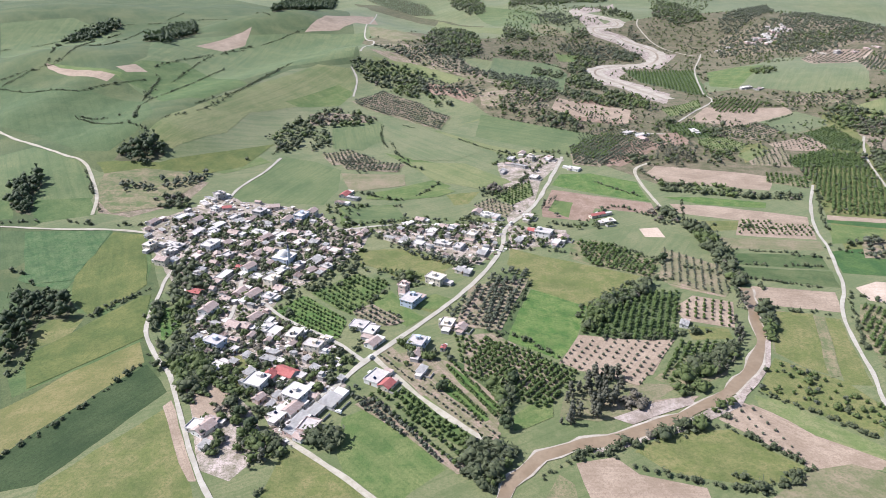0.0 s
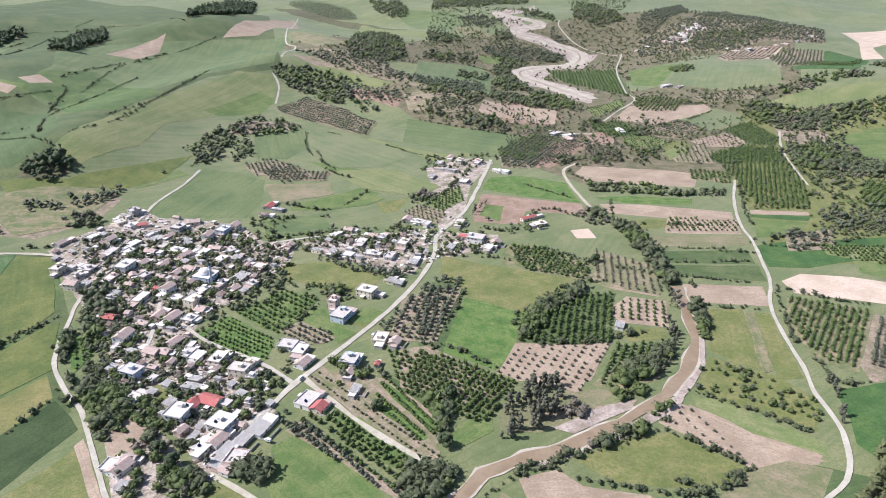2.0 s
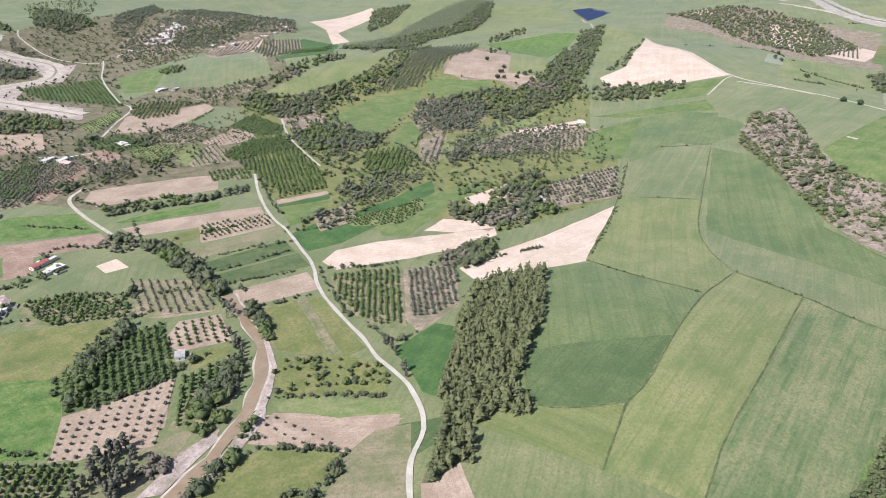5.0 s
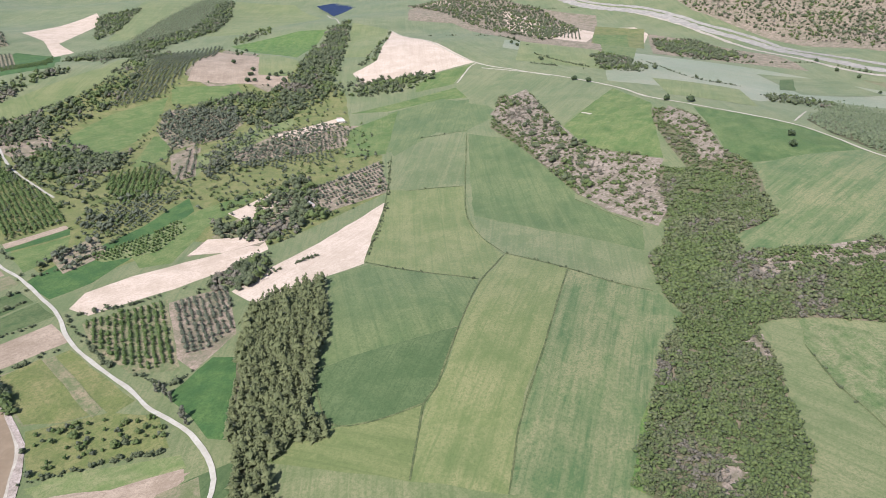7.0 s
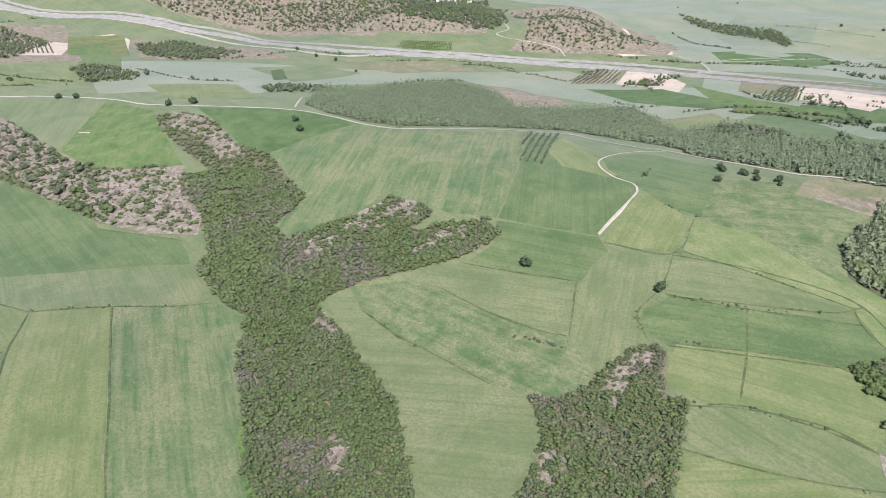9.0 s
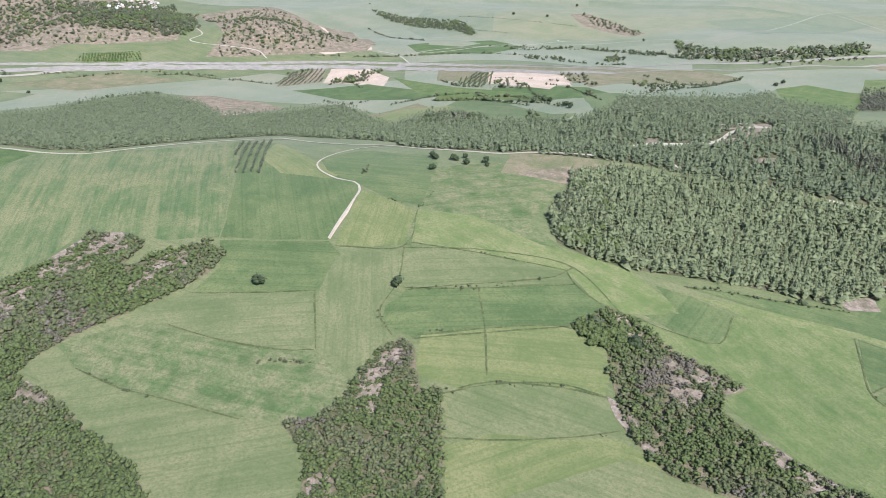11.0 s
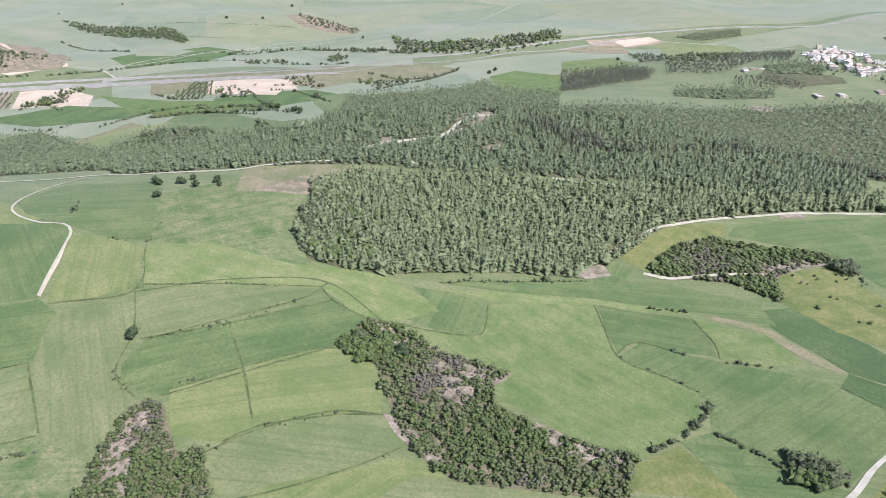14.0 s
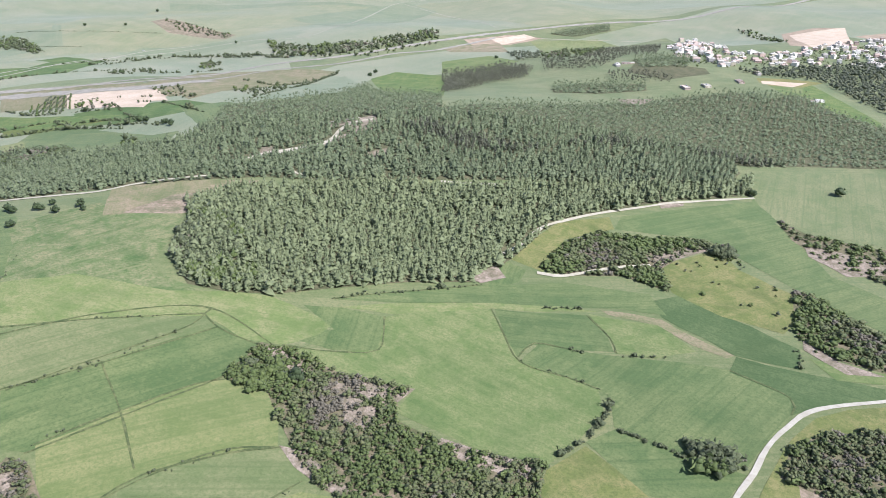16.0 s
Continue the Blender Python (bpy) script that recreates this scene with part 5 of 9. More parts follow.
road(14, "highway", [(3111, 1285), (2301, 826), (2060, 493), (1920, 316), (1839, 171), (1627, 11), (1545, -144), (1504, -311), (1431, -465), (1334, -598), (1202, -692), (1058, -747), (981, -801), (1000, -957)])
road(3.0, "lane", [(1377, -676), (1313, -689), (1232, -667)])
road(3.0, "lane", [(1308, -698), (1326, -889), (1393, -1163), (1338, -1294)])
road(3.0, "lane", [(1706, -417), (1653, -412), (1618, -377), (1557, -434), (1505, -473), (1455, -474)])
road(3, "track", [(547, -507), (539, -531), (505, -584)])
road(3.0, "lane", [(86, -290), (77, -320), (72, -344), (63, -368), (52, -388), (34, -404), (11, -419), (-23, -439)])
road(3.6, "track", [(278, -486), (271, -506), (265, -543), (252, -566), (229, -596), (192, -637), (171, -661), (107, -717)])
road(3.6, "track", [(245, -472), (225, -479), (197, -508), (170, -529)])
road(14, "highway", [(1251, -650), (1184, -696), (1059, -748), (1014, -873), (1023, -1094), (913, -1219), (853, -1341), (813, -1475), (759, -1677), (687, -1803), (527, -1974), (340, -2173), (214, -2436), (63, -2866), (-145, -3267)])
road(9, "gravelroad", [(1227, -634), (1154, -675), (1010, -708), (899, -761), (970, -1030), (875, -1162), (826, -1292), (769, -1384), (739, -1628)])
road(3.0, "lane", [(1308, -724), (1289, -770), (1300, -841), (1366, -986), (1375, -1119), (1319, -1261), (1238, -1360), (1101, -1415), (1213, -1793), (1301, -2147), (1251, -2292)])
road(3.0, "lane", [(1277, -2178), (1160, -2111), (923, -1920), (789, -1753)])
road(3.0, "lane", [(545, -505), (536, -520), (524, -547), (506, -591)])
road(3.0, "lane", [(546, -635), (532, -664), (524, -674)])
road(3.6, "track", [(653, -1704), (505, -1772), (367, -1815)])

verge([(656, 407), (674, 381), (686, 357)])
verge([(484, 350), (476, 296), (477, 245)])
verge([(852, 431), (689, 356), (613, 318), (569, 284), (538, 249)])
verge([(538, 249), (531, 196), (524, 154), (524, 126)])
verge([(534, 248), (474, 242), (404, 226), (343, 211), (328, 211), (278, 192)])
verge([(530, 193), (412, 170), (345, 159), (293, 145)])
verge([(750, 482), (613, 409), (493, 355)])
verge([(321, 281), (299, 259), (294, 246), (308, 227), (329, 211)])
verge([(677, 233), (632, 158)])
verge([(494, 23), (461, 5), (432, -18), (398, -43)])
verge([(504, -35), (470, -58), (441, -84), (428, -102)])
verge([(529, -58), (514, -79), (482, -128)])
verge([(482, -128), (428, -103)])
verge([(446, -181), (408, -265), (407, -297)])
verge([(491, -205), (447, -264), (407, -297), (349, -289)])
verge([(402, -157), (374, -214), (358, -252), (350, -287)])
verge([(356, -132), (350, -151), (343, -172), (324, -205), (301, -222)])
verge([(323, -128), (304, -154), (286, -186), (276, -210)])
verge([(491, -205), (459, -181), (437, -153), (412, -148)])
verge([(532, -243), (493, -206), (523, -164)])
verge([(493, -214), (470, -234), (407, -290)])
verge([(407, -290), (391, -284), (372, -284), (359, -285)])
verge([(449, -180), (421, -222), (391, -284)])
verge([(403, -163), (385, -200), (366, -238), (356, -249)])
verge([(350, -156), (344, -175), (319, -206), (299, -223)])
verge([(422, -223), (382, -199), (350, -176)])
verge([(349, -293), (320, -305), (298, -322), (313, -356)])
verge([(256, -406), (238, -383), (217, -358), (187, -357), (166, -355)])
verge([(220, -362), (216, -382), (193, -387)])
verge([(194, -433), (173, -413), (166, -398)])
verge([(352, -354), (321, -387), (275, -432)])
verge([(98, -412), (62, -398), (61, -381)])

# ---- plants ----
ICO_V = np.array([(0, 0, 1)] + [(0.894 * math.cos(a), 0.894 * math.sin(a), 0.447) for a in np.arange(5) * 1.2566] +
                 [(0.894 * math.cos(a), 0.894 * math.sin(a), -0.447) for a in np.arange(5) * 1.2566 + 0.6283] + [(0, 0, -1)])
ICO_F = np.array([(0, i, i % 5 + 1) for i in range(1, 6)] + [(i, i + 5, i % 5 + 1) for i in range(1, 6)] +
                 [(i % 5 + 1, i + 5, i % 5 + 6) for i in range(1, 6)] + [(11, i % 5 + 6, i + 5) for i in range(1, 6)])
rng = np.random.default_rng(5)
# crown from height a to b, half width at the foot and the top, number of clumps near and far, clump size, number of leaf tufts
SHAPES = {"citrus": (0.10, 0.98, 0.46, 0.30, 5, 0.29, 26), "olive": (0.22, 1.0, 0.50, 0.40, 5, 0.25, 28), "pine": (0.15, 1.02, 0.34, 0.06, 9, 0.20, 36),
          "poplar": (0.10, 1.02, 0.22, 0.10, 10, 0.115, 70), "oak": (0.16, 1.0, 0.62, 0.42, 11, 0.25, 50), "bush": (0.0, 0.95, 0.60, 0.40, 4, 0.28, 16),
          "scrub": (0.0, 0.9, 0.66, 0.48, 6, 0.235, 16)}


OCT_V = np.array([(1, 0, 0), (0, 1, 0), (-1, 0, 0), (0, -1, 0), (0, 0, 1), (0, 0, -1)], float)
OCT_F = np.array([(0, 1, 4), (1, 2, 4), (2, 3, 4), (3, 0, 4), (1, 0, 5), (2, 1, 5), (3, 2, 5), (0, 3, 5)])


def tiers(steps, sides, tufts):
    """Crown of a young pine one metre high: ragged whorls of branches under a blunt tip."""
    V, T, k = [], [], 0
    for s in range(steps):
        h = s / (steps - 1)
        r, z = 0.25 * (1 - h ** 2.2) + 0.10, 0.12 + 0.64 * h
        g = np.arange(sides) / sides * 6.283 + rng.uniform(0, 6.28)
        rr = r * np.where(np.arange(sides) % 2, 1.15, 0.66) * rng.uniform(0.7, 1.3, sides)
        off = rng.normal(0, 0.035, 2)
        V.append(np.concatenate([[(off[0], off[1], z + 0.22)],
                                 np.stack([rr * np.cos(g) + off[0], rr * np.sin(g) + off[1], z + rng.normal(0, 0.07, sides)], 1)]))
        T.append(np.array([(k, k + 1 + i, k + 1 + (i + 1) % sides) for i in range(sides)]))
        k += sides + 1
    for _ in range(tufts):
        h = rng.random()
        q = np.array([0, 0, 0.2 + 0.7 * h]) + rng.normal(0, 1, 3) * np.array([0.15, 0.15, 0.04]) * (1.25 - 0.8 * h)
        V.append(q + rng.normal(size=(3, 3)) * 0.064), T.append(np.array([[0, 1, 2]]) + k)
        k += 3
    return np.concatenate(V), np.concatenate(T)


def crown(kind, clumps, tufts):
    """Crown of a plant one metre high: uneven clumps and loose leaf tufts round them."""
    a, b, foot, top, _, size, _ = SHAPES[kind]
    V, T, k = [], [], 0
    cents = []
    for c in range(clumps):
        h = (c + 0.5) / clumps
        w = foot + (top - foot) * h
        ang, rad = c * 2.4 + rng.uniform(-0.5, 0.5), w * math.sqrt(rng.uniform(0.05, 0.75)) * (0.9 if c < clumps - 1 else 0.2)
        s = size * rng.uniform(0.75, 1.25) * (0.7 + 0.5 * w / max(foot, top))
        if clumps < 5:
            s *= 1.35
        p = np.array([rad * math.cos(ang), rad * math.sin(ang), a + s * 0.7 + (b - a - 1.3 * s) * h])
        bv, bf = (ICO_V, ICO_F) if tufts > 12 and kind not in ("scrub", "bush") else (OCT_V, OCT_F)
        v = bv * (1 + rng.uniform(-0.36, 0.36, (len(bv), 1))) * s * np.array([1, 1, rng.uniform(0.7, 1.0)]) + p
        V.append(v), T.append(bf + k)
        k += len(bv)
        cents.append((p, s))
    for _ in range(tufts):
        p, s = cents[rng.integers(len(cents))]
        d = rng.normal(size=3)
        d[2] = abs(d[2]) * 0.8
        d /= np.linalg.norm(d)
        q = p + d * s * rng.uniform(0.85, 1.3)
        V.append(q + rng.normal(size=(3, 3)) * s * 0.36), T.append(np.array([[0, 1, 2]]) + k)
        k += 3
    return np.concatenate(V), np.concatenate(T)


def trunk(kind, sides=5):
    """Tapered trunk with three limbs, for a plant one metre high."""
    a, b = SHAPES[kind][0], SHAPES[kind][1]
    V, T, k = [], [], 0
    rods = [((0, 0, -0.03), (0.02, 0.01, a + 0.35 * (b - a)), 0.035, 0.022)]
    for i in range(3 if kind != "pine" else 0):
        g = 2.1 * i + 0.4
        rods.append(((0.01, 0.0, a + 0.08), (0.2 * math.cos(g), 0.2 * math.sin(g), a + 0.45 * (b - a)), 0.02, 0.008))
    for p, q, r, s in rods:
        ring = np.array([(math.cos(2 * math.pi * i / sides), math.sin(2 * math.pi * i / sides), 0) for i in range(sides)])
        V.append(np.concatenate([np.array(p) + ring * r, np.array(q) + ring * s]))
        T.append(np.array([(k + i, k + (i + 1) % sides, k + sides + (i + 1) % sides) for i in range(sides)] +
                          [(k + i, k + sides + (i + 1) % sides, k + sides + i) for i in range(sides)]))
        k += 2 * sides
    return np.concatenate(V), np.concatenate(T)


PLANT = {}
for kind_, shape_ in SHAPES.items():
    for lod_, (c_, t_) in enumerate(((shape_[4], shape_[6]), (max(3, shape_[4] // 2 + 1), 9), (2, 6))):
        PLANT[kind_, lod_] = [crown(kind_, c_, t_) if kind_ != "pine" else tiers(*((5, 8, 34), (4, 6, 16), (2, 6, 9))[lod_]) for _ in range(6)]
    PLANT[kind_, "trunk"] = trunk(kind_)
CROWN_MESH = {k: [raw_mesh(k + "_crown", v, t, [LEAF[k]]) for v, t in PLANT[k, 0]] for k in ("citrus", "olive", "oak", "poplar")}
TRUNK_MESH = {k: raw_mesh(k + "_trunk", *PLANT[k, "trunk"], [BARK]) for k in CROWN_MESH}
TREE_NAMES = {"citrus": ("citrus_tree", "round dark green citrus tree in an orchard row", "tree"), "olive": ("olive_tree", "grey-green olive tree with a loose crown", "tree"),
              "oak": ("oak_tree", "broad dark green tree standing alone in the field", "tree"), "poplar": ("poplar_tree", "tall grey-green riverside tree", "tree")}
tree_count = {}


def inside(px, py, p):
    r = np.zeros(px.shape, bool)
    for (ax, ay), (bx, by) in zip(p, p[1:] + p[:1]):
        with np.errstate(divide="ignore", invalid="ignore"):
            r ^= ((ay > py) != (by > py)) & (px < (bx - ax) * (py - ay) / (by - ay) + ax)
    return r


def lod_of(x, y):
    d = np.hypot(x - 60, y - 27)
    return np.where(d < 470, 0, np.where(d < 860, 1, 2))


house_spots = []


def planting(name, label, category, kind, xs, ys, sizes, squash=1.0, leaf=""):
    """Many plants as one mesh."""
    for road_x, road_y, half in road_spots:
        near = (road_x > xs.min() - 9) & (road_x < xs.max() + 9) & (road_y > ys.min() - 9) & (road_y < ys.max() + 9) if len(xs) else []
        for ax, ay in zip(road_x[near], road_y[near]):
            keep = (xs - ax) ** 2 + (ys - ay) ** 2 > (half + 1.2) ** 2
            xs, ys, sizes = xs[keep], ys[keep], sizes[keep]
    for ax, ay in house_spots:
        keep = (xs - ax) ** 2 + (ys - ay) ** 2 > 4.3 ** 2
        xs, ys, sizes = xs[keep], ys[keep], sizes[keep]
    if not len(xs):
        return
    zs, lods = height(xs, ys), lod_of(xs, ys)
    pick, turn = rng.integers(6, size=len(xs)), rng.uniform(0, 6.283, len(xs))
    V, T, M, k = [], [], [], 0
    for lod in range(3):
        for var in range(6):
            sel = np.nonzero((lods == lod) & (pick == var))[0]
            if not len(sel):
                continue
            pv, pt = PLANT[kind, lod][var]
            mi = np.zeros(len(pt), np.int32)
            if lod == 0 and kind not in ("bush", "scrub"):
                tv, tt = PLANT[kind, "trunk"]
                pt, mi = np.concatenate([pt, tt + len(pv)]), np.concatenate([mi, np.ones(len(tt), np.int32)])
                pv = np.concatenate([pv, tv])
            c, s = np.cos(turn[sel])[:, None], np.sin(turn[sel])[:, None]
            sz = sizes[sel][:, None]
            v = np.stack([(pv[:, 0] * c - pv[:, 1] * s) * sz + xs[sel][:, None], (pv[:, 0] * s + pv[:, 1] * c) * sz + ys[sel][:, None],
                          pv[:, 2] * sz * squash + zs[sel][:, None]], 2)
            V.append(v.reshape(-1, 3))
            T.append((pt[None] + (np.arange(len(sel)) * len(pv))[:, None, None] + k).reshape(-1, 3))
            M.append(np.tile(mi, len(sel)))
            k += len(sel) * len(pv)
    me = raw_mesh(name, np.concatenate(V), np.concatenate(T), [LEAF[leaf or kind], BARK], np.concatenate(M))
    tagged(new(name, me), label, category, kind="stuff")


def single_tree(kind, x, y, size, group=""):
    tree_count[kind] = tree_count.get(kind, 0) + 1
    name, label, cat = TREE_NAMES[kind]
    root = new(name, TRUNK_MESH[kind])
    root.matrix_world = pose(x, y, float(height(x, y)), 0, 0, random.uniform(0, 360)) @ Matrix.Diagonal((size, size, size * random.uniform(0.9, 1.1), 1))
    top = new("crown", random.choice(CROWN_MESH[kind]))
    top.parent = root
    tagged(root, label, cat, group)


def orchard(kind, row_gap, gap, size, outline):
    """Trees in rows along the longest side; near ones stand as things of their own."""
    a = long_edge(outline)
    p = np.array(outline, float)
    c, s = math.cos(a), math.sin(a)
    u, v = p[:, 0] * c + p[:, 1] * s, -p[:, 0] * s + p[:, 1] * c
    gu, gv = np.meshgrid(np.arange(u.min() + gap / 2, u.max(), gap), np.arange(v.min() + row_gap / 2, v.max(), row_gap))
    gu, gv = gu.ravel(), gv.ravel()
    gu, gv = gu + rng.normal(0, 0.3, gu.shape), gv + rng.normal(0, 0.25, gv.shape)
    x, y = gu * c - gv * s, gu * s + gv * c
    keep = inside(x, y, outline) & (rng.random(x.shape) > 0.05)
    x, y = x[keep], y[keep]
    sizes = size * rng.uniform(0.72, 1.2, len(x))
    if len(x) and np.hypot(x.mean() - 60, y.mean() - 27) < 560 and len(x) < 260 and tree_count.get(kind, 0) + len(x) < 300:
        for q in zip(x, y, sizes):
            single_tree(kind, *q, "orchard rows")
    else:
        planting(kind + "_orchard", {"citrus": "rows of round dark green citrus trees", "olive": "rows of grey-green olive trees"}[kind], "orchard", kind, x, y, sizes)


def hedge(kind, gap, size, line):
    p = smooth_line(line, 3.0)
    d = np.concatenate([[0], np.cumsum(np.linalg.norm(np.diff(p, axis=0), axis=1))])
    s = np.arange(0, d[-1], gap * 0.85)
    s = s + rng.normal(0, gap * 0.35, len(s))
    hole = np.array([noise.noise((q * 0.035, line[0][0] * 0.1, line[0][1] * 0.1)) for q in s])
    s = s[(hole > -0.28) & (rng.random(len(s)) > 0.12)]
    x, y = np.interp(s, d, p[:, 0]) + rng.normal(0, gap * 0.3, len(s)), np.interp(s, d, p[:, 1]) + rng.normal(0, gap * 0.3, len(s))
    sizes = size * 0.50 * rng.lognormal(0, 0.35, len(s))
    if kind == "poplar":
        sizes = sizes / 0.50
    planting("hedgerow" if kind == "bush" else "tree_row", "uneven hedgerow of green bushes along a field edge" if kind == "bush" else "row of tall grey-green trees",
             "hedge" if kind == "bush" else "trees", kind, x, y, sizes)


WOOD_NAMES = {"pine": ("pine_wood", "dense plantation of young green pines", "wood"), "olive": ("olive_grove", "grey-green olive grove on a slope", "grove"),
              "bush": ("thicket", "dense dark green thicket of bushes and low trees", "thicket"), "scrub": ("scrub", "dense mixed scrub filling a gully", "scrub"),
              "poplar": ("grove", "grove of tall grey-brown trees", "grove"), "oak": ("tree_belt", "dense clump of tall dark green trees", "wood")}


clearings = []


def clearing(outline):
    """Dry stony patch in the scrub where little grows."""
    clearings.append(outline)


def wood(kind, gap, size, outline):
    p = np.array(outline, float)
    far = np.hypot(p[:, 0].mean() - 60, p[:, 1].mean() - 27)
    if kind in ("scrub", "bush"):
        gap, size = gap * (0.78 if far < 610 else 1.18 if far < 1000 else 1.32), size * (1.08 if far < 610 else 1.0)
    if kind == "pine":
        gap, size = gap * 1.04, size * 1.0
    gx, gy = np.meshgrid(np.arange(p[:, 0].min() - 5, p[:, 0].max() + 5, gap), np.arange(p[:, 1].min() - 5, p[:, 1].max() + 5, gap))
    loose = 0.18 if kind == "pine" else 0.36
    x, y = (gx + rng.normal(0, gap * loose, gx.shape)).ravel(), (gy + rng.normal(0, gap * loose, gx.shape)).ravel()
    keep = inside(x, y, outline) & (rng.random(x.shape) > (0.04 if kind == "pine" else 0.12))
    if kind in ("scrub", "bush"):
        hole = np.array([noise.noise((a * 0.05, b * 0.05, 9.0)) for a, b in zip(x, y)])
        keep &= hole > -0.62
    bare = np.zeros(x.shape, bool)
    for patch in clearings:
        bare |= inside(x, y, patch) & (np.array([noise.noise((a * 0.11, b * 0.11, 4.0)) for a, b in zip(x, y)]) < 0.06)
    keep &= ~bare | (rng.random(x.shape) < (0.62 if kind in ("scrub", "bush") else 0.05))
    x, y, bare = x[keep], y[keep], bare[keep]
    sizes = size * rng.lognormal(0, 0.22 if kind == "pine" else 0.48, len(x)).clip(0.42, 1.25 if kind == "poplar" else 1.8)
    if kind == "olive":
        sizes *= 0.9
    name, label, cat = WOOD_NAMES[kind]
    if kind in ("scrub", "bush"):
        tone = np.array([1.25 * noise.noise((a * 0.022, b * 0.022, 21.0)) for a, b in zip(x, y)]) + rng.normal(0, 0.2, len(x)) + np.where(bare, 0.40, 0)
        cut = 0.0 if kind == "scrub" else -0.25
        sets = ((tone < cut, "fresh", "green"), ((tone >= cut) & (tone < (0.48 if kind == "scrub" else 0.5)), kind, "grey-green"), (tone >= (0.48 if kind == "scrub" else 0.5), "dry", "dry brown"))
        for sel, leaf, word in sets:
            planting(name, "dense %s thicket of bushes and low trees" % word, cat, kind, x[sel], y[sel], sizes[sel] * np.where(bare[sel], 0.62, 1.0) * (0.8 if leaf == "dry" else 1), 0.72 if kind == "scrub" else 0.85, leaf)
        return
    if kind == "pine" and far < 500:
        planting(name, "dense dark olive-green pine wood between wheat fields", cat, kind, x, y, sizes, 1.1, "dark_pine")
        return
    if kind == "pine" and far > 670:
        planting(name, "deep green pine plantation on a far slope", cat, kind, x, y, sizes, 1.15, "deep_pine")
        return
    planting(name, label, cat, kind, x, y, sizes, 1.18 if kind == "pine" else 1.0)


def scatter(kind, density, size, outline):
    p = np.array(outline, float)
    k = int(abs(area_of(outline)) * density)
    lo, hi = p.min(0), p.max(0)
    q = lo + (hi - lo) * rng.random((6 * k + 20, 2))
    q = q[inside(q[:, 0], q[:, 1], outline)][:k]
    if kind == "hedges":
        for outline in open_fields:
            q = q[~inside(q[:, 0], q[:, 1], outline)]
        clump = np.array([noise.noise((x * 0.012, y * 0.012, 2.0)) for x, y in q])
        q = q[clump + rng.normal(0, 0.15, len(q)) > -0.12]
    which = rng.integers(4, size=len(q))
    for i, (kind, leaf) in enumerate((("olive", "olive"), ("bush", "fresh"), ("citrus", "bush"), ("oak", "fresh"))):
        s = q[which == i]
        planting("garden_trees" if i != 1 else "garden_bushes", "mixed green trees and bushes between houses and plots", "trees", kind, s[:, 0], s[:, 1],
                 size * rng.uniform(0.5, 1.05, len(s)) * (1.0 if kind == "oak" else 0.85), 1.0, leaf)


def lone_trees(kind, size, spots):
    for x, y in spots:
        single_tree(kind, x, y, size * random.uniform(0.85, 1.1))

# ---- houses ----
WALLS = [plain("white_plaster", (0.62, 0.60, 0.56), (0.70, 0.68, 0.64), 1.2, 0.9, 0.2, local=True, third=(0.45, 0.42, 0.38)),
         plain("cream_plaster", (0.56, 0.49, 0.38), (0.62, 0.56, 0.46), 1.2, 0.9, 0.2, local=True, third=(0.40, 0.34, 0.27)),
         plain("pinkish_plaster", (0.52, 0.38, 0.33), (0.58, 0.45, 0.40), 1.2, 0.9, 0.2, local=True, third=(0.38, 0.28, 0.24)),
         plain("grey_block_wall", (0.36, 0.34, 0.32), (0.44, 0.42, 0.39), 1.5, 0.95, 0.2, local=True, third=(0.27, 0.25, 0.23)),
         plain("pale_blue_plaster", (0.40, 0.46, 0.54), (0.48, 0.53, 0.60), 1.2, 0.9, 0.2, local=True, third=(0.33, 0.36, 0.40))]
SLAB = [plain("pale_concrete_roof", (0.52, 0.48, 0.435), (0.62, 0.578, 0.53), 0.9, 0.9, 0.2, local=True, third=(0.36, 0.33, 0.31)),
        plain("stained_concrete_roof", (0.42, 0.385, 0.36), (0.53, 0.49, 0.46), 0.7, 0.9, 0.2, local=True, third=(0.28, 0.25, 0.235))]
METAL = plain("white_sheet_metal", (0.58, 0.56, 0.53), (0.68, 0.66, 0.63), 0.8, 0.45, 0.5, relief=0.1, local=True, third=(0.48, 0.44, 0.40))
PANE = plain("dark_window_glass", (0.03, 0.035, 0.04), (0.05, 0.055, 0.06), 1.0, 0.12, 0.5, relief=0.02, local=True)
FRAME = plain("window_frame_paint", (0.55, 0.53, 0.50), (0.62, 0.60, 0.56), 3.0, 0.6, 0.4, local=True)
DOOR = plain("brown_door", (0.12, 0.065, 0.04), (0.17, 0.095, 0.06), 3.0, 0.6, 0.4, local=True)
PANEL = plain("dark_blue_panel", (0.02, 0.03, 0.07), (0.03, 0.042, 0.09), 2.0, 0.2, 0.6, relief=0.02, local=True)
TANK = plain("white_tank", (0.62, 0.62, 0.62), (0.70, 0.70, 0.70), 2.0, 0.4, 0.5, local=True)


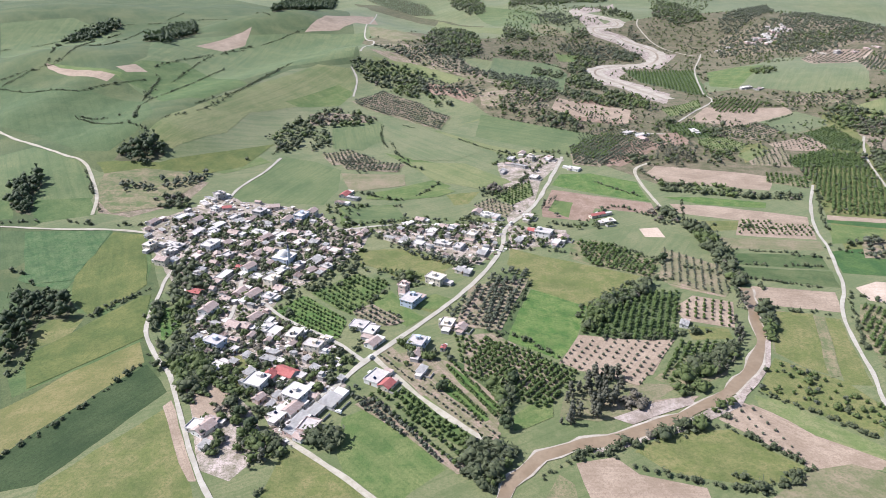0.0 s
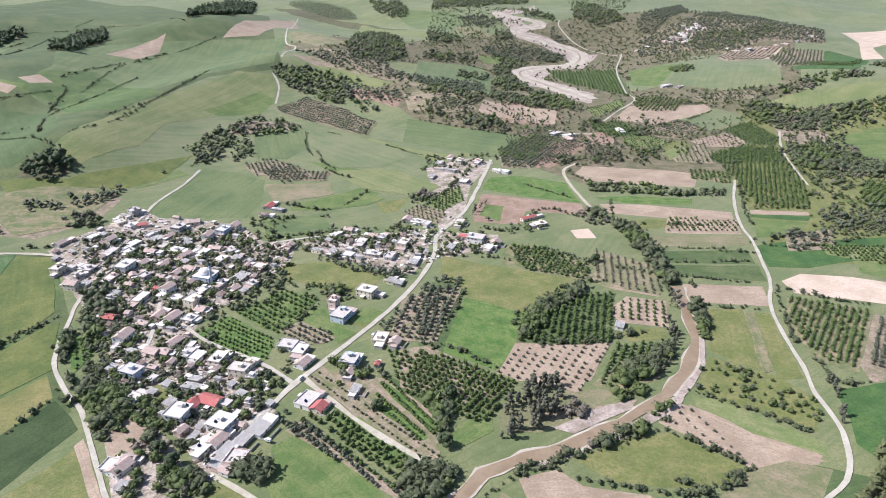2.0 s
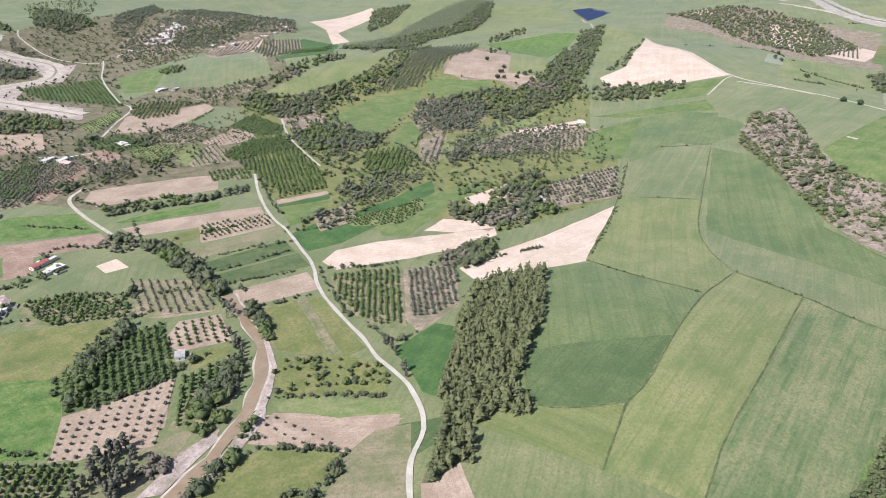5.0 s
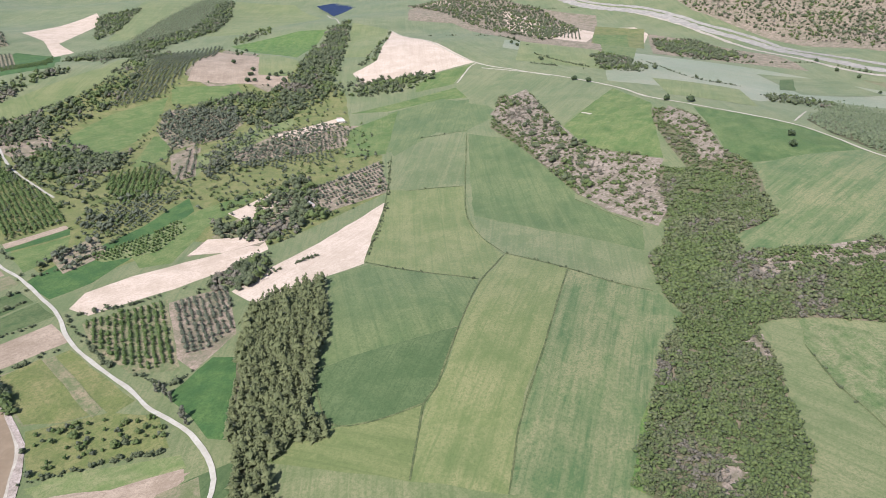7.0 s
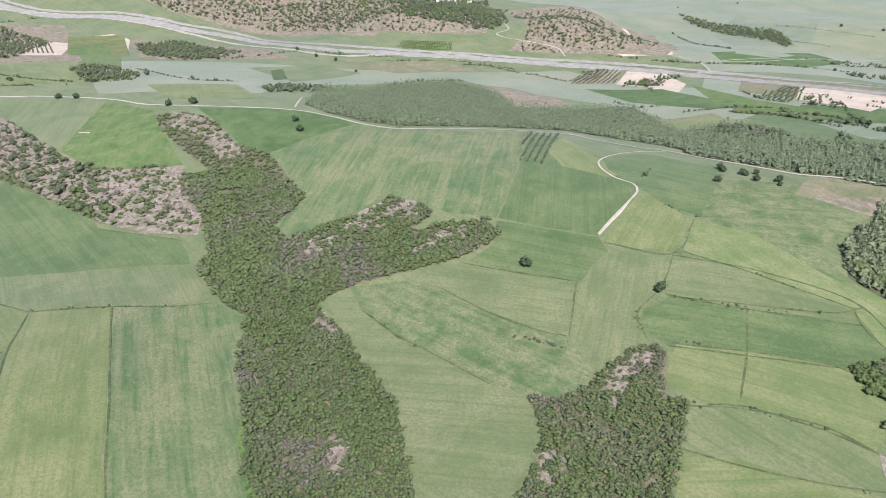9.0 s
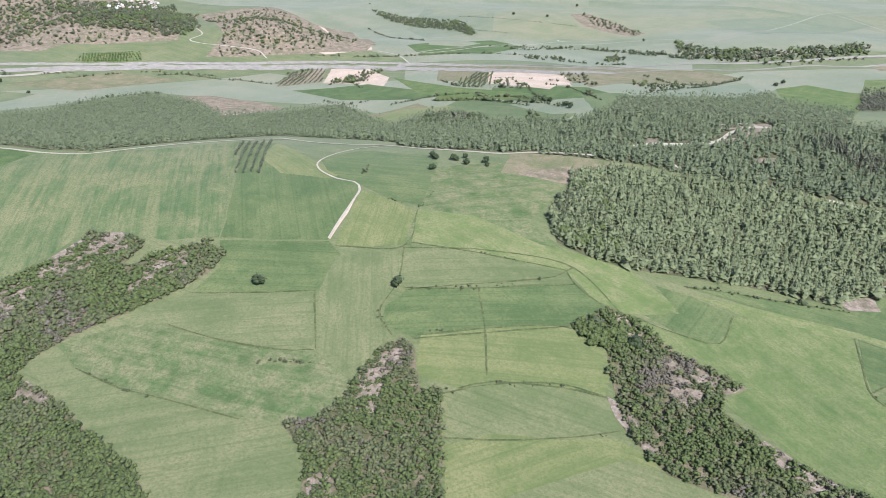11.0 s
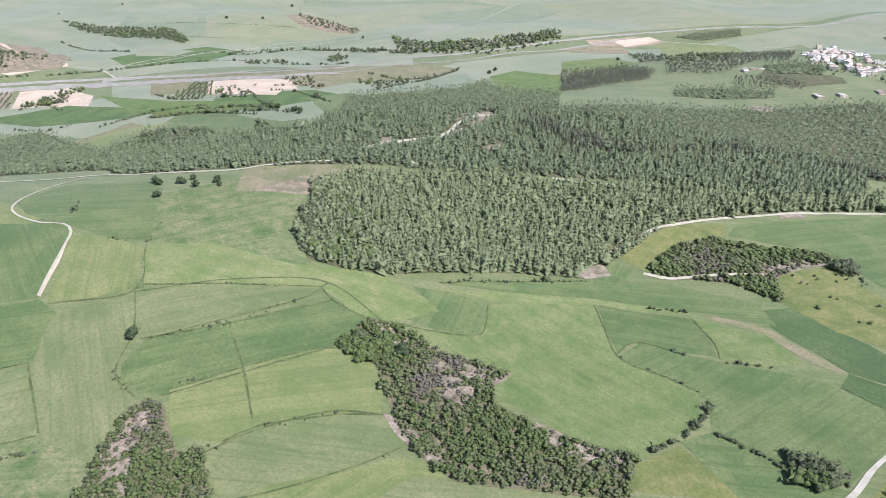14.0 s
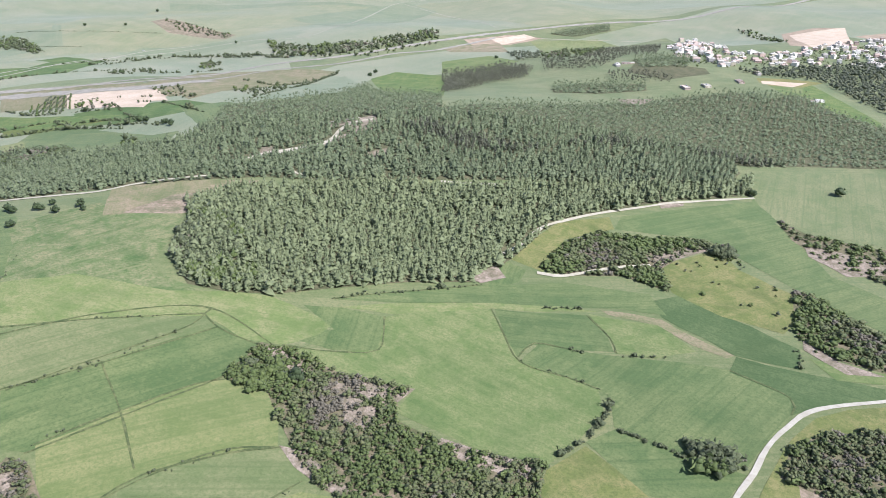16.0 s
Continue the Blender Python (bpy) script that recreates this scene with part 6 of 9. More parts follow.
def tiled(name, a, b, c):
    """Clay roof tiles: courses and rolls in relief, each patch weathered differently."""
    m, n, l, bsdf = nodes_of(name)
    v = place(n, l, local=True)
    big, fine = noisy(n, l, v, 0.6, 4, 0.6), noisy(n, l, v, 4.0, 4, 0.7)
    col = mix(n, l, ramp(n, l, big, 0.4, 0.62), a, b)
    col = mix(n, l, ramp(n, l, fine, 0.5, 0.7, 0, 0.7), col, c)
    l.new(col, bsdf.inputs["Base Color"])
    bsdf.inputs["Roughness"].default_value = 0.85
    w = n.new("ShaderNodeTexWave")
    w.bands_direction = "X"
    w.inputs["Scale"].default_value = 1.3
    l.new(v, w.inputs["Vector"])
    bumped(n, l, bsdf, w.outputs["Fac"], 0.7, 0.08)
    return m


RED_TILE = tiled("red_roof_tiles", (0.36, 0.10, 0.09), (0.42, 0.145, 0.125), (0.27, 0.08, 0.07))
OLD_TILE = tiled("faded_roof_tiles", (0.38, 0.285, 0.245), (0.45, 0.36, 0.32), (0.27, 0.19, 0.16))


def part(name, bm, material, parent, label=""):
    me = bpy.data.meshes.new(name)
    bm.to_mesh(me)
    bm.free()
    me.materials.append(material)
    ob = new(name, me)
    ob.parent = parent
    return tagged(ob, label)


def box(bm, x0, y0, z0, x1, y1, z1):
    v = [bm.verts.new((x, y, z)) for z in (z0, z1) for y in (y0, y1) for x in (x0, x1)]
    for q in ((0, 2, 3, 1), (4, 5, 7, 6), (0, 1, 5, 4), (2, 6, 7, 3), (0, 4, 6, 2), (1, 3, 7, 5)):
        bm.faces.new([v[i] for i in q])
    return v


def boxes(*rows):
    bm = bmesh.new()
    for r in rows:
        box(bm, *r)
    return bm


def shared(name, bm, *mats):
    me = bpy.data.meshes.new(name)
    bm.to_mesh(me)
    bm.free()
    for m in mats:
        me.materials.append(m)
    return me


PANE_MESH = shared("pane", boxes((-0.55, -0.02, 0.06, 0.55, 0.05, 1.24)), PANE)
WFRAME_MESH = shared("window_frame", boxes((-0.65, -0.05, 0, -0.55, 0.08, 1.3), (0.55, -0.05, 0, 0.65, 0.08, 1.3), (-0.55, -0.05, 1.22, 0.55, 0.08, 1.3),
                                           (-0.72, -0.05, -0.06, 0.72, 0.14, 0.04), (-0.03, -0.04, 0.04, 0.03, 0.07, 1.22)), FRAME)
DOOR_MESH = shared("door", boxes((-0.5, -0.03, 0, 0.5, 0.06, 2.1), (-0.58, -0.03, 0, -0.5, 0.09, 2.18), (0.5, -0.03, 0, 0.58, 0.09, 2.18), (-0.5, -0.03, 2.1, 0.5, 0.09, 2.18)), DOOR)


def put(name, mesh, parent, m):
    ob = new(name, mesh)
    ob.parent = parent
    ob.matrix_local = m
    return ob


def openings(root, w, d, storeys, h, rnd):
    """Windows and a door on the four faces."""
    door = False
    for side in range(4):
        length = w if side % 2 == 0 else d
        off = d / 2 if side % 2 == 0 else w / 2
        for s in range(storeys):
            k = max(1, int(length / 3.4))
            for i in range(k):
                if rnd.random() < 0.22:
                    continue
                x = (i + 0.5) / k * length - length / 2 + rnd.uniform(-0.3, 0.3)
                turn = pose(0, 0, 0, 0, 0, 90 * side + 180)
                if s == 0 and not door and i == k // 2:
                    put("door", DOOR_MESH, root, turn @ pose(x, off, 0.05))
                    door = True
                    continue
                win = put("window", WFRAME_MESH, root, turn @ pose(x, off, s * h + 1.05))
                put("pane", PANE_MESH, win, pose(0, 0, 0))


HOUSE_WORDS = {"flat": "%s house with a flat pale concrete roof", "red": "%s house with a red tiled roof", "tin": "%s old house with a faded tiled roof",
               "shed": "low %s farm shed with a white metal roof", "mosque": "%s village mosque with a pale dome"}
houses_built = 0


def house(kind, w, d, storeys, turn, x, y, small=False):
    global houses_built
    houses_built += 1
    house_spots.append((x, y))
    rnd = random.Random(houses_built * 7 + int(x))
    turn += rnd.uniform(-7, 7) + (90 if rnd.random() < 0.35 else 0)
    w, d = w * rnd.uniform(0.95, 1.2), d * rnd.uniform(0.95, 1.2)
    wall = rnd.choice((0, 0, 0, 1, 1, 2, 3, 4 if storeys > 1 else 3)) if kind != "tin" else rnd.choice((1, 2, 3, 0))
    word = ("white", "cream", "pinkish", "grey block", "pale blue")[wall]
    h = 2.9 if kind != "shed" else 2.6
    top = h * storeys
    root = new({"shed": "farm_shed", "mosque": "mosque"}.get(kind, "house"))
    z = min(float(height(x + a, y + b)) for a in (-5, 5) for b in (-5, 5))
    root.matrix_world = pose(x, y, z - 0.05, 0, 0, turn)
    tagged(root, ("two-storey " if storeys == 2 else "tall " if storeys > 2 else "") + HOUSE_WORDS[kind] % word, {"shed": "shed", "mosque": "mosque"}.get(kind, "house"), "village houses")
    m = WALLS[wall]
    hw, hd = w / 2, d / 2
    if kind in ("flat", "mosque"):
        part("wall", boxes((-hw, -hd, -0.8, hw, hd, top)), m, root)
        o = rnd.choice((0.25, 0.4, 0.6))
        part("roof", boxes((-hw - o, -hd - o, top, hw + o, hd + o, top + 0.18)), SLAB[rnd.random() < 0.45], root, "flat concrete roof slab")
        if kind == "flat":
            p, q, t = hw + o, hd + o, top + 0.18
            g = rnd.choice((0.25, 0.5, 0.8))
            part("parapet", boxes((-p, -q, t, p, -q + 0.16, t + g), (-p, q - 0.16, t, p, q, t + g), (-p, -q + 0.16, t, -p + 0.16, q - 0.16, t + g),
                                  (p - 0.16, -q + 0.16, t, p, q - 0.16, t + g)), m, root)
            if storeys > 1 or rnd.random() < 0.35:
                sx = rnd.uniform(-hw + 2, hw - 2)
                part("stair_head", boxes((sx - 1.3, -1.4, t, sx + 1.3, 1.6, t + 2.1), (sx - 1.5, -1.6, t + 2.1, sx + 1.5, 1.8, t + 2.25)), m, root)
            if storeys > 1 and not small:
                part("balcony", boxes((-hw + 0.6, -hd - 1.3, h - 0.15, hw * 0.3, -hd, h), (-hw + 0.6, -hd - 1.3, h, hw * 0.3, -hd - 1.22, h + 0.9),
                                      (-hw + 0.6, -hd - 1.22, h, -hw + 0.68, -hd, h + 0.9), (hw * 0.3 - 0.08, -hd - 1.22, h, hw * 0.3, -hd, h + 0.9)), m, root)
            if rnd.random() < 0.6 and not small:
                heater = new("solar_heater")
                heater.parent = root
                heater.matrix_local = pose(rnd.uniform(-hw + 1.5, hw - 1.5), rnd.uniform(-hd + 1.5, hd - 1.5), t, 0, 0, rnd.uniform(0, 40))
                bm = boxes((-0.95, -0.9, 0.0, 0.95, 0.9, 0.08))
                bmesh.ops.rotate(bm, cent=(0, 0, 0), matrix=Matrix.Rotation(0.7, 3, "X"), verts=bm.verts)
                bmesh.ops.translate(bm, vec=(0, 0, 0.75), verts=bm.verts)
                part("collector", bm, PANEL, heater)
                bm = bmesh.new()
                bmesh.ops.create_cone(bm, cap_ends=True, segments=10, radius1=0.32, radius2=0.32, depth=1.7, matrix=Matrix.Translation((0, 0.85, 1.6)) @ Matrix.Rotation(1.5708, 4, "Y"))
                part("tank", bm, TANK, heater)
                part("stand", boxes((-0.7, 0.6, 0, 0.7, 0.95, 1.3)), FRAME, heater)
        else:
            bm = bmesh.new()
            bmesh.ops.create_uvsphere(bm, u_segments=24, v_segments=12, radius=4.6)
            bmesh.ops.delete(bm, geom=[v for v in bm.verts if v.co.z < -0.1], context="VERTS")
            bmesh.ops.scale(bm, vec=(1, 1, 0.92), verts=bm.verts)
            bmesh.ops.translate(bm, vec=(0, 0, top + 1.3), verts=bm.verts)
            for f in bm.faces:
                f.smooth = True
            part("dome", bm, METAL, root, "pale rounded dome")
            bm = bmesh.new()
            bmesh.ops.create_cone(bm, cap_ends=True, segments=16, radius1=4.9, radius2=4.9, depth=1.4, matrix=Matrix.Translation((0, 0, top + 0.7)))
            part("drum", bm, m, root)
            minaret = new("minaret")
            minaret.parent = root
            minaret.matrix_local = pose(-hw - 1.6, hd - 1.5, 0)
            for nm, r0, r1, z0, z1, mt in (("shaft", 1.1, 0.9, -0.8, 17.5, m), ("balcony", 1.5, 1.6, 13.2, 14.0, SLAB[0]), ("cap", 1.05, 0.05, 17.5, 21.5, PANEL)):
                bm = bmesh.new()
                bmesh.ops.create_cone(bm, cap_ends=True, segments=12, radius1=r0, radius2=r1, depth=z1 - z0, matrix=Matrix.Translation((0, 0, 0.5 * (z0 + z1))))
                part(nm, bm, mt, minaret)
    elif kind == "shed":
        part("wall", boxes((-hw, -hd, -0.8, hw, hd, h)), m, root)
        bm = bmesh.new()
        k = max(6, int(w / 0.8))
        rows = []
        for i in range(k * 2 + 1):
            xx = -hw - 0.4 + (w + 0.8) * i / (k * 2)
            zz = 0.05 * (i % 2)
            rows.append([bm.verts.new((xx, yy, h + 0.08 + zz + sl)) for yy, sl in ((-hd - 0.4, 0.0), (hd + 0.4, 0.9))])
        for (a, b), (c, e) in zip(rows, rows[1:]):
            bm.faces.new((a, c, e, b))
        bmesh.ops.solidify(bm, geom=bm.faces[:], thickness=-0.03)
        part("roof", bm, METAL if rnd.random() < 0.75 else OLD_TILE, root, "corrugated sheet roof")
        part("gable_wall", boxes((-hw + 0.02, hd - 0.2, h, hw - 0.02, hd - 0.02, h + 0.75)), m, root)
    else:
        rise, o = d * 0.24, 0.45
        bm = boxes((-hw, -hd, -0.8, hw, hd, top))
        for sx in (-hw + 0.001, hw - 0.2):
            vs = [bm.verts.new((sx + t, yy, zz)) for t in (0, 0.199) for yy, zz in ((-hd, top), (hd, top), (0, top + rise))]
            for q in ((0, 1, 2), (5, 4, 3), (0, 3, 4, 1), (1, 4, 5, 2), (2, 5, 3, 0)):
                bm.faces.new([vs[i] for i in q])
        part("wall", bm, m, root)
        bm = bmesh.new()
        s = rise / hd
        for sg in (-1, 1):
            vs = [bm.verts.new(c) for c in ((-hw - o, sg * (hd + o), top - o * s + 0.04), (hw + o, sg * (hd + o), top - o * s + 0.04), (hw + o, 0, top + rise + 0.04), (-hw - o, 0, top + rise + 0.04),
                                            (-hw - o, sg * (hd + o), top - o * s + 0.2), (hw + o, sg * (hd + o), top - o * s + 0.2), (hw + o, 0, top + rise + 0.2), (-hw - o, 0, top + rise + 0.2))]
            for q in ((0, 1, 2, 3), (7, 6, 5, 4), (0, 4, 5, 1), (1, 5, 6, 2), (3, 7, 4, 0)):
                bm.faces.new([vs[i] for i in q])
        bmesh.ops.recalc_face_normals(bm, faces=bm.faces[:])
        part("roof", bm, RED_TILE if kind == "red" else OLD_TILE, root)
        if rnd.random() < 0.6:
            cx = rnd.uniform(-hw * 0.6, hw * 0.6)
            part("chimney", boxes((cx - 0.3, 0.6, top + rise * 0.5, cx + 0.3, 1.2, top + rise + 0.9), (cx - 0.4, 0.5, top + rise + 0.9, cx + 0.4, 1.3, top + rise + 1.0)), WALLS[3], root)
    if not small and kind != "mosque":
        side, aw, ad, ah = rnd.choice((-1, 1)), w * rnd.uniform(0.35, 0.6), d * rnd.uniform(0.5, 0.9), rnd.choice((2.5, 2.8))
        x0 = side * (hw + aw / 2 + 0.002)
        wing = part("wing", boxes((x0 - aw / 2, -hd, -0.8, x0 + aw / 2, -hd + ad, ah)), WALLS[rnd.choice((wall, 3))], root)
        part("wing_roof", boxes((x0 - aw / 2 - 0.2 * (side < 0), -hd - 0.25, ah, x0 + aw / 2 + 0.2 * (side > 0), -hd + ad + 0.25, ah + 0.14)), rnd.choice((SLAB[0], SLAB[1], METAL, OLD_TILE)), wing)
        if rnd.random() < 0.7:
            g = rnd.uniform(3.0, 6.0)
            part("yard_wall", boxes((-hw, -hd - g, -0.8, -hw + 0.2, -hd - 0.3, 1.5), (-hw + 0.2, -hd - g, -0.8, hw * rnd.uniform(0.3, 1.0), -hd - g + 0.2, 1.5)), WALLS[3], root)
        if rnd.random() < 0.5:
            g, x0 = rnd.uniform(2.2, 3.4), rnd.uniform(-hw + 1.6, hw - 1.6)
            awning = part("awning", boxes((x0 - 1.6, hd, 2.3, x0 + 1.6, hd + g, 2.38)), rnd.choice((METAL, OLD_TILE, SLAB[1])), root)
            part("post", boxes((x0 - 1.5, hd + g - 0.2, -0.5, x0 - 1.38, hd + g - 0.08, 2.3)), FRAME, awning)
            part("post", boxes((x0 + 1.38, hd + g - 0.2, -0.5, x0 + 1.5, hd + g - 0.08, 2.3)), FRAME, awning)
    if not small:
        openings(root, w, d, storeys, h, rnd)
    else:
        put("door", DOOR_MESH, root, pose(0, 0, 0, 0, 0, 180) @ pose(w * 0.2, hd, 0.05))
        for side in (0, 1):
            win = put("window", WFRAME_MESH, root, pose(0, 0, 0, 0, 0, 90 * side) @ pose(0.8, hd if side % 2 == 0 else hw, 1.1))


def yard_clutter(count, outline, seed):
    """Firewood, crates, tarpaulins and rubble heaped in the yards."""
    rnd = random.Random(seed)
    p = np.array(outline, float)
    lo, hi = p.min(0), p.max(0)
    bm, made = bmesh.new(), 0
    for _ in range(count * 8):
        x, y = rnd.uniform(lo[0], hi[0]), rnd.uniform(lo[1], hi[1])
        if made >= count or not inside(np.array([x]), np.array([y]), outline)[0] or any((x - a) ** 2 + (y - b) ** 2 < 6.5 ** 2 for a, b in house_spots):
            continue
        made += 1
        first, tone = len(bm.faces), rnd.choice((0, 0, 1, 1, 2, 3, 4, 4))
        a, b, c = rnd.uniform(0.4, 1.9), rnd.uniform(0.4, 1.3), rnd.uniform(0.3, 1.3)
        vs = box(bm, -a, -b, -0.3, a, b, c)
        for v in vs:
            v.co += Vector((rnd.uniform(-0.3, 0.3), rnd.uniform(-0.3, 0.3), rnd.uniform(-0.2, 0.2)))
        bm.faces.ensure_lookup_table()
        for f in bm.faces[first:]:
            f.material_index = tone
        bmesh.ops.transform(bm, matrix=pose(x, y, float(height(x, y)), 0, 0, rnd.uniform(0, 180)), verts=vs)
    me = shared("yard_clutter", bm, SLAB[0], SLAB[1], METAL, OLD_TILE, BARK)
    tagged(new("yard_clutter", me), "heaps of firewood, crates and pale rubble in village yards", "yard clutter", kind="stuff")


def far_village(count, outline):
    """Houses of a distant village, too many and too far to stand one by one."""
    rnd = random.Random(count)
    p = np.array(outline, float)
    lo, hi = p.min(0), p.max(0)
    spots = []
    bm = bmesh.new()
    for _ in range(9000):
        x, y = rnd.uniform(lo[0], hi[0]), rnd.uniform(lo[1], hi[1])
        if len(spots) >= count or not inside(np.array([x]), np.array([y]), outline)[0] or any((x - a) ** 2 + (y - b) ** 2 < 11.5 ** 2 for a, b in spots):
            continue
        spots.append((x, y))
        w, d, top = rnd.uniform(4, 6.5), rnd.uniform(3.5, 5), 3.0 * rnd.choice((1, 1, 2, 2)) + rnd.uniform(0, 0.6)
        first = len(bm.faces)
        vs = box(bm, -w, -d, -1.0, w, d, top)
        bm.faces.ensure_lookup_table()
        tone = rnd.choice((0, 0, 1, 2, 3))
        for f in bm.faces[first:]:
            f.material_index = tone
        first = len(bm.faces)
        if rnd.random() < 0.7:
            vs += box(bm, -w - 0.3, -d - 0.3, top, w + 0.3, d + 0.3, top + 0.25)
            vs += box(bm, -w * 0.4, -d * 0.4, top + 0.25, w * 0.1, d * 0.3, top + 2.2)
            roof = 4
        else:
            r = [bm.verts.new(c) for c in ((-w - 0.4, -d - 0.4, top), (w + 0.4, -d - 0.4, top), (w + 0.4, d + 0.4, top), (-w - 0.4, d + 0.4, top), (-w, 0, top + 2), (w, 0, top + 2))]
            for q in ((0, 1, 5, 4), (2, 3, 4, 5), (1, 2, 5), (3, 0, 4)):
                bm.faces.new([r[i] for i in q])
            vs += r
            roof = 5
        bm.faces.ensure_lookup_table()
        for f in bm.faces[first:]:
            f.material_index = roof
        first = len(bm.faces)
        for k in range(3):
            xx = -w + (k + 0.5) * 2 * w / 3
            vs += box(bm, xx - 0.6, -d - 0.05, 1.0, xx + 0.6, -d + 0.05, 2.3)
            vs += box(bm, xx - 0.6, d - 0.05, 1.0, xx + 0.6, d + 0.05, 2.3)
        bm.faces.ensure_lookup_table()
        for f in bm.faces[first:]:
            f.material_index = 6
        bmesh.ops.transform(bm, matrix=pose(x, y, float(height(x, y)), 0, 0, rnd.choice((20, 65, 110)) + rnd.uniform(-12, 12)), verts=vs)
    me = shared("distant_village", bm, *WALLS[:4], SLAB[0], OLD_TILE, PANE)
    tagged(new("distant_village", me), "distant village of pale flat-roofed houses", "village", kind="stuff")


def outbuildings(count, outline, seed):
    """Small sheds and stables in the yards, clear of the houses."""
    rnd = random.Random(seed)
    p = np.array(outline, float)
    lo, hi = p.min(0), p.max(0)
    made = 0
    for _ in range(4000):
        x, y = rnd.uniform(lo[0], hi[0]), rnd.uniform(lo[1], hi[1])
        if made < count and inside(np.array([x]), np.array([y]), outline)[0] and all((x - a) ** 2 + (y - b) ** 2 > 9.5 ** 2 for a, b in house_spots):
            made += 1
            house(rnd.choice(("shed", "shed", "tin", "flat")), rnd.uniform(3.5, 7), rnd.uniform(3, 5), 1, 65, x, y, True)


def solar_park(outline):
    """Rows of tilted panels on posts."""
    p = np.array(outline, float)
    lo, hi = p.min(0), p.max(0)
    for yy in np.arange(lo[1] + 4, hi[1] - 4, 9.0):
        run = np.arange(lo[0], hi[0], 3.0)
        run = run[inside(run, np.full(run.shape, yy), outline)]
        if len(run) < 4:
            continue
        x0, x1, xm = run[0], run[-1], 0.5 * (run[0] + run[-1])
        root = new("solar_row")
        root.matrix_world = pose(xm, yy, float(height(xm, yy)) + 0.3)
        bm = boxes((x0 - xm, -2.2, 0, x1 - xm, 2.2, 0.1))
        bmesh.ops.rotate(bm, cent=(0, 0, 0), matrix=Matrix.Rotation(0.45, 3, "X"), verts=bm.verts)
        bmesh.ops.translate(bm, vec=(0, 0, 1.7), verts=bm.verts)
        part("panel", bm, PANEL, root)
        for xx in np.linspace(x0 - xm + 2, x1 - xm - 2, 5):
            part("post", boxes((xx - 0.08, -0.08, -0.4, xx + 0.08, 0.08, 1.65)), FRAME, root)
        tagged(root, "row of tilted dark blue solar panels", "solar panel", "solar park")


house("tin", 9, 7, 1, 60, -279, 641)
house("flat", 10, 8, 1, 60, -255, 654)
house("tin", 10, 8, 2, 70, -236, 643)
house("flat", 11, 8, 1, 65, -215, 638)
house("flat", 10, 7, 1, 50, -241, 688)
house("flat", 8, 7, 1, 60, -228, 679)
house("red", 8, 6, 1, 20, -218, 681)
house("flat", 9, 8, 2, 40, -233, 710)
house("shed", 8, 6, 1, 40, -242, 704)
house("flat", 10, 9, 2, 65, -182, 669)
house("shed", 12, 7, 1, 60, -171, 644)
house("flat", 9, 7, 1, 60, -187, 632)
house("shed", 10, 6, 1, 45, -197, 648)
house("tin", 9, 7, 1, 15, -171, 687)
house("flat", 11, 8, 2, 70, -261, 588)
house("tin", 10, 8, 2, 65, -240, 558)
house("flat", 11, 9, 1, 65, -239, 591)
house("shed", 9, 6, 1, 60, -232, 562)
house("flat", 7, 6, 1, 55, -242, 577)
house("flat", 13, 9, 2, 65, -208, 590)
house("tin", 9, 7, 1, 65, -196, 598)
house("tin", 12, 8, 1, 65, -177, 594)
house("tin", 10, 7, 1, 60, -163, 577)
house("tin", 7, 5, 1, 20, -198, 575)
house("flat", 9, 7, 1, 65, -214, 622)
house("tin", 10, 8, 1, 60, -153, 583)
house("tin", 10, 8, 2, 70, -151, 648)
house("flat", 13, 9, 2, 70, -139, 660)
house("tin", 9, 8, 2, 70, -130, 669)
house("tin", 11, 7, 1, 65, -140, 624)
house("flat", 9, 8, 1, 50, -126, 619)
house("shed", 9, 6, 1, 70, -118, 601)
house("flat", 9, 7, 1, 65, -131, 601)
house("mosque", 13, 13, 2, 65, -137, 565)
house("shed", 14, 8, 1, 60, -109, 564)
house("flat", 8, 7, 1, 60, -98, 551)
house("red", 11, 7, 1, 70, -104, 724)
house("shed", 9, 6, 1, 70, -94, 714)
house("shed", 9, 6, 1, 70, -106, 701)
house("flat", 9, 7, 1, 65, -96, 582)
house("tin", 9, 7, 1, 70, -75, 623)
house("red", 9, 8, 1, 65, -169, 547)
house("flat", 9, 7, 1, 65, -135, 544)
house("flat", 10, 8, 1, 65, -174, 622)
house("tin", 9, 7, 1, 65, -195, 621)
house("flat", 10, 7, 1, 65, -229, 624)
house("tin", 10, 7, 1, 60, -164, 612)
house("flat", 9, 7, 1, 65, -149, 616)
house("tin", 9, 6, 1, 65, -243, 640)
house("flat", 8, 6, 1, 60, -205, 657)
house("tin", 8, 6, 1, 60, -187, 654)
house("flat", 8, 7, 1, 65, -188, 573)
house("tin", 8, 6, 1, 65, -174, 570)
house("flat", 9, 7, 1, 60, -122, 555)
house("tin", 8, 7, 1, 60, -111, 544)
house("flat", 8, 7, 1, 60, -214, 572)
house("tin", 8, 6, 1, 60, -215, 552)
house("flat", 12, 9, 1, 65, -204, 535)
house("red", 11, 7, 1, 65, -196, 506)
house("tin", 12, 9, 2, 65, -176, 474)
house("flat", 14, 8, 1, 65, -181, 535)
house("tin", 10, 8, 2, 60, -163, 545)
house("flat", 9, 8, 1, 60, -153, 531)
house("flat", 10, 9, 2, 65, -139, 523)
house("tin", 8, 7, 1, 60, -130, 511)
house("tin", 10, 8, 1, 65, -160, 505)
house("tin", 12, 8, 1, 65, -150, 502)
house("flat", 8, 7, 1, 65, -136, 498)
